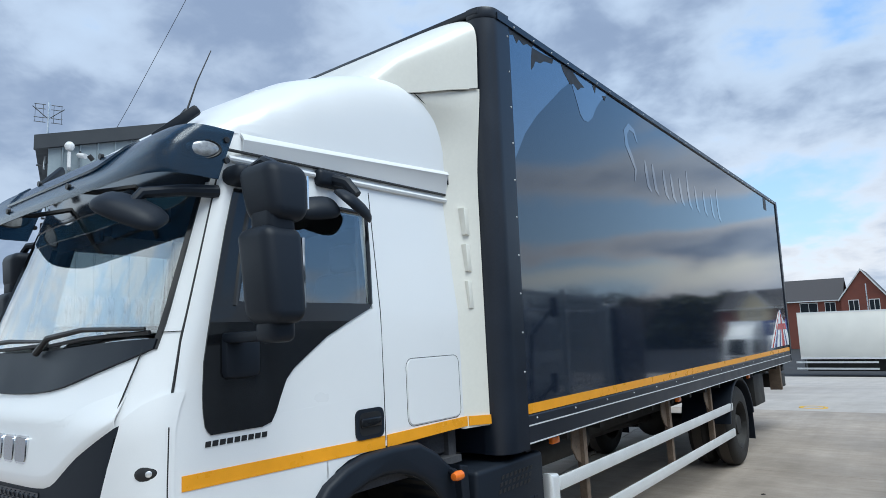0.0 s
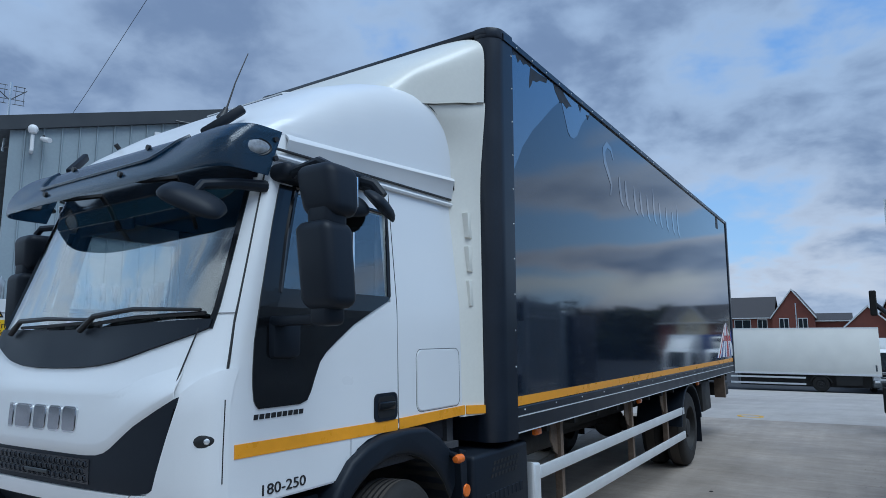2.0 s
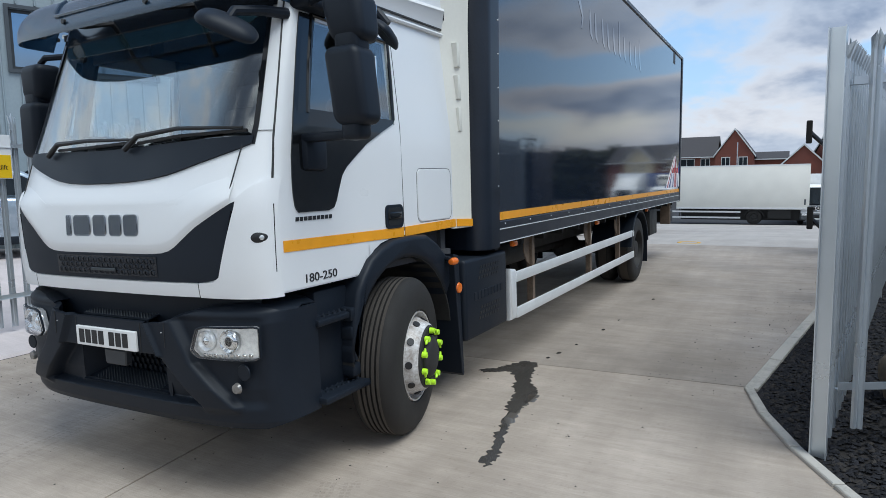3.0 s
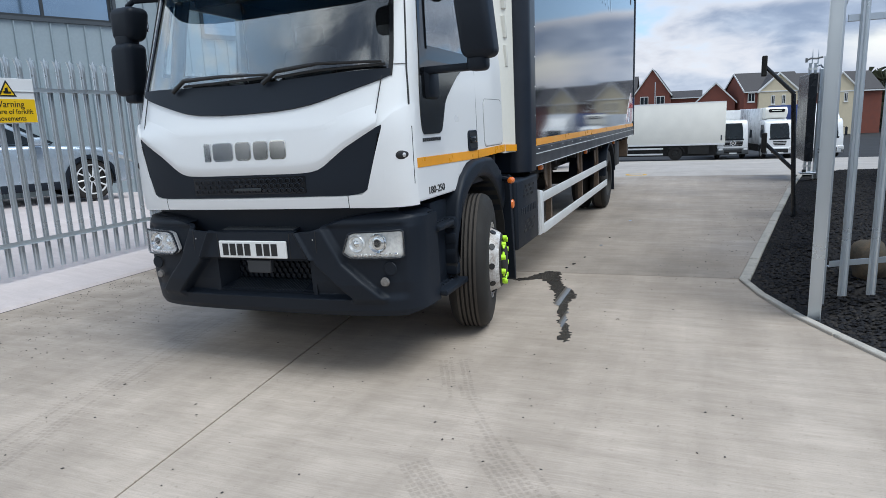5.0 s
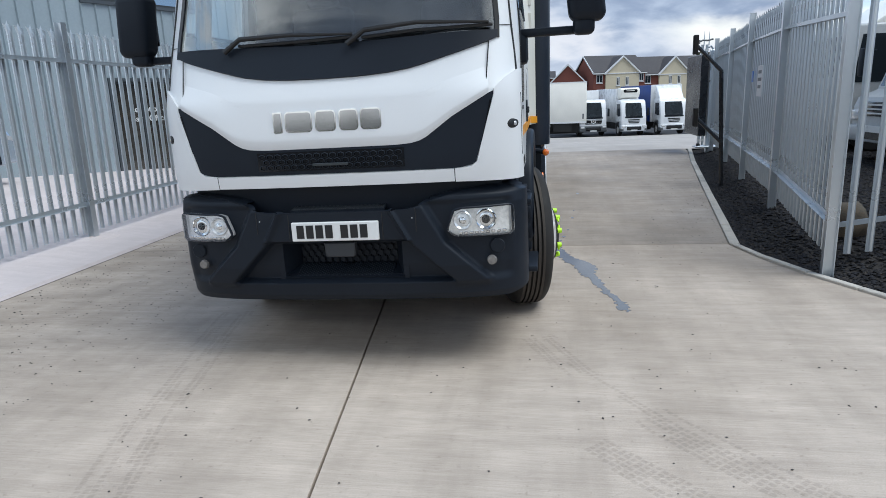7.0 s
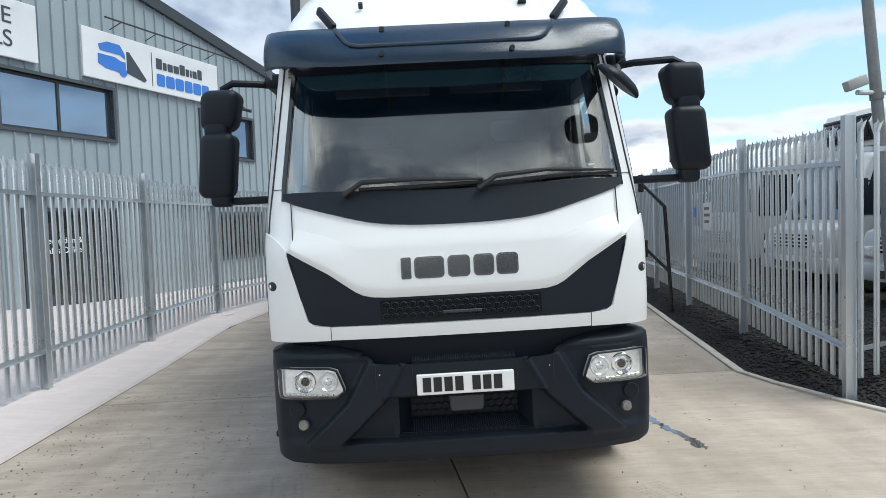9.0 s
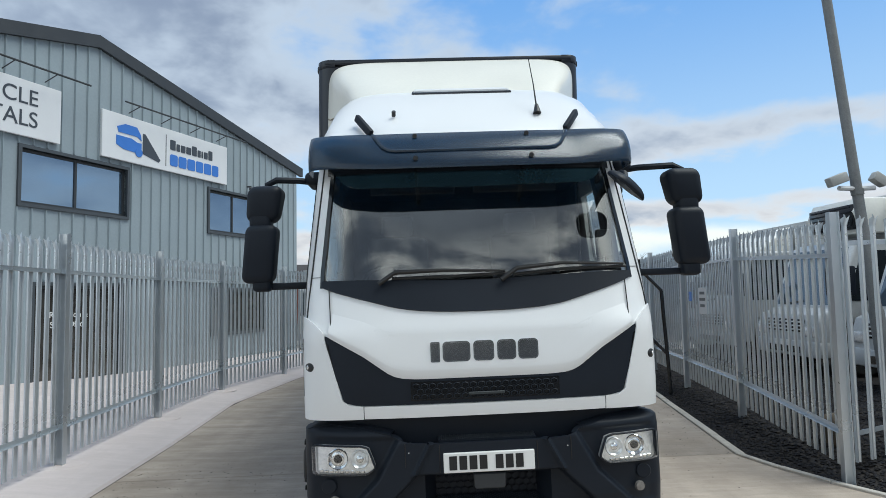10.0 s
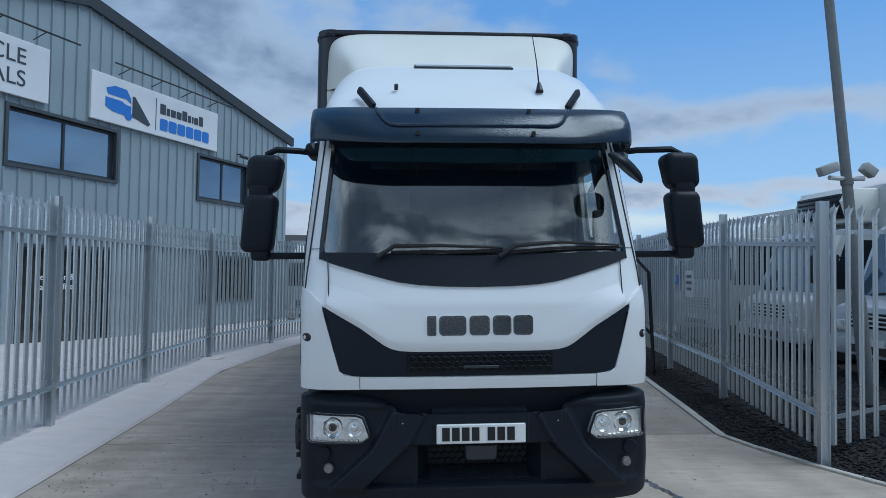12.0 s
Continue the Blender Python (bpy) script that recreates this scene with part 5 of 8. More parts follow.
    for v in bm.verts:
        v.co.x += sgn * (0.03 * (2.45 - v.co.z) / 0.2)
        k = lin(v.co.z, (2.34 + dz, 0.22), (2.46, 0.0))
        v.co.y += (0.42 - v.co.y) * k
        v.co.x += (CX + sgn * ux - v.co.x) * k * 0.5
    part("mirror_housing", bm, PLASTIC, mm, smooth=60)
    bm = bx(B(), CX + sgn * lx - 0.102, CX + sgn * lx + 0.102, 0.29, 0.485, 1.945 + dz, 2.325 + dz, 0.05, 5)
    for v in bm.verts:
        v.co.x += sgn * 0.02 * (v.co.z - 2.15) / 0.2 * -1
        v.co.y += (0.40 - v.co.y) * lin(v.co.z, (1.94 + dz, 0.25), (2.02, 0.0))
    part("mirror_housing", bm, PLASTIC, mm, smooth=60)
    part("mirror_neck", bx(B(), CX + sgn * lx - 0.07, CX + sgn * lx + 0.07, 0.33, 0.46, 2.26, 2.40, 0.03, 3), PLASTIC, mm)
    part("lower_neck", bx(B(), CX + sgn * lx - 0.06, CX + sgn * lx + 0.06, 0.34, 0.46, 1.86, 1.96, 0.03, 3), PLASTIC, mm)
    for z0, z1, xc, yg in ((2.39, 2.53, ux, 0.516), (1.99, 2.27, lx, 0.480)):
        part("mirror_glass", bx(B(), CX + sgn * xc - 0.075, CX + sgn * xc + 0.075, yg, yg + 0.012, z0, z1, 0.002, 1), CHROME, mm)
    if sgn < 0:
        for ob in [mm] + list(mm.children):
            ob.data.transform(Matrix.Translation((0, 0.10, 0)))

# kerb mirror over the near door and front mirror
km = part("kerb_mirror", bx(B(), CX + 0.99, CX + 1.05, 0.99, 1.20, 2.655, 2.745, 0.025, 3), PLASTIC, truck, "black kerb-view mirror above the door")
part("mirror_arm", tube(B(), [(CX + 1.03, 1.10, 2.70), (CX + 1.11, 1.12, 2.67), (CX + 1.16, 1.14, 2.60)], [0.035, 0.032, 0.028], 10), PLASTIC, km)


def shell(r, flat, m):
    """A smooth mirror bowl: a squashed half egg with a flat glass side down."""
    bm = lathe(B(), [(0.0, 0.040), (r * 0.35, 0.038), (r * 0.65, 0.030), (r * 0.86, 0.016), (r * 0.97, 0.0), (r, -0.012), (r * 0.97, -0.02), (0.0, -0.02)], (0, 0, 0), "z", 28)
    for v in bm.verts:
        a, n = math.atan2(v.co.y, v.co.x), 3.2
        g = (abs(math.cos(a)) ** n + abs(math.sin(a)) ** n) ** (-1 / n)
        v.co.x *= g
        v.co.y *= g
    bm.transform(m @ Matrix.Diagonal((flat, 1, 1, 1)))
    return bm


KM = Matrix.Translation((CX + 1.15, 1.13, 2.55)) @ Matrix.Rotation(radians(38), 4, "Y") @ Matrix.Rotation(radians(-22), 4, "X")
part("mirror_housing", shell(0.135, 0.62, KM), PLASTIC, km, smooth=60)
KM2 = Matrix.Translation((CX + 1.10, 0.93, 2.52)) @ Matrix.Rotation(radians(48), 4, "Y") @ Matrix.Rotation(radians(14), 4, "X")
part("mirror_housing", shell(0.12, 0.62, KM2), PLASTIC, km, smooth=60)
fm = part("front_mirror", tube(B(), [(CX + 0.985, 0.44, 2.545), (CX + 0.965, 0.28, 2.53), (CX + 0.935, 0.12, 2.50), (CX + 0.93, 0.08, 2.45)], [0.03, 0.026, 0.024, 0.02], 10), PLASTIC, truck, "black front-view mirror beside the visor")
_l = Vector((0.21, 0.18, -0.12)).normalized()
_n = (Vector((0.25, -0.45, 0.85)) - _l * _l.dot(Vector((0.25, -0.45, 0.85)))).normalized()
FM = Matrix.Translation((CX + 0.935, 0.075, 2.425)) @ Matrix((_l.cross(_n), _l, _n)).transposed().to_4x4()
part("mirror_housing", shell(0.15, 0.62, FM), PLASTIC, fm, smooth=60)

# cab interior
for sgn in (-1, 1):
    part("door_card", bx(B(), CX + sgn * 0.965 - 0.012, CX + sgn * 0.965 + 0.012, 0.62, 1.36, 1.15, 1.99, 0.01, 1), INTERIOR, cab)
    part("side_lining", bx(B(), CX + sgn * 0.945 - 0.012, CX + sgn * 0.945 + 0.012, 1.33, 2.05, 1.15, 2.66, 0.01, 1), INTERIOR, cab)
    part("pillar_trim", tube(B(), [(CX + sgn * 0.90, 0.62, 2.62), (CX + sgn * 0.93, 0.55, 2.3), (CX + sgn * 0.95, 0.48, 1.9)], 0.05, 8), INTERIOR, cab)
part("headliner", bx(B(), CX - 0.97, CX + 0.97, 0.46, REAR - 0.04, 2.66, 2.70), INTERIOR, cab)
part("bunk_wall", bx(B(), CX - 0.99, CX + 0.99, REAR - 0.09, REAR - 0.035, 1.12, 2.66), INTERIOR, cab)
inn = part("dashboard", bx(B(), CX - 0.96, CX + 0.96, 0.42, 0.85, 1.25, 1.80, 0.06, 3), INTERIOR, cab)
for x in (-0.52, 0.52):
    st = part("seat", bx(B(), CX + x - 0.26, CX + x + 0.26, 1.05, 1.55, 1.45, 1.62, 0.06, 3), SEATCLOTH, cab)
    part("backrest", bx(B(), -0.25, 0.25, -0.07, 0.07, 0, 0.72, 0.06, 3, Matrix.Translation((CX + x, 1.55, 1.58)) @ Matrix.Rotation(radians(-10), 4, "X")), SEATCLOTH, st)
    part("headrest", bx(B(), CX + x - 0.13, CX + x + 0.13, 1.62, 1.72, 2.30, 2.47, 0.04, 3), SEATCLOTH, st)
bm = B()
SW = Matrix.Translation((CX - 0.52, 0.86, 1.90)) @ Matrix.Rotation(radians(-28), 4, "X")
tube(bm, [SW @ Vector((0.23 * math.cos(radians(a)), 0.23 * math.sin(radians(a)), 0)) for a in range(0, 361, 15)], 0.016, 8)
for a in (30, 150, 270):
    tube(bm, [SW @ Vector((0, 0, -0.03)), SW @ Vector((0.22 * math.cos(radians(a)), 0.22 * math.sin(radians(a)), 0))], 0.014, 6)
part("steering_wheel", bm, INTERIOR, cab)
for x in (-0.38, 0.30):
    part("sun_blind", bx(B(), CX + x - 0.28, CX + x + 0.28, 0.44, 0.46, 2.46, 2.60, 0.008, 1), INTERIOR, cab)
part("hanging_holder", bx(B(), CX + 0.80, CX + 0.90, 0.34, 0.38, 2.0, 2.18, 0.015), INTERIOR, cab)


# ---- bumper
def bump(x, z):
    t = min(1.0, abs(x) / 1.085)
    return lin(z, (0.36, 0.05), (0.44, 0.0), (0.62, -0.03), (0.96, -0.03), (1.015, -0.012), (1.04, 0.02), (1.06, 0.07)) + 0.36 * (1 - (1 - t ** 3.4) ** (1 / 3.4))


def ease(u, a, b):
    k = max(0.0, min(1.0, (u - a) / (b - a)))
    return k * k * (3 - 2 * k)


def bp(x, k):
    """Bumper skin, k from 0 (foot) to 1 (top edge): a slanted rib beside the intake, pockets for fog lamps, a sunk middle."""
    a = abs(x)
    foot = lin(a, (0.5, 0.405), (0.98, 0.40), (1.08, 0.43))
    top = lin(a, (0.30, 0.950), (0.43, 0.955), (0.58, 1.0), (0.70, 1.03), (0.90, 1.05), (1.02, 1.035), (1.085, 1.01))
    z = foot + (top - foot) * k
    p = on_face(x, z, 0.0, bump)
    u = a - lin(z, (0.526, 0.775), (0.752, 0.535), (0.97, 0.415))
    rib = (1 - ease(abs(u), 0.085, 0.125)) * ease(z, 0.475, 0.53)
    p.y -= 0.032 * rib
    p.y += 0.022 * ease(u, 0.09, 0.13) * ease(z, 0.50, 0.56) * (1 - ease(z, 0.96, 1.0)) * (1 - ease(a, 0.96, 1.04))
    p.y += 0.055 * ease(-u, 0.085, 0.12) * (1 - ease(z, 0.755, 0.782)) * ease(z, 0.512, 0.542)
    p.y -= 0.024 * ease(-u, 0.07, 0.09) * ease(z, 0.765, 0.785)
    return p


BX = span(-1.08, 1.08, 300)
BX = [-1.0845, -1.083] + BX + [1.083, 1.0845]
BK = sorted(set([round(v, 4) for v in span(0, 1, 100)]))
gb = []
for k in BK:
    r = [bp(x, k) for x in BX]
    r = [Vector((CX - 1.085, y, r[0].z)) for y in (0.44, 0.38)] + r + [Vector((CX + 1.085, y, r[-1].z)) for y in (0.38, 0.44)]
    gb.append(r)


def intake_gap(i, j):
    c = (gb[i][j] + gb[i + 1][j + 1]) / 2
    return abs(c.x - CX) < 0.366 and 0.556 < c.z < 0.756


bmp = part("bumper", skin(B(), gb, -0.03, intake_gap), PLASTIC, truck, "black textured plastic bumper", 50)
bm = B()
bx(bm, CX - 0.46, CX + 0.46, 0.17, 0.19, 0.50, 0.80)
bx(bm, CX - 0.46, CX + 0.46, 0.05, 0.18, 0.762, 0.782)
for sgn in (-1, 1):
    prism(bm, [(CX + sgn * 0.368, 0.03), (CX + sgn * 0.40, 0.03), (CX + sgn * 0.36, 0.18), (CX + sgn * 0.30, 0.18)], "z", 0.50, 0.775)
part("air_intake", bm, PLASTIC, bmp)
for sgn in (-1, 1):
    tops = [bp(sgn * x, 1.0) for x in span(0.56, 1.0845, 40)]
    shelf = [tops, [p + Vector((-sgn * 0.008, 0.022, 0.010)) for p in tops], [Vector((p.x - sgn * 0.03, max(p.y + 0.06, 0.16), p.z + 0.012)) for p in tops], [Vector((p.x - sgn * 0.03, 0.46, p.z + 0.006)) for p in tops]]
    part("bumper_top", skin(B(), shelf, -0.006), PLASTIC, bmp, "", 40)
part("intake_sill", prism(B(), [(0.022, 0.548), (0.17, 0.60), (0.17, 0.53), (0.03, 0.53)], "x", CX - 0.372, CX + 0.372, 0.003, 1), PLASTIC, bmp)
for x in (-0.475, -0.28, 0.28, 0.475):
    part("panel_seam", tube(B(), [bp(x, k) + Vector((0, -0.0005, 0)) for k in span(0.70 if abs(x) < 0.4 else 0.75, 0.985, 8)], 0.0028, 6), INK, bmp)
for sgn in (-1, 1):
    c = bp(sgn * 0.455, 0.90)
    part("screw", cyl(B(), c + Vector((0, 0.004, 0)), c + Vector((0, -0.003, 0)), 0.0035, seg=10), ALU, bmp)
bm = B()
for r_ in range(6):
    for i in range(18):
        x, z = CX - 0.374 + 0.044 * i + (0.022 if r_ % 2 else 0), 0.585 + 0.036 * r_
        bmesh.ops.create_circle(bm, cap_ends=False, segments=6, radius=0.021, matrix=Matrix.Translation((x, 0.161, z)) @ Matrix.Rotation(radians(90), 4, "X"))
ex = bmesh.ops.extrude_edge_only(bm, edges=bm.edges[:])
bmesh.ops.translate(bm, verts=[v for v in ex["geom"] if isinstance(v, bmesh.types.BMVert)], vec=(0, 0.02, 0))
tagged(part("intake_mesh", bm, PLASTIC, bmp, smooth=0), kind="stuff")
# checkered treads of the two steps
for z0, z1, w, y0, y1 in ((0.552, 0.597, 0.30, 0.03, 0.15), (0.958, 0.975, 0.285, 0.0, 0.12)):
    st = part("step_plate", prism(B(), [(y0, z0), (y1, z1), (y1, z1 - 0.012), (y0, z0 - 0.012)], "x", CX - w, CX + w, 0.003, 1), PLASTIC, bmp, "checkered black step plate")
    bm = B()
    for i in range(46):
        for j in range(7):
            t = (j + (0.25 if i % 2 else 0.75)) / 7
            c = Vector((CX - w + 0.01 + (2 * w - 0.02) * i / 45, y0 + (y1 - y0) * t, z0 + (z1 - z0) * t))
            vs = [bm.verts.new(c + Vector(d)) for d in ((-0.005, 0, 0), (0, -0.005, 0), (0.005, 0, 0), (0, 0.005, 0), (0, 0, 0.006))]
            for q in range(4):
                bm.faces.new((vs[q], vs[(q + 1) % 4], vs[4]))
    tagged(part("tread_stud", bm, BUMPERSTUD, st, smooth=0), kind="stuff")
part("tow_cover", prism(B(), [(CX - 0.09, 0.765), (CX - 0.085, 0.69), (CX - 0.075, 0.678), (CX + 0.085, 0.678), (CX + 0.095, 0.69), (CX + 0.10, 0.765)], "y", -0.022, 0.02, 0.006, 1), mat("grey_cover", (0.034, 0.038, 0.044), 0.5, var=0.1), bmp)
# dark gap above the bumper
part("gap_panel", sheet(span(-0.99, 0.99, 20), lambda x: 0.78, lambda x: 1.09, 2, -0.075, 0.02), PLASTIC, truck)
# number plate with plain bars
pl = part("number_plate", bx(B(), CX - 0.26, CX + 0.26, -0.070, -0.052, 0.786, 0.897, 0.004, 1), PLATEWHITE, truck, "white number plate with dark bars")
x = CX - 0.228
for i, w in enumerate((0.05, 0.05, 0.05, 0.05, 0.0, 0.05, 0.05, 0.05)):
    if w:
        part("plate_bar", bx(B(), x, x + w - 0.006, -0.073, -0.068, 0.803, 0.880), INK, pl, smooth=0)
        x += 0.0575
    else:
        x += 0.034
# headlights
for sgn in (-1, 1):
    xs = [0.648, 0.655, 0.67, 0.685] + span(0.70, 0.98, 10) + [0.99, 1.0]
    lo = lambda x: lin(abs(x), (0.648, 0.822), (0.69, 0.790), (0.98, 0.782), (1.0, 0.795))
    hi = lambda x: lin(abs(x), (0.648, 0.836), (0.683, 0.934), (0.72, 0.948), (0.985, 0.950), (1.0, 0.94))
    hl = part("headlight", sheet([sgn * x for x in xs], lo, hi, 3, 0.004, 0.02, bump), LENS, truck, "clear twin-lens headlamp")
    for x, r in ((0.735, 0.050), (0.862, 0.056)):
        c = on_face(sgn * x, 0.876, 0.004, bump)
        part("reflector", lathe(B(), [(0.0, -0.004), (r * 0.45, -0.012), (r * 0.62, -0.010), (r * 0.75, -0.004), (r, -0.016), (r * 1.08, -0.012), (r * 1.08, 0.004)], (c.x, c.y, c.z), "y", 24), CHROME if x > 0.8 else LENS, hl)
        part("bulb_lens", lathe(B(), [(0.0, -0.022), (r * 0.3, -0.018), (r * 0.5, -0.008), (r * 0.5, 0.0), (0.0, 0.002)], (c.x, c.y, c.z), "y", 20), GLOSSBLACK if x > 0.8 else CHROME, hl)
    for i in range(9):
        c = on_face(sgn * (0.72 + 0.03 * i), 0.803, 0.006, bump)
        part("running_light", bx(B(), -0.011, 0.011, -0.006, 0.006, -0.008, 0.008, 0.003, 1, Matrix.Translation(c)), CHROME, hl)
    cv = part("lamp_cover", sheet([sgn * x for x in xs], lo, hi, 3, 0.034, 0.003, bump), CLEAR, hl)
    cv.visible_shadow = False
    bz = B()
    ring_pts = [(x, lo(x)) for x in xs] + [(x, hi(x)) for x in xs[::-1]]
    tube(bz, [on_face(sgn * x, z, 0.02, bump) for x, z in ring_pts + ring_pts[:1]], 0.007, 6)
    part("lamp_bezel", bz, PLASTIC, hl)
    c = on_face(sgn * 0.885, 0.635, 0.012, bump)
    part("fog_lamp", lathe(B(), [(0.0, -0.012), (0.024, -0.010), (0.03, 0.006), (0.0, 0.02)], (c.x, c.y, c.z), "y", 20), FOGLENS, bmp, "small round fog lamp")
    c = on_face(sgn * 0.92, 0.715, 0.006, bump)
    part("blank_cover", lathe(B(), [(0.0, -0.002), (0.040, -0.001), (0.044, 0.004), (0.0, 0.006)], (c.x, c.y, c.z), "y", 20), PLASTIC, bmp)

# steps, arches and wheels, both sides
TYRE_R = 0.52


def wheel(name, sgn, y, xo, wide, rear, parent, steer=0.0):
    """A lorry wheel standing on the ground; xo: the outer face's distance from the truck's middle."""
    def X(d):
        return sgn * (xo - d)
    c = (0, y, TYRE_R)
    R, W = TYRE_R, wide
    prof = [(0.295, 0.02), (0.31, 0.0), (0.36, -0.004), (0.43, 0.002), (R - 0.045, 0.014), (R - 0.02, 0.033), (R - 0.006, 0.052), (R, 0.07)]
    for k in range(1, 5):
        g = 0.07 + (W - 0.14) * k / 5
        prof += [(R, g - 0.006), (R - 0.014, g - 0.005), (R - 0.014, g + 0.005), (R, g + 0.006)]
    prof += [(R, W - 0.07), (R - 0.006, W - 0.052), (R - 0.02, W - 0.033), (R - 0.045, W - 0.014), (0.43, W), (0.31, W), (0.295, W - 0.02), (0.295, 0.02)]
    ty = part(name, lathe(B(), [(r, X(d)) for r, d in prof], c, "x", 64), RUBBER, parent, "black lorry wheel", 40)
    tr = B()
    lathe(tr, [(R + 0.0015, X(0.075)), (R + 0.0015, X(W - 0.075)), (R - 0.002, X(W - 0.075)), (R - 0.002, X(0.075)), (R + 0.0015, X(0.075))], c, "x", 64)
    if not rear:
        tr.free()
        tr = B()
        for k in range(5):
            a, b = 0.07 + (W - 0.14) * k / 5 + 0.007, 0.07 + (W - 0.14) * (k + 1) / 5 - 0.007
            lathe(tr, [(R + 0.002, X(a)), (R + 0.002, X(b)), (R - 0.004, X(b)), (R - 0.004, X(a)), (R + 0.002, X(a))], c, "x", 64)
    part("tread", tr, TREAD, ty)
    if not rear:
        rp = [(0.30, 0.015), (0.297, 0.002), (0.288, 0.004), (0.284, 0.025), (0.279, 0.055), (0.272, 0.062), (0.264, 0.05), (0.25, 0.01), (0.232, -0.03), (0.216, -0.058), (0.205, -0.066), (0.165, -0.066), (0.165, -0.03), (0.0, -0.03)]
    else:
        rp = [(0.30, 0.015), (0.292, 0.01), (0.285, 0.03), (0.275, 0.10), (0.25, 0.14), (0.20, 0.155), (0.165, 0.155), (0.165, 0.19), (0.0, 0.19)]
    part("rim", lathe(B(), [(r, X(d)) for r, d in rp], c, "x", 40), RIMPAINT if not rear else CHASSIS, ty, "worn painted steel rim", 30)
    for k in range(10):
        a = radians(36 * k)
        out_ = Vector((0, math.cos(a), math.sin(a)))
        p = Vector((X(-0.012 if not rear else 0.12), y, TYRE_R)) + 0.242 * out_
        nv = (Vector((sgn, 0, 0)) + (2.0 if not rear else 0.4) * out_).normalized()
        part("vent_hole", cyl(B(), p - nv * 0.01, p + nv * 0.006, 0.024, seg=14), INK, ty)
    base = -0.076 if not rear else 0.155
    if not rear:
        part("nut_ring", lathe(B(), [(0.150, X(-0.05)), (0.150, X(-0.076)), (0.198, X(-0.076)), (0.207, X(-0.068)), (0.207, X(-0.05))], c, "x", 40), CHASSIS, ty)
    for k in range(10):
        a = radians(36 * k + 18)
        p = Vector((X(base), y + 0.175 * math.cos(a), TYRE_R + 0.175 * math.sin(a)))
        part("wheel_nut", cyl(B(), p - Vector((sgn * 0.01, 0, 0)), p + Vector((sgn * 0.028, 0, 0)), 0.017, seg=6), CHASSIS, ty)
        if not rear and sgn > 0:
            t = Vector((0, math.cos(a + (0.3 if k % 2 else -0.3)), math.sin(a + (0.3 if k % 2 else -0.3)))) * 0.055
            bm = B()
            cyl(bm, p + Vector((sgn * 0.005, 0, 0)), p + Vector((sgn * 0.036, 0, 0)), 0.021, 0.018, 14)
            tip = p + Vector((sgn * 0.02, 0, 0)) + Vector((0, -math.sin(a), math.cos(a))) * (0.042 if k % 2 else -0.042)
            tube(bm, [p + Vector((sgn * 0.018, 0, 0)), tip], [0.015, 0.007], 8)
            part("nut_indicator", bm, LIME, ty, "lime green nut indicator")
    hb = [(0.145, -0.03), (0.142, -0.082), (0.128, -0.10), (0.095, -0.112), (0.0, -0.114)] if not rear else [(0.14, 0.19), (0.135, 0.06), (0.12, 0.03), (0.0, 0.025)]
    part("hub", lathe(B(), [(r, X(d)) for r, d in hb], c, "x", 28), CHASSIS, ty, "dark grimy hub")
    if steer:
        piv = Vector((sgn * (xo - 0.14), y, 0))
        turn = Matrix.Translation(piv) @ Matrix.Rotation(radians(steer), 4, "Z") @ Matrix.Translation(-piv)
        for ob in [ty] + list(ty.children):
            ob.data.transform(turn)
    return ty


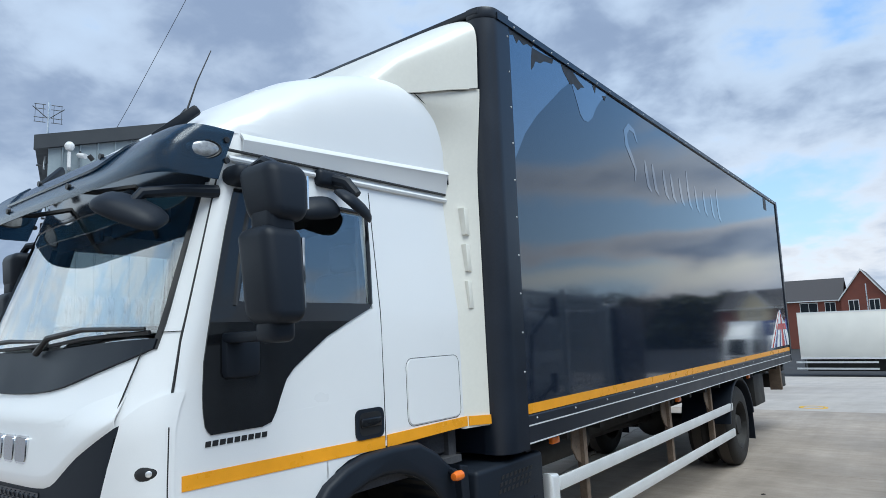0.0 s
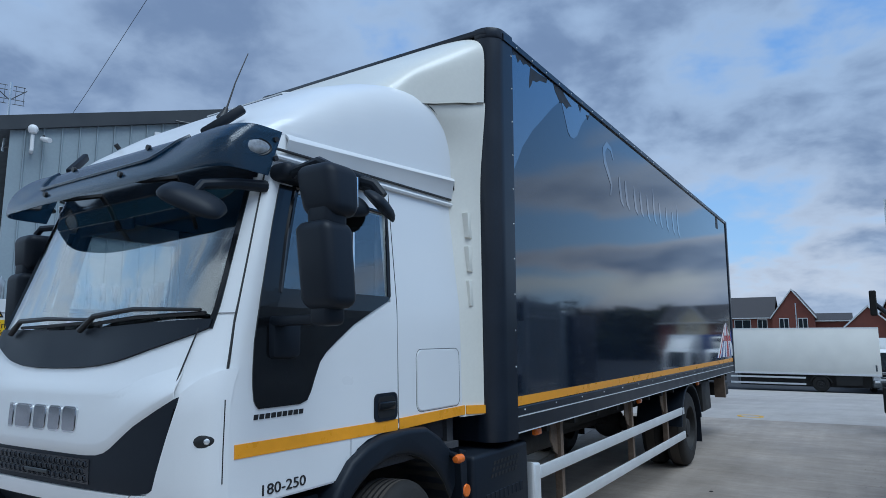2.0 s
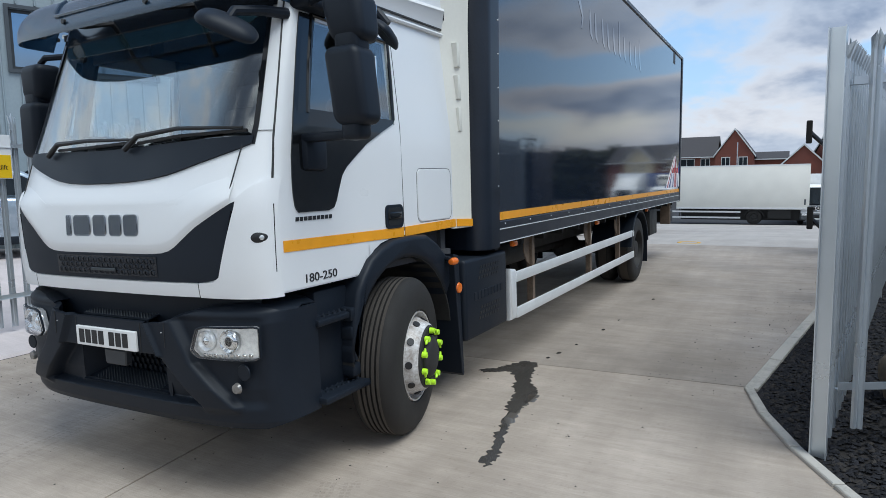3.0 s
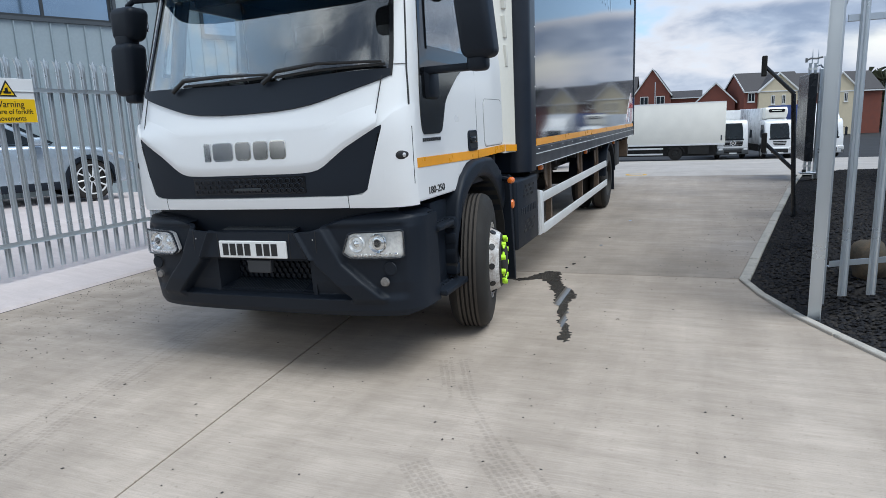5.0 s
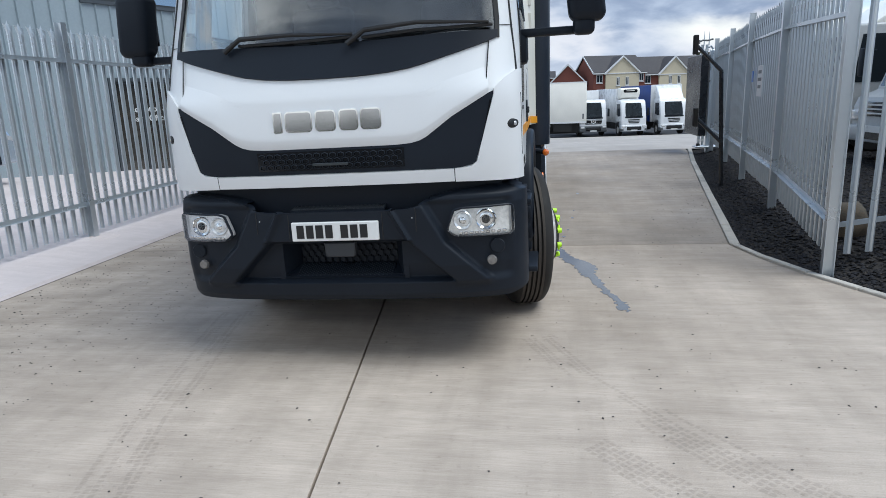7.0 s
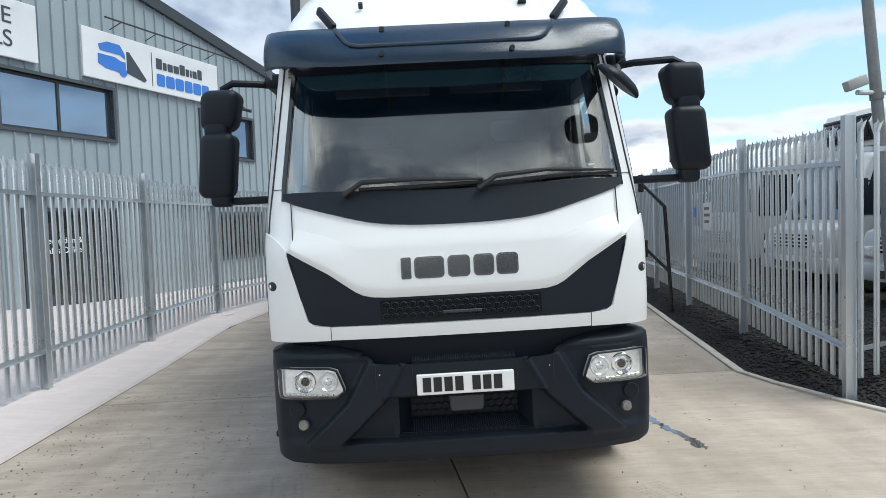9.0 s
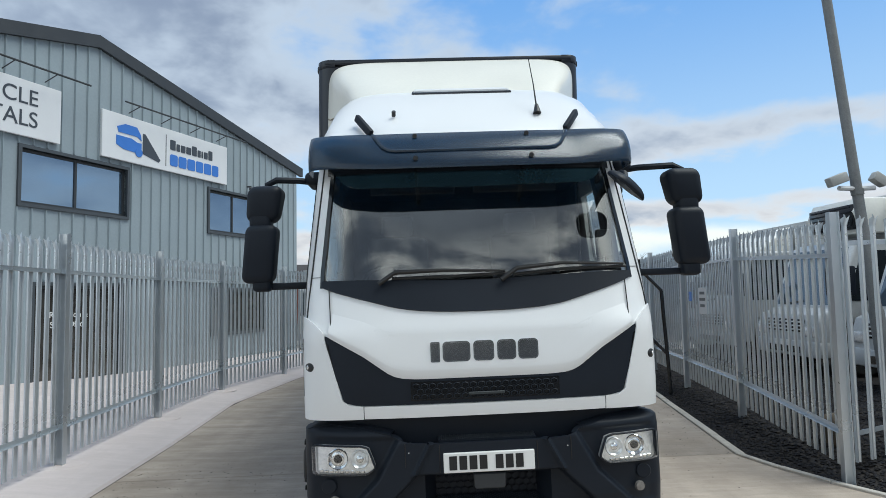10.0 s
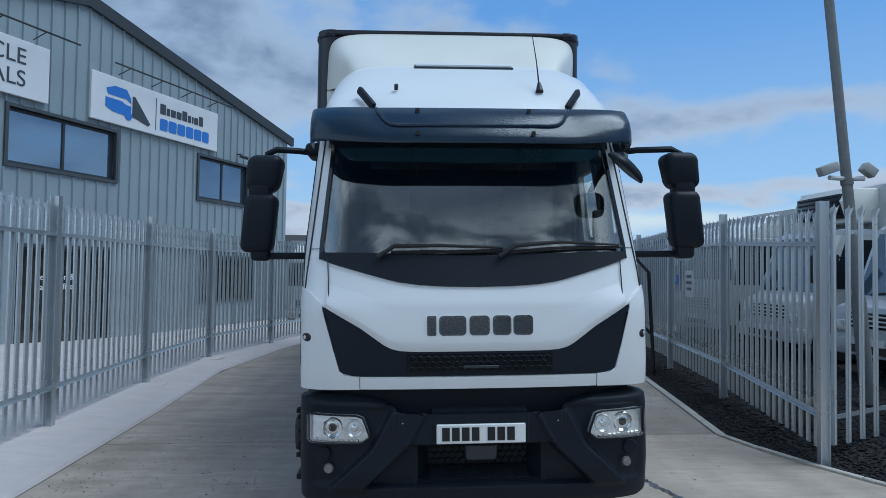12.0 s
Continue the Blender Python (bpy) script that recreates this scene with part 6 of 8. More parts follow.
for sgn in (1, -1):
    wheel("front_wheel", sgn, 1.335, 1.215 if sgn > 0 else 1.125, 0.30, False, truck, 12.0)
    wheel("rear_wheel", sgn, 8.33, 1.215, 0.27, True, truck)
    wheel("inner_wheel", sgn, 8.33, 0.90, 0.27, True, truck)
    # front arch
    def arc(r, a0, a1, n=16):
        return [(1.335 + r * math.cos(radians(a)), 0.56 + r * math.sin(radians(a))) for a in span(a0, a1, n)]
    oy = [(0.715, 0.62), (0.74, 0.85), (0.79, 1.02), (0.85, 1.10), (0.94, 1.19), (1.06, 1.25), (1.20, 1.285), (1.42, 1.295), (1.62, 1.285), (1.77, 1.21), (1.92, 1.09), (1.99, 0.97)]
    iy = arc(0.60, 25, 178, 14)
    bm = prism(B(), oy + iy, "x", CX + sgn * 1.118, CX + sgn * 0.78, 0.032, 4)
    part("wheel_arch", bm, PLASTIC, truck, "black plastic wheel arch")
    part("arch_liner", prism(B(), arc(0.615, 5, 178, 16) + arc(0.60, 178, 5, 16), "x", CX + sgn * 1.10, CX + sgn * 0.5), CHASSIS, truck)
    mf = part("mudflap", prism(B(), [(1.90, 1.12), (1.98, 1.10), (2.02, 0.20), (2.005, 0.18), (1.985, 0.20), (1.93, 0.75)], "x", sgn * 0.74, sgn * 1.21, 0.004, 1), PLASTIC, truck, "black rubber mudflap")
    c = Vector((CX + sgn * 1.20, 1.83, 1.075))
    lm = part("marker_lamp", lathe(B(), [(0.0, -0.048), (0.02, -0.042), (0.028, -0.01), (0.026, 0.03), (0.0, 0.044)], c, "y", 14), AMBER, truck, "amber marker lamp on the wheel arch")
    part("lamp_stalk", tube(B(), [c, c + Vector((-sgn * 0.05, 0.03, 0.01)), c + Vector((-sgn * 0.14, 0.05, 0.02))], 0.022, 8), PLASTIC, lm)
    # step well behind the bumper corner
    sw_ = part("step_well", bx(B(), CX + sgn * 0.90 - 0.12, CX + sgn * 0.90 + 0.12, 0.50, 0.80, 0.46, 1.06, 0.02), PLASTIC, truck, "black moulded cab steps")
    for z, o in ((0.47, 0.17), (0.90, 0.14)):
        st = part("step", bx(B(), CX + sgn * 0.97 - o, CX + sgn * 0.97 + o, 0.42, 0.84 if z < 0.6 else 0.70, z - 0.02, z + 0.02, 0.012), PLASTIC, sw_)
        bm = B()
        for i in range(5):
            for j in range(7):
                cyl(bm, (CX + sgn * 0.97 + (-0.09 + 0.045 * i) * 1.0, 0.52 + 0.048 * j, z + 0.018), (CX + sgn * 0.97 + (-0.09 + 0.045 * i) * 1.0, 0.52 + 0.048 * j, z + 0.028), 0.013, 0.009, 8)
        tagged(part("tread_stud", bm, PLASTIC, st), kind="stuff")
    for k in range(4):
        part("splash_fin", bx(B(), CX + sgn * 1.0 - 0.11, CX + sgn * 1.0 + 0.1, 0.72, 0.80, 0.52 + 0.11 * k, 0.60 + 0.11 * k, 0.015), PLASTIC, sw_)
    # box behind the wheel, with slots
    bb = part("side_box", bx(B(), sgn * 0.72 if sgn > 0 else -1.235, 1.235 if sgn > 0 else -0.72, 2.03, 2.83, 0.43, 1.055, 0.03, 3), PLASTIC, truck, "black perforated exhaust box")
    for z0 in (0.88, 0.56):
        for i in range(8):
            for j in range(3):
                y, z = 2.25 + 0.05 * i + 0.02 * j, z0 + 0.04 * j
                part("slot", prism(B(), [(y, z), (y + 0.03, z + 0.004), (y + 0.038, z + 0.026), (y + 0.008, z + 0.022)], "x", sgn * 1.228, sgn * 1.2375), INK, bb, smooth=0)
    for i in range(9):
        part("stamp_bar", bx(B(), min(sgn * 1.23, sgn * 1.239), max(sgn * 1.23, sgn * 1.239), 2.18 + 0.062 * i, 2.225 + 0.062 * i, 0.725, 0.79, 0.003, 1), PLASTIC, bb)
    part("side_reflector", lathe(B(), [(0.0, sgn * 0.012), (0.036, sgn * 0.01), (0.04, 0.0), (0.0, -0.002)], (sgn * 1.212, 1.965, 0.86), "x", 18), AMBER, mf, "round amber reflector")
    # chassis rail, cross tank
    part("chassis_rail", bx(B(), min(sgn * 0.36, sgn * 0.46), max(sgn * 0.36, sgn * 0.46), 0.6, 11.9, 0.78, 1.06), CHASSIS, truck)
    # side guard
    sg_ = part("side_guard", prism(B(), [(2.91, 0.42), (2.91, 0.88), (3.04, 0.86), (3.04, 0.42)], "x", sgn * 1.15, sgn * 1.245, 0.03, 3), ALU, truck, "aluminium side underrun guard")
    for z in (0.742, 0.418):
        part("guard_rail", bx(B(), min(sgn * 1.215, sgn * 1.243), max(sgn * 1.215, sgn * 1.243), 3.04, 7.87, z, z + 0.095, 0.008, 2), ALU, sg_)
    for y in (3.55, 5.55, 7.05):
        br = part("guard_bracket", bx(B(), min(sgn * 1.15, sgn * 1.21), max(sgn * 1.15, sgn * 1.21), y - 0.03, y + 0.03, 0.42, 1.16), RUSTY, sg_)
        part("gusset", prism(B(), [(y - 0.03, 1.14), (y - 0.16, 1.12), (y - 0.17, 0.98), (y - 0.10, 0.88), (y - 0.03, 0.84)], "x", sgn * 1.17, sgn * 1.18), RUSTY, br)
    for y in (2.98, 5.75, 8.9):
        part("side_marker", bx(B(), min(sgn * 1.2, sgn * 1.24), max(sgn * 1.2, sgn * 1.24), y, y + 0.11, 1.065, 1.115, 0.012), AMBER, truck, "small amber side marker lamp")
    # rear arch, flap, hangers
    outer = [(8.33 + 0.66 * math.cos(radians(a)), 0.50 + 0.63 * math.sin(radians(a))) for a in span(8, 172, 18)]
    inner = [(8.33 + 0.62 * math.cos(radians(a)), 0.50 + 0.59 * math.sin(radians(a))) for a in span(172, 8, 18)]
    ra = part("rear_arch", prism(B(), outer + inner, "x", sgn * 0.62, sgn * 1.245, 0.008, 1), PLASTIC, truck)
    part("mudflap", bx(B(), min(sgn * 0.65, sgn * 1.22), max(sgn * 0.65, sgn * 1.22), 8.985, 9.0, 0.22, 0.85), PLASTIC, ra)
    part("rear_locker", bx(B(), min(sgn * 0.75, sgn * 1.2), max(sgn * 0.75, sgn * 1.2), 9.35, 10.0, 0.62, 1.08, 0.02), CHASSIS, truck)

# axles, gearbox, tanks under the body
bm = B()
cyl(bm, (-0.95, 1.335, 0.50), (0.95, 1.335, 0.50), 0.07)
part("front_axle", bm, CHASSIS, truck)
bm = B()
cyl(bm, (-0.95, 8.33, 0.52), (0.95, 8.33, 0.52), 0.11)
bmesh.ops.create_uvsphere(bm, u_segments=16, v_segments=10, radius=0.24, matrix=Matrix.Translation((0, 8.33, 0.54)))
part("rear_axle", bm, CHASSIS, truck)
part("engine", bx(B(), -0.33, 0.42, 0.55, 2.3, 0.55, 1.1, 0.05), CHASSIS, truck)
part("air_tank", cyl(B(), (0.75, 3.2, 0.92), (0.75, 4.3, 0.92), 0.15, seg=20), CHASSIS, truck)
part("fuel_tank", bx(B(), -1.1, -0.55, 3.2, 4.5, 0.5, 1.05, 0.08, 3), CHASSIS, truck)
part("propshaft", cyl(B(), (0.0, 2.3, 0.7), (0.0, 8.1, 0.6), 0.06), CHASSIS, truck)
for y in span(2.7, 11.7, 15):
    part("cross_bearer", bx(B(), -1.2, 1.2, y - 0.03, y + 0.03, 1.06, 1.15), CHASSIS, truck)

# ---- deflector and side fairings in cream gelcoat
def seam_z(y):
    return lin(y, (1.80, 3.385), (2.0, 3.44), (2.29, 3.50))


rowsf = []
for y, zt, w in ((1.40, 3.36, 0.80), (1.58, 3.53, 0.88), (1.75, 3.67, 0.95), (1.89, 3.78, 1.02), (2.06, 3.90, 1.095), (2.18, 3.985, 1.142), (2.26, 4.035, 1.168), (2.29, 4.05, 1.178)):
    zb = seam_z(y) - (0.25 if y < 1.74 else 0.0)
    pts = []
    for a in span(-90, 90, 48):
        s, c = math.sin(radians(a)), max(math.cos(radians(a)), 0)
        q = 0.24
        pts.append((0.03 + w * math.copysign(abs(s) ** q, s), y, zb + (zt - zb) * c ** q))
    rowsf.append(pts)
defl = part("roof_deflector", skin(B(), rowsf, -0.012), CREAM, truck, "cream moulded roof air deflector", 50)
for sgn in (-1, 1):
    rows_s = []
    for z in (1.29, 1.6, 1.9, 2.2, 2.5, 2.8, 2.95, 3.05, 3.15, 3.25, 3.33, 3.40, 3.46, 3.52):
        k = max(0.0, (z - 2.84) / 0.72)
        f0 = 2.09 if z < 2.84 else dome_rear(min(1.0, k)) - 0.05
        w0 = half(z) - 0.004 if z < 2.84 else dome_half(k) - 0.012
        w1 = lin(z, (1.33, 1.135), (3.0, 1.15), (3.45, 1.178))
        row = []
        for g in (0.0, 0.1, 0.22, 0.4, 0.6, 0.8, 0.94, 1.0):
            y = f0 + (2.31 - f0) * g
            row.append(((CX + sgn * w0) * (1 - g) + (0.03 + sgn * w1) * g, y, min(z, seam_z(y) + 0.004)))
        rows_s.append(row)
    fa = part("side_fairing", skin(B(), rows_s, sgn * -0.012), CREAM, truck, "cream side fairing between cab and body", 50)
    for z in (2.03, 2.27, 2.51):
        bm = prism(B(), [(2.19, z), (2.235, z - 0.005), (2.225, z + 0.175), (2.18, z + 0.175)], "x", sgn * 1.06, 0.03 + sgn * 1.118, 0.008)
        part("moulded_rib", bm, CREAM, fa)
    bm = prism(B(), [(2.14, 1.305), (2.31, 1.297), (2.31, 1.353), (2.14, 1.362)], "x", 0, 1)
    for v in bm.verts:
        v.co.x = lin(v.co.y, (2.14, CX + sgn * 1.075), (2.31, 0.03 + sgn * 1.14)) + sgn * (0.006 if v.co.x > 0.5 else -0.01)
    part("reflective_tape", bm, ORANGETAPE, fa, "orange reflective tape", 0)
    tb = B()
    tube(tb, [(0.03 + sgn * x, y, z) for x, y, z in ((0.955, 1.80, 3.389), (1.026, 1.93, 3.424), (1.112, 2.12, 3.468), (1.182, 2.295, 3.504))], 0.003, 6)
    edge = [Vector(q) for q in rowsd[-1]]
    edge = edge[19:] if sgn > 0 else edge[:18]
    tube(tb, [q + Vector((sgn * 0.004, 0.004, 0.003)) for q in edge], 0.006, 6)
    part("fairing_seam", tb, INK, fa)

# ---- box body
body = part("box_body", bx(B(), -1.20, 1.20, 2.36, 12.05, 1.16, 4.03), NAVY, truck, "long dark navy box body")
for sgn in (-1, 1):
    pn = part("side_panel", bx(B(), min(sgn * 1.2, sgn * 1.268), max(sgn * 1.2, sgn * 1.268), 2.56, 12.08, 1.318, 4.03), NAVY, body, "glossy navy side panel with worn vinyl")
    # front corner post, a quarter round
    pts = [(1.10, 2.315)] + [(1.145 + 0.13 * math.sin(radians(a)), 2.445 - 0.13 * math.cos(radians(a))) for a in span(0, 90, 8)] + [(1.278, 2.585), (1.2, 2.585)]
    part("corner_post", prism(B(), [(sgn * x, y) for x, y in pts], "z", 1.10, 4.02), BOXTRIM, body, "black corner post")
    part("corner_cap", prism(B(), [(sgn * x * 1.002, y - 0.003) for x, y in pts], "z", 4.02, 4.138, 0.004, 2), BOXTRIM, body)
    part("top_rail", prism(B(), [(sgn * 1.10, 4.02), (sgn * 1.286, 4.02), (sgn * 1.286, 4.105), (sgn * 1.255, 4.138), (sgn * 1.10, 4.14)], "y", 2.43, 12.12), BOXTRIM, body, "black top rail")
    part("bottom_rail", bx(B(), min(sgn * 1.18, sgn * 1.276), max(sgn * 1.18, sgn * 1.276), 2.585, 12.1, 1.13, 1.315, 0.006, 1), BOXTRIM, body)
    for z in (1.132, 1.245):
        part("rail_edge", bx(B(), min(sgn * 1.27, sgn * 1.281), max(sgn * 1.27, sgn * 1.281), 2.585, 12.1, z, z + 0.008), ALU, body)
    part("reflective_tape", bx(B(), min(sgn * 1.266, sgn * 1.2705), max(sgn * 1.266, sgn * 1.2705), 2.60, 12.08, 1.322, 1.388), ORANGETAPE, pn, "orange reflective tape", 0)
    part("rear_frame", bx(B(), min(sgn * 1.16, sgn * 1.284), max(sgn * 1.16, sgn * 1.284), 12.04, 12.16, 1.12, 4.12, 0.01, 1), BOXTRIM, body)
part("header_rail", bx(B(), -1.2, 1.2, 2.311, 2.42, 4.065, 4.14, 0.02), BOXTRIM, body)
part("front_bulkhead", bx(B(), -1.15, 1.15, 2.33, 2.355, 1.10, 4.045), BOXTRIM, body)
part("body_roof", bx(B(), -1.2, 1.2, 2.36, 12.1, 4.03, 4.11), BODYWHITE, body)
part("rear_door", bx(B(), -1.16, 1.16, 12.05, 12.11, 1.2, 4.025), NAVY, body)
part("tail_lift", bx(B(), -1.1, 1.1, 12.1, 12.3, 0.95, 1.12, 0.02), CHASSIS, body)
for sgn in (-1, 1):
    part("tail_lamp", bx(B(), min(sgn * 0.85, sgn * 1.2), max(sgn * 0.85, sgn * 1.2), 11.4, 11.75, 0.72, 0.95, 0.02), CHASSIS, truck)
    part("light_bar", bx(B(), min(sgn * 1.05, sgn * 1.23), max(sgn * 1.05, sgn * 1.23), 11.2, 11.3, 0.7, 1.12), RUSTY, truck)

SIDE = 1.268
panel = [o for o in body.children if o.name.startswith("side_panel")][-1]


def decal(name, pts, material, label="", lift=0.0025):
    return part(name, prism(B(), pts, "x", SIDE - 0.002, SIDE + lift), material, panel, label, 0)


# lighter vinyl with torn edge, bare patches, worn lettering ghosts, small vent, flag
decal("vinyl_patch", [(2.60, 3.06), (2.76, 3.28), (2.95, 3.46), (3.15, 3.61), (3.36, 3.77), (3.575, 3.91), (3.63, 3.82), (3.68, 3.735), (3.72, 3.66), (3.78, 3.625), (3.86, 3.63), (3.96, 3.69), (4.05, 3.80), (4.14, 3.88), (4.33, 4.015), (2.60, 4.015)], VINYL, "bluish leftover vinyl")
for pts in ([(2.60, 4.015), (2.61, 3.97), (2.66, 3.99), (2.70, 3.94), (2.74, 3.985), (2.80, 3.96), (2.86, 3.99), (2.93, 3.985), (2.95, 4.015)],
            [(2.93, 3.985), (2.91, 3.90), (2.90, 3.80), (2.94, 3.84), (2.97, 3.89), (3.05, 3.90), (3.11, 3.935), (3.25, 3.96), (3.27, 4.005), (3.10, 3.99)],
            [(3.40, 4.01), (3.44, 3.95), (3.55, 3.88), (3.62, 3.90), (3.70, 3.87), (3.76, 3.91), (3.83, 3.93), (3.74, 3.955), (3.60, 4.012)],
            [(4.20, 3.96), (4.26, 3.93), (4.30, 3.98)], [(4.0, 4.0), (4.05, 3.94), (4.08, 4.01)]):
    decal("bare_patch", pts, PEEL, "dark bare patch where vinyl peeled", 0.004)


def stroke(pts, w):
    """A brushed curve with swelling width, as a flat outline."""
    up, dn = [], []
    n = len(pts)
    for i, (y, z) in enumerate(pts):
        a, b = pts[max(i - 1, 0)], pts[min(i + 1, n - 1)]
        d = math.hypot(b[0] - a[0], b[1] - a[1]) or 1
        ny, nz = -(b[1] - a[1]) / d, (b[0] - a[0]) / d
        ww = w * (0.35 + 0.65 * math.sin(math.pi * i / (n - 1)))
        up.append((y + ny * ww, z + nz * ww))
        dn.append((y - ny * ww, z - nz * ww))
    return up + dn[::-1]


decal("ghost_stroke", stroke([(5.02, 3.70), (4.95, 3.80), (4.82, 3.82), (4.72, 3.74), (4.73, 3.62), (4.85, 3.50), (4.93, 3.40), (4.88, 3.28)], 0.04), GHOST, "faint ghost of removed vinyl")
for y in (5.2, 5.42, 5.75, 6.0, 6.3, 6.6, 6.9, 7.25, 7.6, 7.9):
    h = 0.36 if y not in (6.6, 7.9) else 0.5
    decal("ghost_stroke", stroke([(y, 3.55 + (h - 0.36)), (y + 0.02, 3.45), (y + 0.06, 3.3), (y + 0.14, 3.24)], 0.04), GHOST)
decal("vent", [(11.0, 3.80), (11.22, 3.80), (11.22, 4.0), (11.0, 4.0)], PEEL, "small dark vent")
for pts, m_ in (([(10.35, 1.43), (12.05, 1.43), (12.05, 2.2), (11.75, 1.75), (11.55, 2.35), (11.35, 2.3), (11.15, 1.85), (10.75, 1.6)], BLUE),
                ([(10.45, 1.43), (10.75, 1.43), (11.45, 2.32), (11.35, 2.3)], PLATEWHITE), ([(10.95, 1.43), (11.15, 1.43), (11.5, 2.34), (11.42, 2.33)], PLATEWHITE),
                ([(11.3, 1.43), (11.75, 1.43), (11.62, 2.1), (11.5, 2.3)], PLATEWHITE), ([(11.9, 1.43), (12.05, 1.43), (12.05, 1.7), (11.6, 2.2)], PLATEWHITE)):
    decal("flag_piece", [(y, 1.43 + (z - 1.43) * 0.68) for y, z in pts], m_, "part of a worn flag decal", 0.003 if m_ is BLUE else 0.0045)
for pts in ([(10.55, 1.43), (10.65, 1.43), (11.4, 2.3), (11.37, 2.3)], [(11.4, 1.43), (11.65, 1.43), (11.55, 2.2), (11.48, 2.28)], [(11.15, 1.85), (11.9, 1.85), (11.85, 2.0), (11.2, 2.0)]):
    decal("flag_piece", [(y, 1.43 + (z - 1.43) * 0.68) for y, z in pts], RED, "part of a worn flag decal", 0.006)
riv = B()
bmesh.ops.create_uvsphere(riv, u_segments=8, v_segments=4, radius=0.007)
riv = mesh_of("rivet", riv)
riv.materials.append(ALU)


def rivet(p):
    ob = new("rivet", riv)
    ob.parent, ob.matrix_parent_inverse = panel, Matrix()
    ob.location = p


for i in range(33):
    rivet((1.285, 2.65 + 0.285 * i, 4.045))
for i in range(10):
    rivet((1.277, 2.565, 1.6 + 0.26 * i))
for i in range(16):
    rivet((1.277, 2.7 + 0.58 * i, 1.29))
# the body stands upright on the chassis, the roof fairing between it and the cab is drawn along
for o in [body] + list(body.children_recursive):
    if o.data is riv:
        o.location.x += 0.02 * (o.location.z - 0.85)
        o.location.z -= 0.04 * ease(o.location.z, 4.02, 4.10)
        continue
    for v in o.data.vertices:
        v.co.x += 0.02 * (v.co.z - 0.85)
        v.co.z -= 0.04 * max(0.0, min(1.0, (v.co.z - 4.02) / 0.08))
for o in [dome, defl] + list(dome.children_recursive) + [c for c in truck.children_recursive if c.name.split(".")[0] in ("side_fairing", "fairing_seam")]:
    for v in o.data.vertices:
        v.co.x += 0.05 * max(0.0, v.co.z - 2.85)
# the cab and body lean a little on their springs; the wheels stand upright
LEAN = Matrix.Translation((0.017, 0, 0)) @ Matrix.Translation(truck.location) @ Matrix.Rotation(-0.02, 4, "Y")
for o in truck.children:
    if o.name.split(".")[0] in ("front_wheel", "rear_wheel", "inner_wheel"):
        o.matrix_parent_inverse = LEAN.inverted()
truck.matrix_basis = LEAN
# ---------------------------------------------------------------- wet patch, cover, signs on the fences
def ragged(pts, n, amp):
    out = []
    k = len(pts)
    for i in range(k):
        a, b = Vector(pts[i]), Vector(pts[(i + 1) % k])
        for j in range(n):
            p = a.lerp(b, j / n)
            d = (b - a).normalized()
            out.append(tuple(p + Vector((-d.y, d.x)) * random.uniform(-amp, amp)))
    return out


wet = tagged(part("wet_patch", prism(B(), ragged([(0.98, 2.80), (1.10, 2.92), (1.16, 3.06), (1.24, 3.22), (1.38, 3.22), (1.42, 3.0), (1.46, 2.80), (1.55, 2.60), (1.67, 2.42), (1.70, 2.28), (1.66, 2.10), (1.70, 1.88), (1.74, 1.62), (1.80, 1.38), (1.86, 1.18), (1.84, 1.06), (1.78, 1.10), (1.76, 1.32), (1.68, 1.58), (1.62, 1.86), (1.55, 2.08), (1.50, 2.36), (1.42, 2.50), (1.36, 2.72), (1.24, 2.86), (1.14, 2.80), (1.06, 2.74)], 9, 0.020), "z", 0.0005, 0.0025), WET, None, "", 0), "dark wet trickle lying on the concrete", "puddle")
wet.location = (0, 0, 0)
for i, (x, y, r) in enumerate(((1.40, 3.42, 0.016), (1.44, 3.62, 0.022), (1.50, 4.0, 0.014), (1.58, 4.75, 0.022), (1.62, 5.3, 0.014), (1.74, 6.8, 0.022))):
    tagged(part("wet_spot", prism(B(), ragged([(x + r * math.cos(a), y + 2 * r * math.sin(a)) for a in (0, 1, 2, 3, 4, 5)], 2, r * 0.2), "z", 0.0005, 0.0022), WET, None, "", 0), "small wet drip mark on the concrete", "puddle", "drips")
cover = thing("manhole_cover", (1.07, 15.33, -0.05), "yellow-painted manhole cover in the concrete yard", "manhole cover")
part("lid", lathe(B(), [(0.0, 0.010), (0.20, 0.010), (0.205, 0.0), (0.0, 0.0)], (1.07, 15.33, fall(15.33) - 0.004), "z", 28), FARYARD, cover)
part("rim", lathe(B(), [(0.21, 0.0), (0.215, 0.012), (0.285, 0.012), (0.29, 0.0)], (1.07, 15.33, fall(15.33) - 0.004), "z", 28), YELLOWIRON, cover)

warn = thing("warning_sign", (-4.130, 1.45, 1.76), "white and yellow forklift warning sign on the palisade", "sign")
part("board", bx(B(), -4.128, -4.120, 1.14, 1.75, 1.765, 2.235, 0.003, 1), SIGNWHITE, warn, smooth=0)
part("yellow_band", bx(B(), -4.121, -4.117, 1.15, 1.74, 1.775, 2.02), SIGNYELLOW, warn, smooth=0)
part("triangle", prism(B(), [(1.345, 2.045), (1.545, 2.045), (1.445, 2.215)], "x", -4.121, -4.117), INK, warn, smooth=0)
part("triangle_field", prism(B(), [(1.372, 2.06), (1.518, 2.06), (1.445, 2.185)], "x", -4.118, -4.115), SIGNYELLOW, warn, smooth=0)
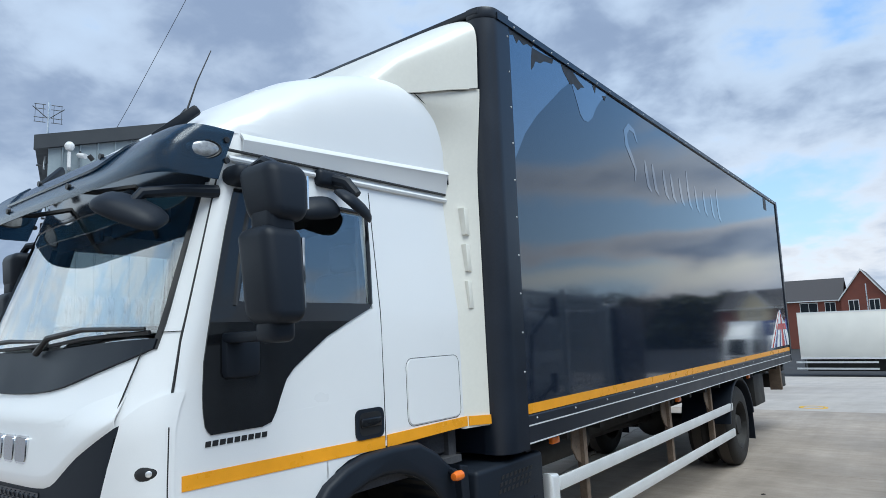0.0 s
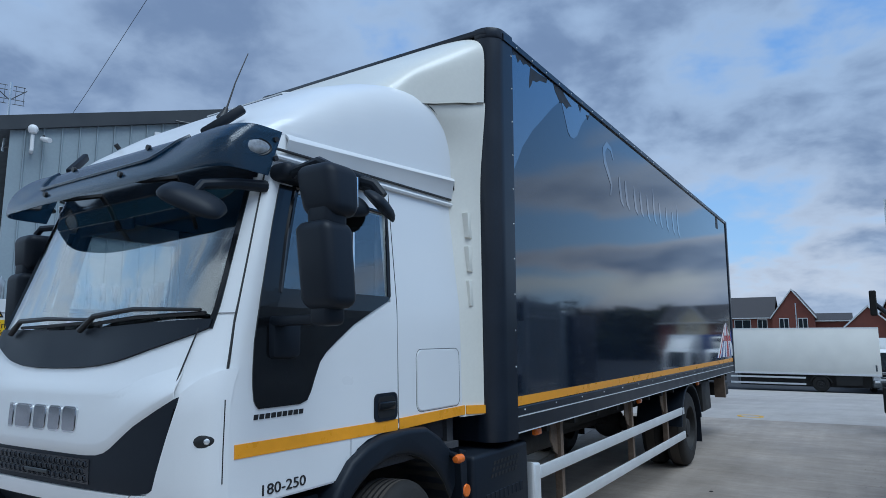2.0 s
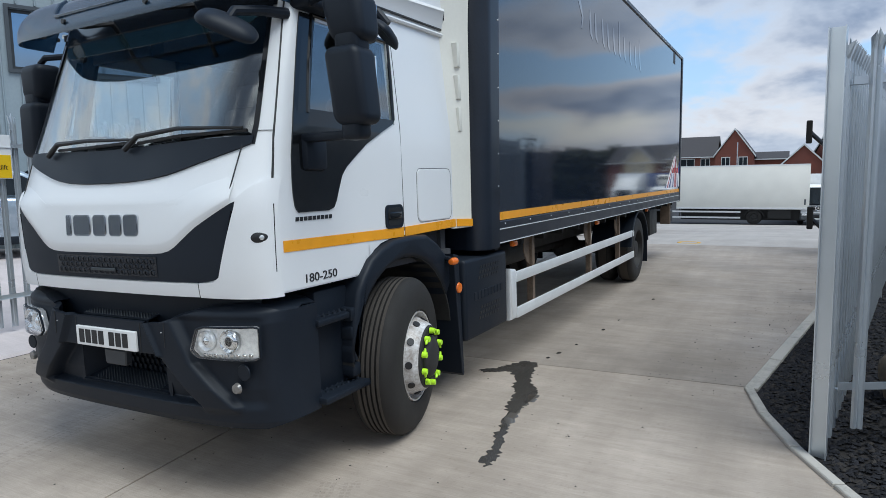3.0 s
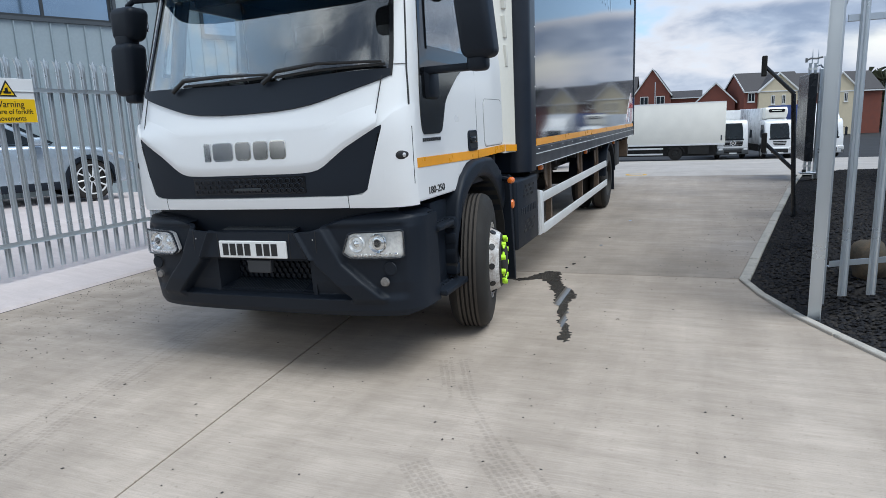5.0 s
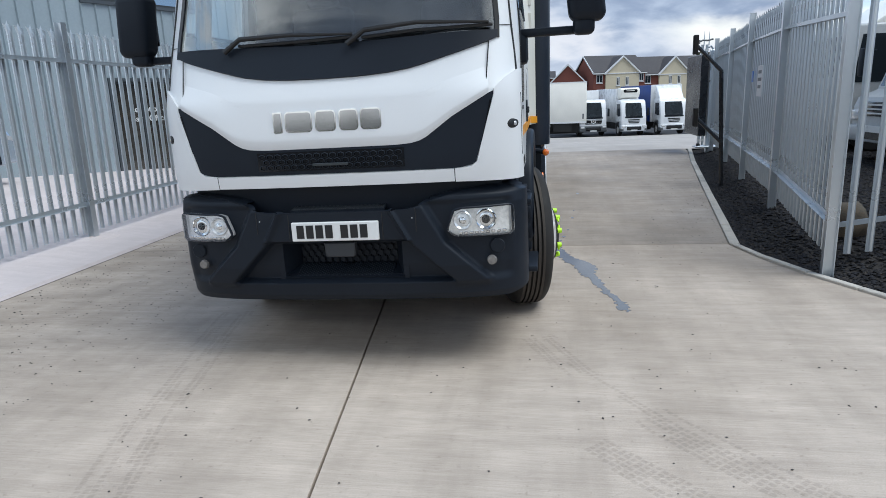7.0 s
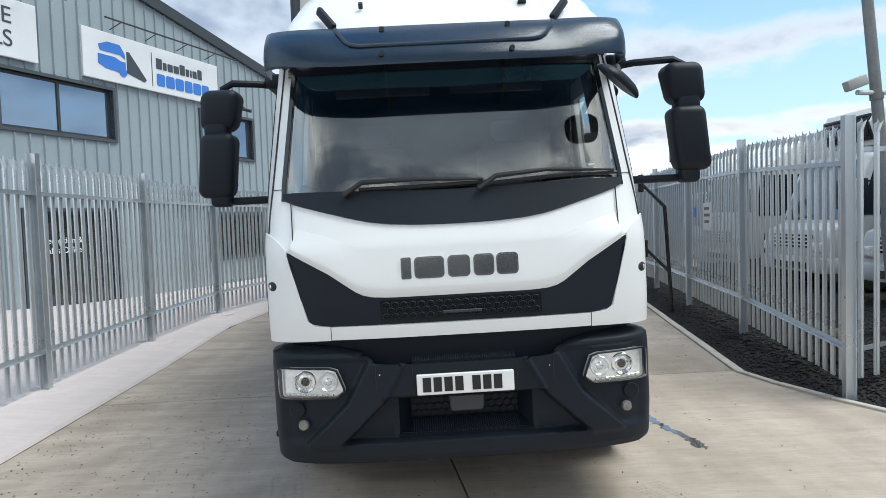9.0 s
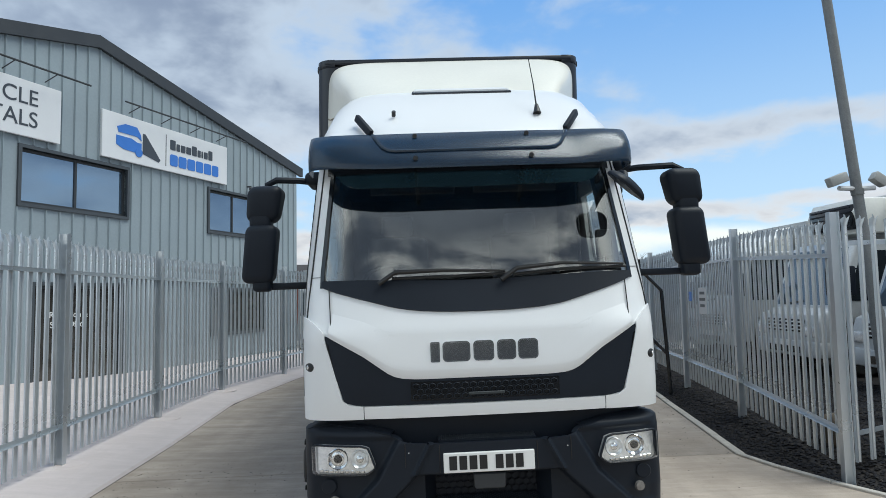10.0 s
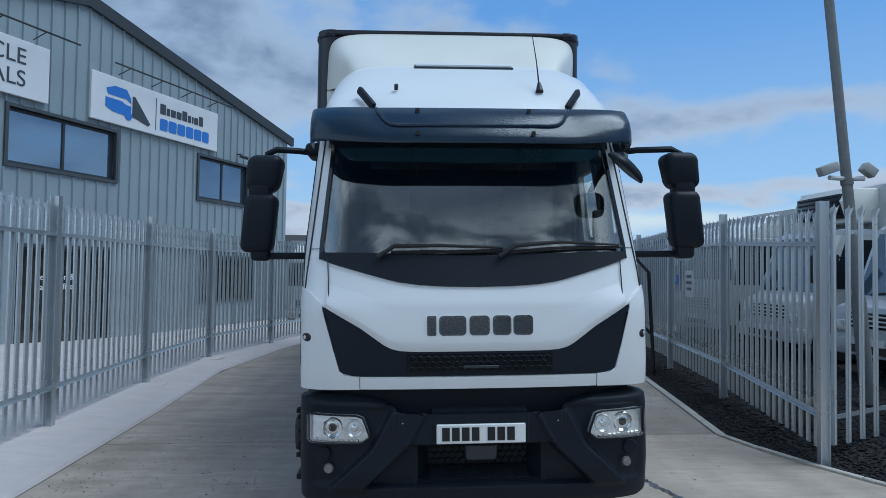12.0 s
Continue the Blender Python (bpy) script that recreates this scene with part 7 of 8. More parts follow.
part("pictogram", prism(B(), [(1.405, 2.075), (1.485, 2.075), (1.485, 2.09), (1.455, 2.09), (1.455, 2.14), (1.425, 2.13), (1.42, 2.10), (1.405, 2.10)], "x", -4.116, -4.113), INK, warn, smooth=0)
for txt, z, sz in (("Warning", 1.935, 0.095), ("Beware of forklift", 1.865, 0.072), ("movements", 1.795, 0.072)):
    lettering("lettering", txt, sz, Matrix.Translation((-4.116, 1.445, z)) @ Matrix.Rotation(radians(90), 4, "Z"), INK, warn, 0.0015)
note = thing("notice_board", (4.19, 6.3, 1.4), "small white notice with grey lines on the palisade", "sign")
part("board", bx(B(), -0.004, 0.004, -0.2, 0.2, 0, 0.42, 0.002, 1, Matrix.Translation((4.185, 6.3, 1.42)) @ Matrix.Rotation(radians(-8.5), 4, "Z")), SIGNWHITE, note, smooth=0)
for z, w in ((0.31, 0.13), (0.21, 0.15), (0.11, 0.12)):
    part("text_bar", bx(B(), -0.006, -0.003, -w, w, z, z + 0.045, 0, 1, Matrix.Translation((4.185, 6.3, 1.42)) @ Matrix.Rotation(radians(-8.5), 4, "Z")), SIGNGREY, note, smooth=0)
plate = thing("blue_notice", (4.29, 7.0, 1.6), "small blue notice plate on the palisade", "sign")
part("board", bx(B(), -0.004, 0.004, -0.07, 0.07, 0, 0.16, 0.002, 1, Matrix.Translation((4.29, 7.0, 1.62)) @ Matrix.Rotation(radians(-8.5), 4, "Z")), SIGNBLUE, plate, smooth=0)

# black gate stop: a post with two padded arms
stop = thing("gate_stop_post", (4.02, 7.35, 0.0), "black steel gate-stop post with two padded arms", "gate post")
part("post", tube(B(), [(4.03, 7.35, -0.05), (3.99, 7.35, 0.7), (3.93, 7.35, 1.80)], 0.032, 8), BLACKTRIM, stop)
for z0, z1, x1 in ((1.80, 2.22, 3.53), (0.72, 1.12, 3.58)):
    part("arm", tube(B(), [(3.94 if z0 > 1 else 3.98, 7.35, z0), (x1, 7.35, z1)], 0.028, 8), BLACKTRIM, stop)
    part("pad", bx(B(), x1 - 0.035, x1 + 0.035, 7.30, 7.40, z1 - 0.15, z1 + 0.14, 0.01, 1), RUBBER, stop)
bmk = B()
bmesh.ops.create_icosphere(bmk, subdivisions=3, radius=1.0)
for v in bmk.verts:
    v.co *= 1 + 0.22 * noise.noise(v.co * 1.3 + Vector((3.1, 0, 1.7))) + 0.06 * noise.noise(v.co * 5)
    v.co = Vector((4.10 + v.co.x * 0.16, 2.98 + v.co.y * 0.18, 0.27 + v.co.z * 0.20))
tagged(part("boulder", bmk, mat("brown_rock", (0.11, 0.078, 0.05), 0.85, var=0.35, scale=9, fine=60, bump=0.8, col2=(0.045, 0.045, 0.035)), None, "", 60), "rounded brown boulder lying in the gravel behind the fence", "rock")
# gate hung at the far end of the fence, folded back
gate = thing("steel_gate", (4.8, 12.3, 0.1), "dark grey steel gate leaf folded back beside the fence", "gate")
part("leaf", bx(B(), 4.85, 5.02, 12.92, 14.5, 0.43, 2.33, 0.012, 1), BLACKTRIM, gate)
part("gate_post", bx(B(), 5.05, 5.17, 12.95, 13.07, -0.05, 2.42, 0.01, 1), STEEL, gate)
for x, z0 in ((4.88, 0.22), (4.97, 0.22), (4.86, 2.30), (4.96, 2.30)):
    part("hinge", cyl(B(), (x, 12.95, z0), (x, 12.95, z0 + 0.24), 0.03, seg=10), STEEL, gate)
    part("collar", cyl(B(), (x, 12.95, z0 + 0.09), (x, 12.95, z0 + 0.14), 0.043, seg=10), ALU, gate)
for x, z1 in ((4.89, 2.84), (5.00, 2.83)):
    part("spike", tube(B(), [(x, 12.95, 2.52), (x + 0.004, 12.95, 2.70), (x, 12.95, z1)], [0.014, 0.010, 0.003], 8), STEEL, gate)
part("hinge_bar", tube(B(), [(4.77, 12.95, 2.60), (4.86, 12.95, 2.64), (4.97, 12.95, 2.63), (5.09, 12.95, 2.66)], 0.020, 8), POLEGREY, gate)
part("hinge_bar", tube(B(), [(4.78, 12.95, 2.56), (4.78, 12.95, 2.65)], 0.024, 8), POLEGREY, gate)
part("hinge_arm", tube(B(), [(4.95, 12.95, 2.46), (5.06, 12.97, 2.50), (5.12, 13.0, 2.42)], 0.022, 8), STEEL, gate)
part("foot_plate", bx(B(), 4.78, 5.34, 12.80, 13.10, 0.165, 0.20, 0.006, 1), STEEL, gate)
part("foot_block", bx(B(), 4.83, 4.90, 12.85, 12.98, 0.19, 0.26, 0.01, 1), CHASSIS, gate)

RENDERGREY = mat("camera_shell", (0.42, 0.42, 0.40), 0.5, var=0.1)
# leaning lamp column with two cameras
base, top = Vector((5.42, 3.95, 0.2)), Vector((4.55, 3.95, 9.4))
col = thing("camera_column", base, "leaning grey steel column carrying two yard cameras", "camera column")
part("shaft", tube(B(), [base, base.lerp(top, 0.14), base.lerp(top, 0.15), top], [0.085, 0.085, 0.065, 0.05], 16), POLEGREY, col)
for dx, z, w in ((-0.26, 3.02, 0.12), (0.20, 3.02, 0.09)):
    c = base.lerp(top, (z - 0.2) / 9.2)
    part("bracket", tube(B(), [c, c + Vector((dx, -0.05, 0.0))], 0.03, 8), WHITEWOOD, col)
    m = Matrix.Translation(c + Vector((dx * 1.15, -0.08, 0.10))) @ Matrix.Rotation(radians(-20 if dx < 0 else 35), 4, "Y")
    part("camera_housing", bx(B(), -w, w, -0.06, 0.06, -0.06, 0.06, 0.015, 2, m), RENDERGREY, col)
part("clamp", cyl(B(), base.lerp(top, 0.298), base.lerp(top, 0.306), 0.074, seg=16), POLEGREY, col)
for dx in (-0.5, 0.35):
    part("lamp_head", bx(B(), top.x + dx - 0.25, top.x + dx + 0.25, top.y - 0.12, top.y + 0.12, top.z, top.z + 0.1, 0.03), STEEL, col)


# ---------------------------------------------------------------- parked vehicles
def parked_truck(m, label, cabw=2.0, cabh=2.25, boxh=3.3, boxw=2.2, long=6.0, boxmat=None, fridge=True, scale=1.0, group="parked lorries", nose=False):
    """A forward-control lorry at pose m: its front faces -y, its front middle stands on the origin."""
    m = m @ Matrix.Scale(scale, 4)
    tk = thing("parked_truck", m.translation, label, "truck", group)
    w = cabw / 2

    def P(name, bm, material, own=None, label="", smooth=35):
        bm.transform(m)
        return part(name, bm, material, own or tk, label, smooth)
    prof = [(0.06, 0.42), (0.0, 0.55), (0.0, 1.0), (0.05, 1.25), (0.28, cabh - 0.12), (0.42, cabh), (1.65, cabh), (1.65, 0.5), (1.25, 0.5), (1.2, 0.95), (0.55, 0.95), (0.5, 0.42)]
    if nose:
        prof[2:6] = [(0.0, 0.92), (0.07, 1.10), (0.36, 1.22), (0.78, cabh - 0.10), (0.92, cabh)]
    bm = prism(B(), prof, "x", -w, w, 0.06, 3)
    cb = P("cab", bm, SHADEDWHITE)
    a, b = ((0.39, 1.27), (0.765, cabh - 0.13)) if nose else ((0.075, 1.30), (0.265, cabh - 0.2))
    def scr(x0, x1, t0, t1, off):
        d = Vector((0, b[0] - a[0], b[1] - a[1]))
        n = Vector((0, -d.z, d.y)).normalized()
        p0 = Vector((0, a[0], a[1]))
        c = [p0 + d * t + n * off for t in (t0, t1)]
        bmq = B()
        vs = [bmq.verts.new((x, q.y, q.z)) for x, q in ((x0, c[0]), (x1, c[0]), (x1 * 0.96, c[1]), (x0 * 0.96, c[1]))]
        ws = [bmq.verts.new(v.co - n * 0.02) for v in vs]
        bmq.faces.new(vs)
        bmq.faces.new(ws[::-1])
        for k in range(4):
            bmq.faces.new((vs[k], vs[(k + 1) % 4], ws[(k + 1) % 4], ws[k]))
        return bmq
    P("windscreen", scr(-w + 0.1, w - 0.1, 0.0, 1.0, 0.012), PARKED_GLASS if nose else PANE_DARK, cb)
    P("grille", bx(B(), -w * 0.62, w * 0.62, -0.02, 0.02, 0.78, 1.02, 0.015), GLOSSBLACK, cb)
    for z in (0.83, 0.90, 0.97):
        P("grille_bar", bx(B(), -w * 0.6, w * 0.6, -0.03, 0.0, z - 0.012, z + 0.012), ALU, cb)
    P("bumper", bx(B(), -w - 0.02, w + 0.02, -0.06, 0.25, 0.34, 0.62, 0.04, 2), SHADEDWHITE, cb)
    P("bumper_slot", bx(B(), -w * 0.55, w * 0.55, -0.07, -0.05, 0.40, 0.52), GLOSSBLACK, cb)
    P("plate", bx(B(), -0.26, 0.26, -0.085, -0.07, 0.52, 0.63), PLATEWHITE, cb)
    for sgn in (-1, 1):
        P("headlight", bx(B(), min(sgn * w * 0.66, sgn * w * 0.95), max(sgn * w * 0.66, sgn * w * 0.95), -0.03, 0.03, 0.70, 0.88, 0.02), LENS, cb)
        P("side_window", prism(B(), [(0.60 if nose else 0.40, 1.35), (1.40, 1.35), (1.40, cabh - 0.2), (0.90 if nose else 0.50, cabh - 0.2)], "x", sgn * (w - 0.01), sgn * (w + 0.008)), PANE_DARK, cb)
        P("mirror", bx(B(), min(sgn * (w + 0.1), sgn * (w + 0.28)), max(sgn * (w + 0.1), sgn * (w + 0.28)), 0.12, 0.22, 1.45, 1.95, 0.03), PLASTIC, cb)
        P("mirror_arm", tube(B(), [(sgn * w, 0.3, 1.9), (sgn * (w + 0.2), 0.18, 1.9)], 0.015, 6), PLASTIC, cb)
        for y in (0.88, long - 1.0):
            P("wheel", lathe(B(), [(0.0, sgn * (w - 0.22)), (0.40, sgn * (w - 0.25)), (0.42, sgn * (w - 0.2)), (0.42, sgn * (w - 0.03)), (0.38, sgn * w), (0.24, sgn * (w - 0.01)), (0.22, sgn * (w - 0.05)), (0.0, sgn * (w - 0.04))], (0, y, 0.42), "x", 24), RUBBER)
    P("wiper", tube(B(), [(-w * 0.6, a[0] - 0.02, a[1] + 0.02), (0.0, a[0] - 0.005, a[1] + 0.08)], 0.014, 6), INK, cb)
    P("chassis", bx(B(), -0.4, 0.4, 1.2, long, 0.55, 0.85), CHASSIS)
    bw = boxw / 2
    bxx = P("box", bx(B(), -bw, bw, 1.75, long, 0.95, boxh, 0.03, 2), boxmat or BODYWHITE)
    P("box_edge", bx(B(), -bw - 0.01, bw + 0.01, 1.74, 1.80, 0.95, boxh + 0.01), SHADEDWHITE, bxx)
    if fridge:
        fr = P("fridge_unit", prism(B(), [(1.15, cabh + 0.15), (1.02, cabh + 0.55), (1.15, boxh - 0.05), (1.75, boxh - 0.05), (1.75, cabh + 0.15)], "x", -0.75, 0.75, 0.05, 2), BODYWHITE)
        P("fridge_grille", bx(B(), -0.66, 0.66, 1.02, 1.14, cabh + 0.22, boxh - 0.16, 0.02), GLOSSBLACK, fr)
        for z in span(cabh + 0.28, boxh - 0.22, 4):
            P("vent_slat", bx(B(), -0.6, 0.6, 1.005, 1.05, z, z + 0.022), PLASTIC, fr)
    else:
        P("wind_deflector", prism(B(), [(0.7, cabh), (1.5, boxh - 0.1), (1.6, boxh - 0.1), (1.6, cabh)], "x", -w * 0.85, w * 0.85, 0.05, 2), BODYWHITE, cb)
    return tk


# white lorry paint, darkened in its colour for the shade between parked lorries
SHADEDWHITE = mat("shaded_white", (0.52, 0.53, 0.53), 0.35, var=0.12, scale=3, fine=30)
PARKED_GLASS = mat("parked_glass", (0.16, 0.21, 0.26), 0.06, metal=0.6, var=0.25, scale=1.5)
PANE_DARK = mat("dark_screen", (0.022, 0.028, 0.034), 0.10, var=0.2, scale=1, spec=0.3)


def stand(x, y, z, rz):
    return Matrix.Translation((x, y, z)) @ Matrix.Rotation(radians(rz), 4, "Z")


for y, f in ((5.55, True), (8.45, True), (11.5, False)):
    parked_truck(stand(6.75, y, 0.21, -90), "white light lorry parked nose to the fence" if f else "white box lorry parked nose to the fence", fridge=f, cabh=2.45, boxh=3.3 if f else 3.1, boxmat=SHADEDWHITE, group="lorries behind the fence", nose=f)
parked_truck(stand(7.4, 14.4, 0.0, -90), "white box lorry at the end of the row", fridge=False, boxh=3.2, group="lorries behind the fence")

# far row, at the edge of the sloping yard
FAR = -1.98
def cabover(m, label, cabw, roof, boxw, boxh, long, boxmat, bulk, grille, fridge=False, deflector=False):
    """A cab-over lorry at pose m, its front to -y. bulk: paint of the body's front frame; grille: 'band' or 'frame'."""
    tk = thing("parked_truck", m.translation, label, "truck", "lorries across the yard")
    w = cabw / 2

    def P(name, bm, material, own=None, label="", smooth=35):
        bm.transform(m)
        return part(name, bm, material, own or tk, label, smooth)

    def lean_y(z):
        return lin(z, (0.3, 0.06), (0.75, 0.0), (1.5, 0.05), (roof - 0.2, 0.34), (roof, 0.55))
    bm = prism(B(), [(lean_y(z), z) for z in (0.62, 0.8, 1.0, 1.25, 1.5, 1.8, 2.1, roof - 0.2, roof - 0.06)] + [(0.62, roof), (1.62, roof), (1.66, 0.95), (1.42, 0.95), (1.3, 1.10), (0.62, 1.10), (0.5, 0.62)], "x", -w, w, 0.085, 3)
    cb = P("cab", bm, CABWHITE)

    def plate(z0, z1, w0, w1, off, th, r=0.05):
        """A sheet lying on the cab's front between two heights."""
        q = B()
        rows = []
        for i in range(5):
            z = z0 + (z1 - z0) * i / 4
            hw = w0 + (w1 - w0) * i / 4 - (r if i in (0, 4) else 0)
            rows.append([q.verts.new((hw * k / 4, lean_y(z) - off + 0.05 * (abs(k) / 4) ** 3, z)) for k in range(-4, 5)])
        for ra, rb in zip(rows, rows[1:]):
            for i in range(8):
                q.faces.new((ra[i], ra[i + 1], rb[i + 1], rb[i]))
        bmesh.ops.solidify(q, geom=q.faces[:], thickness=th)
        return q
    P("windscreen", plate(1.52, roof - 0.24, w - 0.07, w - 0.13, 0.02, 0.03), SCREEN, cb)
    P("scuttle", plate(1.40, 1.52, w - 0.1, w - 0.08, 0.025, 0.03, 0.02), PLASTIC, cb)
    for x in (-0.55, 0.05):
        P("wiper", tube(B(), [(x * w, lean_y(1.5) - 0.04, 1.5), (x * w + 0.35, lean_y(1.66) - 0.04, 1.66)], 0.012, 6), INK, cb)
    if grille == "band":
        P("grille", plate(0.98, 1.34, w * 0.80, w * 0.86, 0.025, 0.03), GLOSSBLACK, cb)
        P("emblem", lathe(B(), [(0.14, -0.02), (0.17, -0.03), (0.20, -0.02), (0.17, -0.005), (0.14, -0.02)], (0, lean_y(1.2) - 0.03, 1.19), "y", 24), CHROME, cb)
        P("emblem_star", prism(B(), [(0.0, 1.37), (0.03, 1.21), (0.155, 1.10), (0.0, 1.16), (-0.155, 1.10), (-0.03, 1.21)], "y", lean_y(1.2) - 0.05, lean_y(1.2) - 0.03), CHROME, cb)
        for z in (1.05, 1.27):
            P("grille_bar", plate(z, z + 0.025, w * 0.78, w * 0.80, 0.04, 0.02, 0.0), ALU, cb)
    else:
        P("grille", plate(1.0, 1.30, w * 0.52, w * 0.62, 0.025, 0.03), GLOSSBLACK, cb)
        for z in (1.07, 1.17):
            P("grille_bar", plate(z, z + 0.055, w * 0.50, w * 0.54, 0.04, 0.02, 0.0), CABWHITE, cb)
    bp_ = P("bumper", bx(B(), -w - 0.02, w + 0.02, -0.05, 0.5, 0.36, 0.86, 0.06, 3), BUMPERGREY if grille == "band" else CABWHITE)
    P("bumper_slot", bx(B(), -w * 0.58, w * 0.58, -0.065, -0.04, 0.46, 0.74, 0.02, 2), GLOSSBLACK, bp_)
    P("plate", bx(B(), -0.26, 0.26, -0.085, -0.065, 0.40, 0.50), PLATEWHITE, bp_)
    for sgn in (-1, 1):
        a_, b_x = sorted((sgn * w * 0.66, sgn * w * 0.97))
        hl = P("headlight", bx(B(), a_, b_x, -0.075, -0.02, 0.66, 0.84, 0.03, 2), LENS, bp_)
        P("reflector", bx(B(), a_ + 0.04, b_x - 0.04, -0.085, -0.07, 0.70, 0.80, 0.02, 2), PLATEWHITE, hl)
        P("corner", bx(B(), *sorted((sgn * w * 0.80, sgn * (w + 0.035))), -0.055, 0.45, 0.38, 0.62, 0.05, 2), BUMPERGREY, bp_)
        P("side_window", prism(B(), [(0.36, 1.56), (1.25, 1.62), (1.25, roof - 0.3), (0.50, roof - 0.3)], "x", sgn * (w - 0.01), sgn * (w + 0.008)), PANE_DARK, cb)
        mr = P("mirror", bx(B(), *sorted((sgn * (w + 0.10), sgn * (w + 0.27))), 0.16, 0.26, 1.55, 2.15, 0.035), PLASTIC, cb)
        P("mirror_arm", tube(B(), [(sgn * w, 0.42, 2.2), (sgn * (w + 0.18), 0.21, 2.2), (sgn * (w + 0.18), 0.21, 2.1)], 0.018, 6), PLASTIC, mr)
        P("arch", prism(B(), [(1.0 + 0.58 * math.cos(radians(k)), 0.5 + 0.60 * math.sin(radians(k))) for k in span(0, 180, 10)] + [(1.0 + 0.50 * math.cos(radians(k)), 0.5 + 0.52 * math.sin(radians(k))) for k in span(180, 0, 10)], "x", sgn * (w - 0.35), sgn * (w + 0.02)), BUMPERGREY, cb)
        for y in (1.0, long - 1.6):
            wl = P("wheel", lathe(B(), [(0.0, sgn * (w - 0.30)), (0.42, sgn * (w - 0.30)), (0.47, sgn * (w - 0.25)), (0.47, sgn * (w - 0.06)), (0.43, sgn * (w - 0.02)), (0.28, sgn * (w - 0.03)), (0.26, sgn * (w - 0.06)), (0.0, sgn * (w - 0.08))], (0, y, 0.47), "x", 24), RUBBER)
            P("rim", lathe(B(), [(0.0, sgn * (w - 0.06)), (0.10, sgn * (w - 0.02)), (0.13, sgn * (w - 0.07)), (0.22, sgn * (w - 0.05)), (0.26, sgn * (w - 0.025))], (0, y, 0.47), "x", 20), RIMPAINT, wl)
        P("side_skirt", bx(B(), *sorted((sgn * (w - 0.12), sgn * (w - 0.06))), 1.75, long - 2.4, 0.5, 0.95), CHASSIS)
    P("chassis", bx(B(), -0.4, 0.4, 0.6, long, 0.5, 0.92), CHASSIS)
    bw = boxw / 2
    body = P("box", bx(B(), -bw, bw, 1.82, long, 1.0, boxh, 0.05, 2), boxmat)
    P("box_frame", bx(B(), -bw - 0.012, bw + 0.012, 1.78, 1.90, 0.98, boxh + 0.012, 0.05, 2), bulk, body)
    if fridge:
        z0, z1 = roof + 0.06, boxh + 0.05
        fr = P("fridge_unit", prism(B(), [(1.45, z0), (1.18, z0 + 0.12), (1.02, z0 + 0.42), (1.05, z1 - 0.14), (1.2, z1), (1.8, z1), (1.8, z0)], "x", -0.78, 0.78, 0.10, 4), BODYWHITE)
        P("fridge_grille", prism(B(), rrect(-0.56, 0.56, z1 - 0.37, z1 - 0.12, 0.11, 5), "y", 1.0, 1.06, 0.01, 1), GLOSSBLACK, fr)
        P("fridge_slat", bx(B(), -0.34, 0.34, 0.985, 1.01, z1 - 0.26, z1 - 0.22, 0.01, 1), BODYWHITE, fr)
        P("roof_rail", bx(B(), -0.7, 0.7, 0.95, 1.15, roof - 0.01, roof + 0.06, 0.02, 1), CABWHITE, cb)
    if deflector:
        P("wind_deflector", prism(B(), [(0.62, roof - 0.02), (0.95, roof + 0.42), (1.4, boxh - 0.12), (1.62, boxh - 0.06), (1.62, roof - 0.02)], "x", -w * 0.92, w * 0.92, 0.09, 3), CABWHITE, cb)
    return tk


CABWHITE = mat("cab_white", (0.72, 0.73, 0.74), 0.28, var=0.06, scale=2, fine=30, coat=0.4)
BUMPERGREY = mat("bumper_grey", (0.10, 0.105, 0.11), 0.5, var=0.2, scale=5)
SCREEN = mat("smoked_screen", (0.016, 0.024, 0.028), 0.06, var=0.5, scale=1.6, fine=5, spec=0.9)
cabover(stand(5.02, 50.3, FAR, 11), "white lorry with a black grille and round chrome emblem", 2.15, 2.90, 1.75, 3.62, 8.0, CABWHITE, CABWHITE, "band")
cabover(stand(8.12, 49.9, FAR, 12), "white refrigerated lorry with a rounded cooling unit over its cab", 2.0, 2.80, 1.80, 3.68, 7.5, CABWHITE, CABWHITE, "frame", fridge=True)
cabover(stand(11.22, 50.3, FAR, 12), "white-cabbed lorry with a blue curtain-sided body", 2.15, 2.80, 2.5, 3.88, 9.5, BLUECURTAIN, CABWHITE, "frame", deflector=True)
parked_truck(stand(-3.6, 20.5, fall(22), 0), "lorry with blue curtain sides beyond the fence", 2.4, 2.6, 3.3, 2.5, 9.0, BLUECURTAIN, False, 1.0, "lorries beyond the fence")


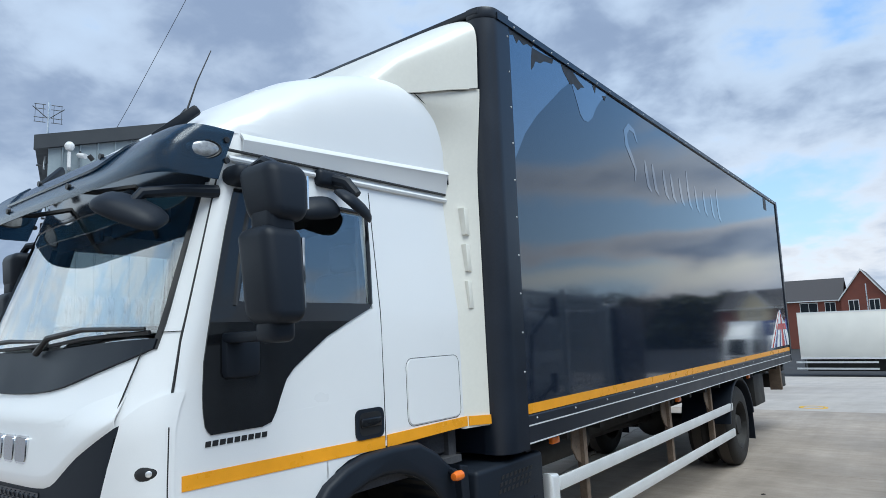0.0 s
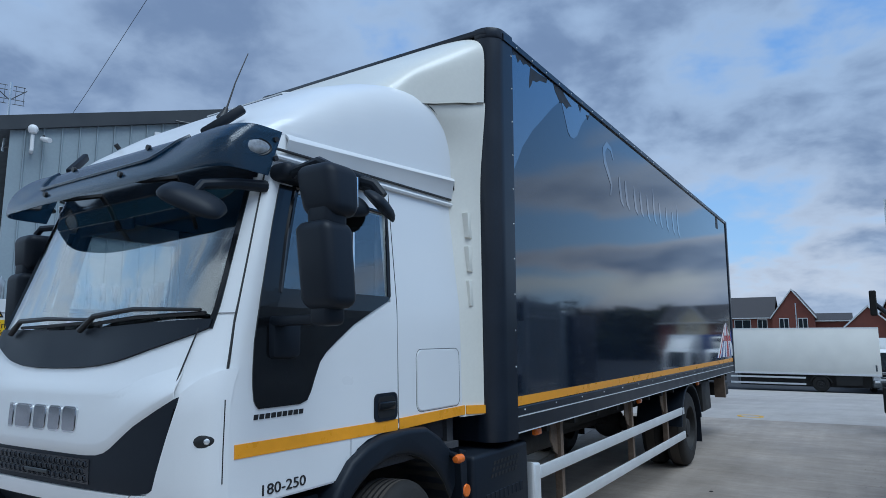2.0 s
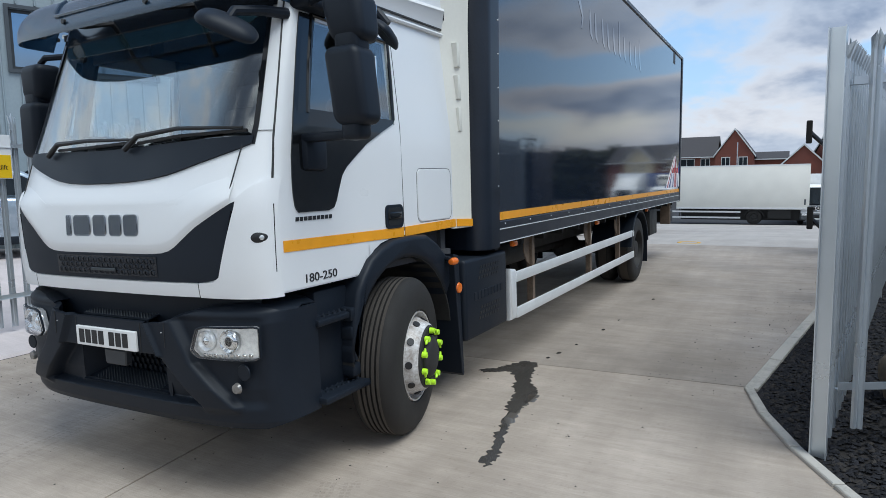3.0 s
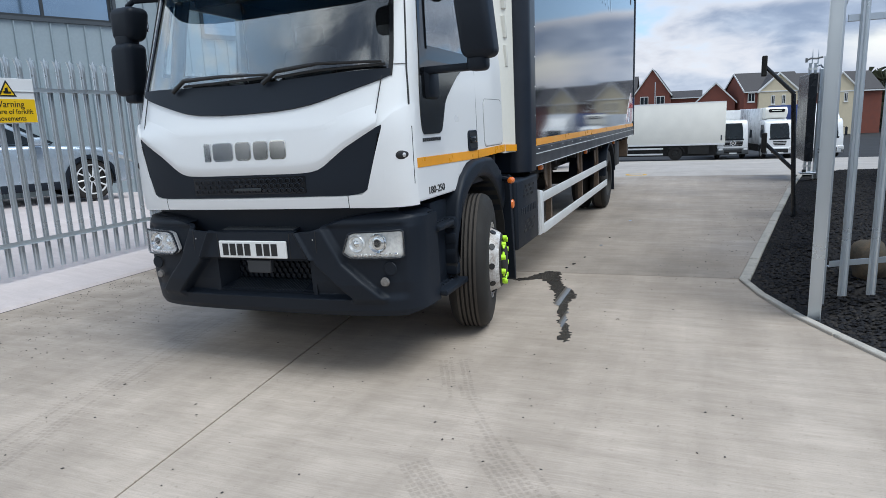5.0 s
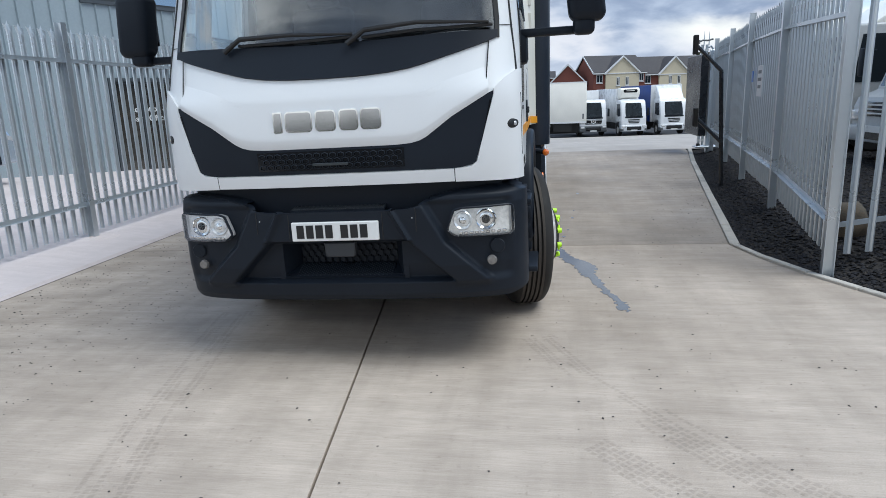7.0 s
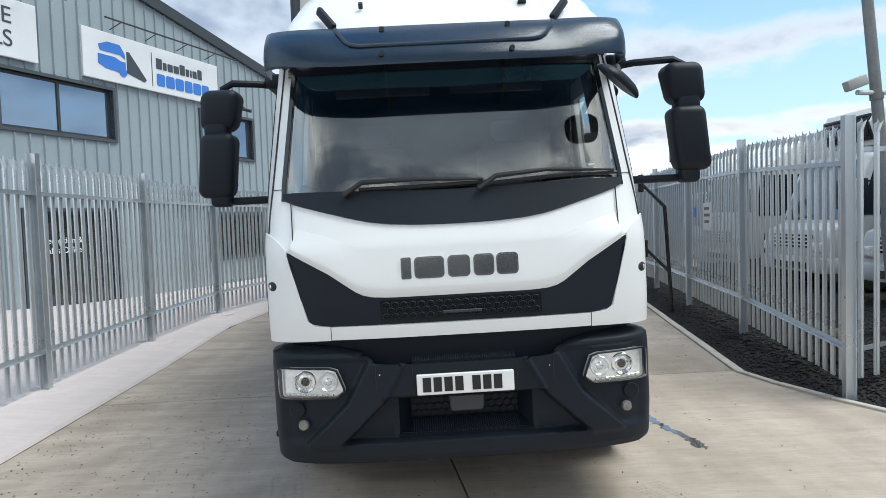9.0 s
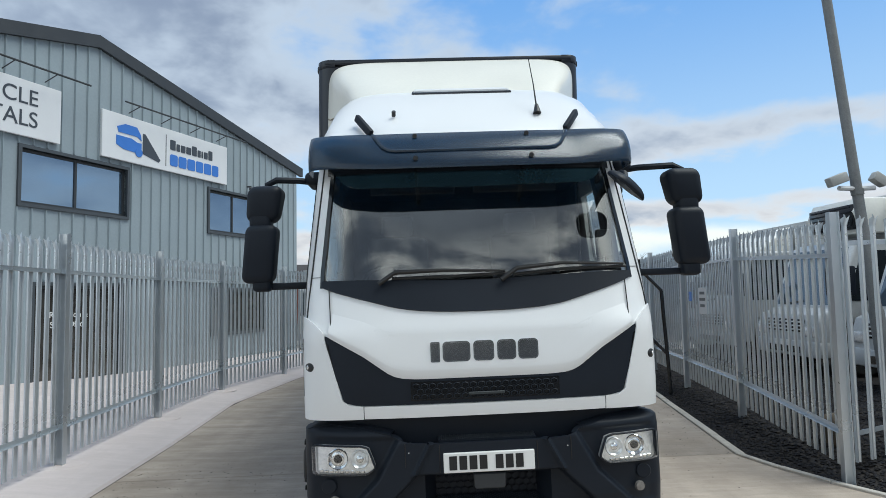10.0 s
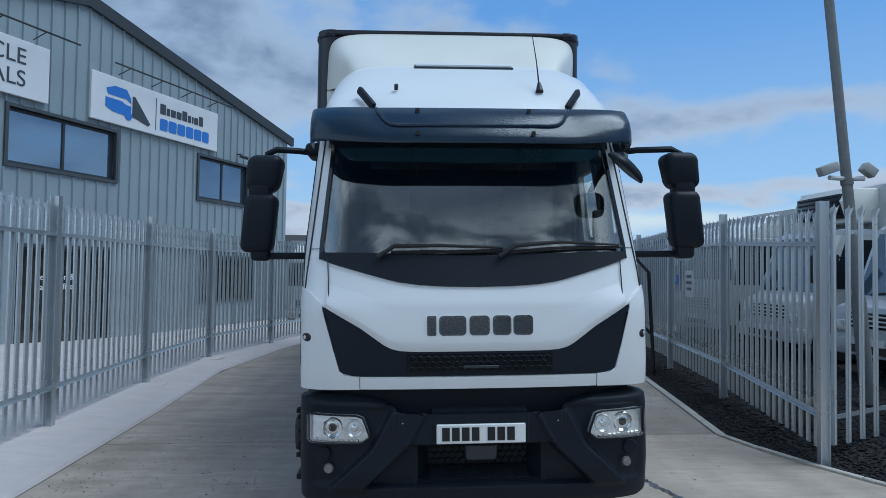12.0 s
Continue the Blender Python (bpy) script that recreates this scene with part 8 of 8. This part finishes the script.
def side_on_box(x0, x1, y, z0):
    """A white box lorry seen from its side, its cab hidden."""
    tk = thing("box_trailer", ((x0 + x1) / 2, y, z0), "cream-white box trailer parked side-on across the yard", "trailer")
    b = part("box", bx(B(), x0, x1, y, y + 2.5, z0 + 1.18, z0 + 4.32, 0.03, 2), BODYWHITE, tk)
    part("lower_edge", bx(B(), x0, x1, y - 0.01, y + 0.02, z0 + 1.12, z0 + 1.25), ALU, b)
    part("upper_edge", bx(B(), x0, x1, y - 0.012, y + 0.02, z0 + 4.25, z0 + 4.34), WHITEWOOD, b)
    # chassis deepened into one dark block for the underside's shade and unmodelled gear
    part("chassis", bx(B(), x0 + 0.3, x1 - 0.2, y + 0.4, y + 2.0, z0 + 0.30, z0 + 1.12), CHASSIS, tk)
    for z in (0.42, 0.85):
        part("guard_rail", bx(B(), x0 - 0.3, x0 + 4.5, y + 0.02, y + 0.06, z0 + z, z0 + z + 0.12), ALU, tk)
    for xx in (x0 + 0.2, x0 + 2.2, x0 + 4.3):
        part("guard_post", bx(B(), xx, xx + 0.08, y + 0.06, y + 0.12, z0 + 0.4, z0 + 1.15), CHASSIS, tk)
    for dy in (0.05, 1.9):
        part("wheel", lathe(B(), [(0.0, dy + 0.04), (0.24, dy + 0.05), (0.28, dy), (0.5, dy), (0.53, dy + 0.04), (0.53, dy + 0.32), (0.0, dy + 0.34)], (x0 + 5.4, y, z0 + 0.53), "y", 28), RUBBER, tk)
        part("rim", lathe(B(), [(0.0, dy + 0.02), (0.1, dy - 0.01), (0.13, dy + 0.03), (0.25, dy + 0.03), (0.27, dy - 0.005)], (x0 + 5.4, y, z0 + 0.53), "y", 20), CHASSIS, tk)
    part("arch", prism(B(), [(x0 + 5.4 + 0.68 * math.cos(radians(a)), z0 + 0.5 + 0.64 * math.sin(radians(a))) for a in span(10, 170, 12)] + [(x0 + 5.4 + 0.62 * math.cos(radians(a)), z0 + 0.5 + 0.58 * math.sin(radians(a))) for a in span(170, 10, 12)], "y", y + 0.02, y + 0.6), CHASSIS, tk)
    part("marking", bx(B(), x1 - 0.32, x1 - 0.22, y - 0.006, y, z0 + 1.45, z0 + 1.85), SIGNGREY, b)
    part("battery_box", bx(B(), x0 + 6.3, x0 + 7.8, y + 0.1, y + 0.7, z0 + 0.45, z0 + 1.05), CHASSIS, tk)
    return tk


side_on_box(-4.45, 4.45, 50.0, FAR)


def car(m):
    """A silver estate car with black arches, its nose towards +x of m."""
    cr = thing("parked_car", m.translation, "silver-blue estate car parked in front of the cladding", "car")

    def P(name, bm, material, own=None, label="", smooth=35):
        bm.transform(m)
        return part(name, bm, material, own or cr, label, smooth)
    low = [(-2.25, 0.35), (-2.3, 0.75), (-2.25, 1.0), (-1.2, 1.05), (0.65, 1.02), (1.6, 0.96), (2.1, 0.82), (2.22, 0.6), (2.2, 0.32)]
    arch = lambda cx: [(cx + 0.40 * math.cos(radians(a)), 0.34 + 0.40 * math.sin(radians(a))) for a in span(0, 180, 10)]
    outline = low + [(1.86, 0.26)] + arch(1.45)[1:-1] + [(1.04, 0.26), (-0.94, 0.26)] + arch(-1.35)[1:-1] + [(-1.76, 0.26)]
    body = P("body", prism(B(), outline, "y", -0.9, 0.9, 0.07, 3), SILVER)
    top = [(-2.15, 1.02), (-1.75, 1.45), (-1.2, 1.55), (-0.2, 1.56), (0.15, 1.48), (0.95, 1.02)]
    gh = P("cabin", prism(B(), top, "y", -0.76, 0.76, 0.10, 3), SILVER, body)
    for sy in (-1, 1):
        for pts in ([(-0.35, 1.07), (0.72, 1.05), (0.12, 1.40), (-0.35, 1.45)], [(-1.35, 1.08), (-0.42, 1.07), (-0.42, 1.45), (-1.2, 1.44)], [(-1.95, 1.10), (-1.42, 1.08), (-1.28, 1.42), (-1.66, 1.38)]):
            P("side_window", prism(B(), pts, "y", sy * 0.755, sy * 0.772), PANE_DARK, gh, smooth=0)
        P("mirror", bx(B(), 0.55, 0.75, min(sy * 0.9, sy * 1.08), max(sy * 0.9, sy * 1.08), 1.02, 1.16, 0.04), SILVER, body)
        P("door_handle", bx(B(), -0.35, -0.15, min(sy * 0.89, sy * 0.925), max(sy * 0.89, sy * 0.925), 0.86, 0.89, 0.008), CHROME, body)
        P("sill_trim", bx(B(), -0.95, 1.05, min(sy * 0.86, sy * 0.915), max(sy * 0.86, sy * 0.915), 0.24, 0.38, 0.02), PLASTIC, body)
        P("roof_rail", tube(B(), [(-1.6, sy * 0.66, 1.55), (-1.2, sy * 0.66, 1.60), (-0.2, sy * 0.66, 1.60), (0.0, sy * 0.66, 1.55)], 0.018, 8), CHROME, gh)
        P("headlight", prism(B(), [(1.75, 0.86), (2.12, 0.74), (2.2, 0.64), (1.85, 0.76)], "y", sy * 0.62, sy * 0.905), LENS, body)
        for cx in (1.45, -1.35):
            wl = P("wheel", lathe(B(), [(0.0, sy * 0.66), (0.34, sy * 0.66), (0.37, sy * 0.70), (0.37, sy * 0.86), (0.34, sy * 0.885), (0.27, sy * 0.88), (0.26, sy * 0.84), (0.0, sy * 0.84)], (cx, 0, 0.37), "y", 32), RUBBER)
            for k in range(10):
                a = radians(36 * k)
                P("spoke", tube(B(), [(cx + 0.04 * math.cos(a), sy * 0.872, 0.37 + 0.04 * math.sin(a)), (cx + 0.26 * math.cos(a + 0.12), sy * 0.868, 0.37 + 0.26 * math.sin(a + 0.12))], 0.014, 6), ALU, wl)
            P("rim", lathe(B(), [(0.25, sy * 0.86), (0.255, sy * 0.882), (0.275, sy * 0.882), (0.28, sy * 0.86)], (cx, 0, 0.37), "y", 32), ALU, wl)
            P("arch_trim", prism(B(), [(cx + 0.46 * math.cos(radians(a)), 0.36 + 0.46 * math.sin(radians(a))) for a in span(-8, 188, 14)] + [(cx + 0.39 * math.cos(radians(a)), 0.36 + 0.39 * math.sin(radians(a))) for a in span(188, -8, 14)], "y", sy * 0.85, sy * 0.912), PLASTIC, body)
    P("windscreen", prism(B(), [(0.20, 1.47), (0.23, 1.49), (0.96, 1.06), (0.93, 1.03)], "y", -0.66, 0.66), PANE_DARK, gh)
    P("grille", bx(B(), 2.15, 2.24, -0.5, 0.5, 0.45, 0.68, 0.02), GLOSSBLACK, body)
    return cr


u, n_ = Vector((0.3827, 0.9239, 0)), Vector((0.9239, -0.3827, 0))
o = n_ * -9.95 + u * 0.5
car(Matrix.Translation((o.x, o.y, 0.46)) @ Matrix.Rotation(radians(67.5), 4, "Z"))


# ---------------------------------------------------------------- houses and woods in the distance
def opening(parent, x, z, w, h, y, arch=False):
    wn_ = part("window", bx(B(), x - w / 2, x + w / 2, y - 0.06, y + 0.02, z, z + h), WHITEWOOD, parent, smooth=0)
    for i in range(2):
        a = x - w / 2 + 0.08 + (w - 0.08) / 2 * i
        part("pane", bx(B(), a, a + (w - 0.24) / 2, y - 0.075, y - 0.055, z + 0.1, z + h - 0.1), PANE_DARK, wn_, smooth=0)
    part("sill", bx(B(), x - w / 2 - 0.06, x + w / 2 + 0.06, y - 0.12, y + 0.0, z - 0.1, z), WHITEWOOD, wn_, smooth=0)


def gable_house(x0, x1, y, zb, eave, apex, deep, label, wall=BRICK, wins=()):
    """A house whose gable looks towards the yard."""
    h = thing("house", ((x0 + x1) / 2, y, zb), label, "house", "houses beyond the yard")
    xm = (x0 + x1) / 2
    part("wall", prism(B(), [(x0, zb), (x1, zb), (x1, eave), (xm, apex), (x0, eave)], "y", y, y + deep), wall, h, smooth=0)
    for a, b, za, zb_ in ((x0 - 0.25, xm, eave - 0.2, apex), (xm, x1 + 0.25, apex, eave - 0.2)):
        part("roof", prism(B(), [(a, za), (b, zb_), (b, zb_ + 0.22), (a, za + 0.22)], "y", y + 0.03, y + deep + 0.2), ROOFTILE, h, smooth=0)
        part("bargeboard", prism(B(), [(a, za - 0.02), (b, zb_ - 0.02), (b, zb_ + 0.24), (a, za + 0.24)], "y", y - 0.22, y + 0.03), WHITEWOOD, h, smooth=0)
    for x, z, w, hh in wins:
        opening(h, x, z, w, hh, y)
    return h


def ridge_wing(h, x0, x1, y, zb, eave, ridge, deep, wall, wins=()):
    """A wing with its ridge across the view, joined to house h."""
    part("wall", bx(B(), x0, x1, y, y + deep, zb, eave), wall, h, smooth=0)
    part("roof", prism(B(), [(y - 0.3, eave - 0.1), (y + deep / 2, ridge), (y + deep + 0.3, eave - 0.1), (y + deep / 2, ridge - 0.25)], "x", x0 - 0.2, x1 + 0.2), ROOFTILE, h, smooth=0)
    part("gutter", bx(B(), x0 - 0.2, x1 + 0.2, y - 0.4, y - 0.28, eave - 0.18, eave - 0.05), WHITEWOOD, h, smooth=0)
    for x, z, w, hh in wins:
        opening(h, x, z, w, hh, y)


H = -2.2
ha = gable_house(-6.75, -1.6, 100, H, 4.3, 8.05, 9, "red brick house with a steep gable and white trim", BRICK, ((-5.3, 2.6, 1.2, 1.6), (-3.0, 2.6, 1.2, 1.6)))
ridge_wing(ha, -22.0, -6.8, 101.5, H, 4.4, 7.5, 7.5, BRICK, ((-8.2, 2.7, 1.3, 1.4), (-10.8, 2.7, 2.2, 1.4), (-14.5, 2.7, 1.3, 1.4)))
part("lamp_post", cyl(B(), (-3.7, 99, H), (-3.7, 99, 6.2), 0.07, seg=8), STEEL, ha)
hb = gable_house(1.95, 7.15, 99.5, H, 2.9, 5.52, 8, "low red brick house with a brown tiled roof", BRICK, ())
ridge_wing(hb, -1.6, 2.6, 102, H, 3.9, 4.95, 6, BRICK)
# terrace of brick houses with cream gables, standing askew to the yard
TERRACE = Matrix.Translation((8.25, 98, 0)) @ Matrix.Rotation(radians(20), 4, "Z")
for at_, eave, ridge, long, g0, g1, apex, wins, label in (
        (0.0, 4.2, 6.72, 8.3, 1.85, 7.15, 6.38, ((0.95, 2.75, 0.95, 1.2), (7.7, 2.85, 0.7, 1.2)), "brick house with a cream rendered gable and grey tiled roof"),
        (8.4, 3.85, 6.45, 11.0, 2.55, 7.6, 6.2, ((1.55, 2.45, 1.0, 1.2), (9.2, 2.45, 1.0, 1.2)), "lower brick house with a cream rendered gable")):
    y0 = 0.0 if at_ == 0 else 0.8
    hc = gable_house(at_ + g0, at_ + g1, y0 - 0.35, H, eave - 0.1, apex, 3.0, label, RENDERCREAM, [(at_ + (g0 + g1) / 2 + k, 2.3, 0.5, 1.25) for k in (-0.7, 0.75)])
    part("wall", prism(B(), [(y0, H), (y0 + 7, H), (y0 + 7, eave), (y0 + 3.5, ridge - 0.12), (y0, eave)], "x", at_, at_ + long), BRICK, hc, smooth=0)
    for ya, yb in ((y0 - 0.3, y0 + 3.5), (y0 + 7.3, y0 + 3.5)):
        part("roof", prism(B(), [(ya, eave - 0.12), (yb, ridge), (yb, ridge + 0.14), (ya, eave + 0.04)], "x", at_ - 0.15, at_ + long + 0.15), ROOFTILE, hc, smooth=0)
        part("bargeboard", prism(B(), [(ya, eave - 0.20), (yb, ridge - 0.08), (yb, ridge + 0.15), (ya, eave + 0.05)], "x", at_ - 0.22, at_ - 0.15), WHITEWOOD, hc, smooth=0)
    part("gutter", bx(B(), at_ - 0.15, at_ + long + 0.15, y0 - 0.42, y0 - 0.28, eave - 0.20, eave - 0.05), WHITEWOOD, hc, smooth=0)
    for x, z, w_, h_ in wins:
        opening(hc, x, z, w_, h_, y0)
    hc.matrix_basis = TERRACE @ hc.matrix_basis


def tree(x, y, z, h, seed):
    """A bare winter tree: tapered trunk, forking limbs and fine twigs."""
    rnd = random.Random(seed)
    t = thing("bare_tree", (x, y, z), "bare winter tree with fine twigs", "tree", "bare trees")
    bm, tw = B(), B()
    def grow(p, d, l, r, k):
        q = p + d * l
        tube(bm if k < 2 else tw, [p, p.lerp(q, 0.5) + Vector((rnd.uniform(-1, 1), rnd.uniform(-1, 1), 0)) * l * 0.05, q], [r, r * 0.85, r * 0.65], 5 if k < 2 else 3)
        if k >= 5:
            return
        for _ in range(3 if k < 4 else 2):
            nd = (d + Vector((rnd.uniform(-1, 1), rnd.uniform(-1, 1), rnd.uniform(-0.2, 0.7))) * 0.75).normalized()
            grow(q, nd, l * rnd.uniform(0.6, 0.8), r * 0.6, k + 1)
    grow(Vector((x, y, z)), Vector((0, 0, 1)), h * 0.28, h * 0.022, 0)
    part("trunk", bm, BARK, t)
    part("crown", tw, TWIG, t)


tree(11.6, 92.0, H, 5.2, 3)
tree(10.2, 92.5, H, 4.6, 11)
tree(14.5, 40.0, -1.2, 6.5, 5)
tree(19.0, 38.0, -1.0, 7.5, 8)


def woods(name, a0, a1, r0, r1, count, h0, h1, material, label):
    """A far belt of trees as a mass of small leaf and twig clumps with an uneven top. Angles clockwise from +y."""
    vs, fs = [], []
    for _ in range(count):
        a, r = radians(random.uniform(a0, a1)), random.uniform(r0, r1)
        top = h0 + (h1 - h0) * (0.5 + 0.5 * noise.noise((a * 14, r * 0.02, 3.0))) * (0.75 + 0.25 * noise.noise((a * 70, 0, 7.0)))
        z = H + top * random.random() ** 0.7
        x, y, s = r * math.sin(a), r * math.cos(a), random.uniform(0.5, 1.3)
        b = len(vs)
        for _k in range(4):
            v = Vector((random.gauss(0, 1), random.gauss(0, 1), random.gauss(0, 1.2))).normalized() * s
            vs.append((x + v.x, y + v.y, z + v.z))
        fs += [(b, b + 1, b + 2), (b, b + 1, b + 3), (b, b + 2, b + 3), (b + 1, b + 2, b + 3)]
    me = bpy.data.meshes.new(name)
    me.from_pydata(vs, [], fs)
    me.materials.append(material)
    return tagged(new(name, me), label, "woodland", "", "stuff")


woods("far_trees", 13, 30, 112, 140, 4200, 6, 12, LEAF, "dark belt of trees beside the houses")
woods("far_trees", 25, 200, 120, 150, 14000, 6, 14, LEAF, "dark belt of distant trees beyond the yards")
woods("far_trees", 200, 330, 130, 160, 8000, 5, 12, LEAF, "dark belt of distant trees across the road")
woods("far_twigs", -30, 25, 140, 170, 5000, 4, 8, TWIG, "thin brown winter trees behind the houses")


# faint tyre prints on the concrete: rows of tread-block dabs along curved tracks
PRINT = mat("tyre_print", (0.10, 0.085, 0.07), 0.8, var=0.3, scale=8, fine=50)
PRINT.node_tree.nodes["Principled BSDF"].inputs["Alpha"].default_value = 0.10


def tyre_track(vs, fs, pts, wide, rows, pitch):
    run, total = [0.0], 0.0
    for a, b in zip(pts, pts[1:]):
        total += math.hypot(b[0] - a[0], b[1] - a[1])
        run.append(total)
    k = 0.0
    while k < total:
        i = max(j for j in range(len(run) - 1) if run[j] <= k)
        t = (k - run[i]) / (run[i + 1] - run[i])
        (x0, y0), (x1, y1) = pts[i], pts[i + 1]
        x, y = x0 + (x1 - x0) * t, y0 + (y1 - y0) * t
        d = math.hypot(x1 - x0, y1 - y0)
        ux, uy = (x1 - x0) / d, (y1 - y0) / d
        for r in range(rows):
            if noise.noise((x * 1.7 + r * 0.5, y * 1.7, 4.0)) < -0.08:
                continue
            o = (r - (rows - 1) / 2) * wide / rows + random.uniform(-0.004, 0.004)
            cx, cy, hw, hl = x - uy * o, y + ux * o, wide / rows * 0.34, pitch * random.uniform(0.25, 0.42)
            b = len(vs)
            for p_, q_ in ((-1, -1), (1, -1), (1, 1), (-1, 1)):
                vs.append((cx + ux * hl * p_ - uy * hw * q_, cy + uy * hl * p_ + ux * hw * q_, 0.0012))
            fs.append((b, b + 1, b + 2, b + 3))
        k += pitch


pv, pf = [], []
TRACKS = [([(1.2, 0.5), (1.43, -0.02), (1.83, -0.63), (2.13, -1.0), (2.7, -1.6)], 0.24), ([(-1.12, 0.9), (-0.99, 0.22), (-0.78, -0.79), (-0.55, -1.59), (-0.3, -2.4)], 0.26), ([(1.45, -0.85), (1.85, -1.27), (2.3, -1.8)], 0.22)]
for pts, wide in TRACKS:
    tyre_track(pv, pf, pts, wide, 7, 0.036)
me = bpy.data.meshes.new("tyre_prints")
me.from_pydata(pv, [], pf)
me.materials.append(PRINT)
tagged(new("tyre_prints", me), "faint dark tyre prints across the concrete slabs", "tyre marks", "", "stuff")
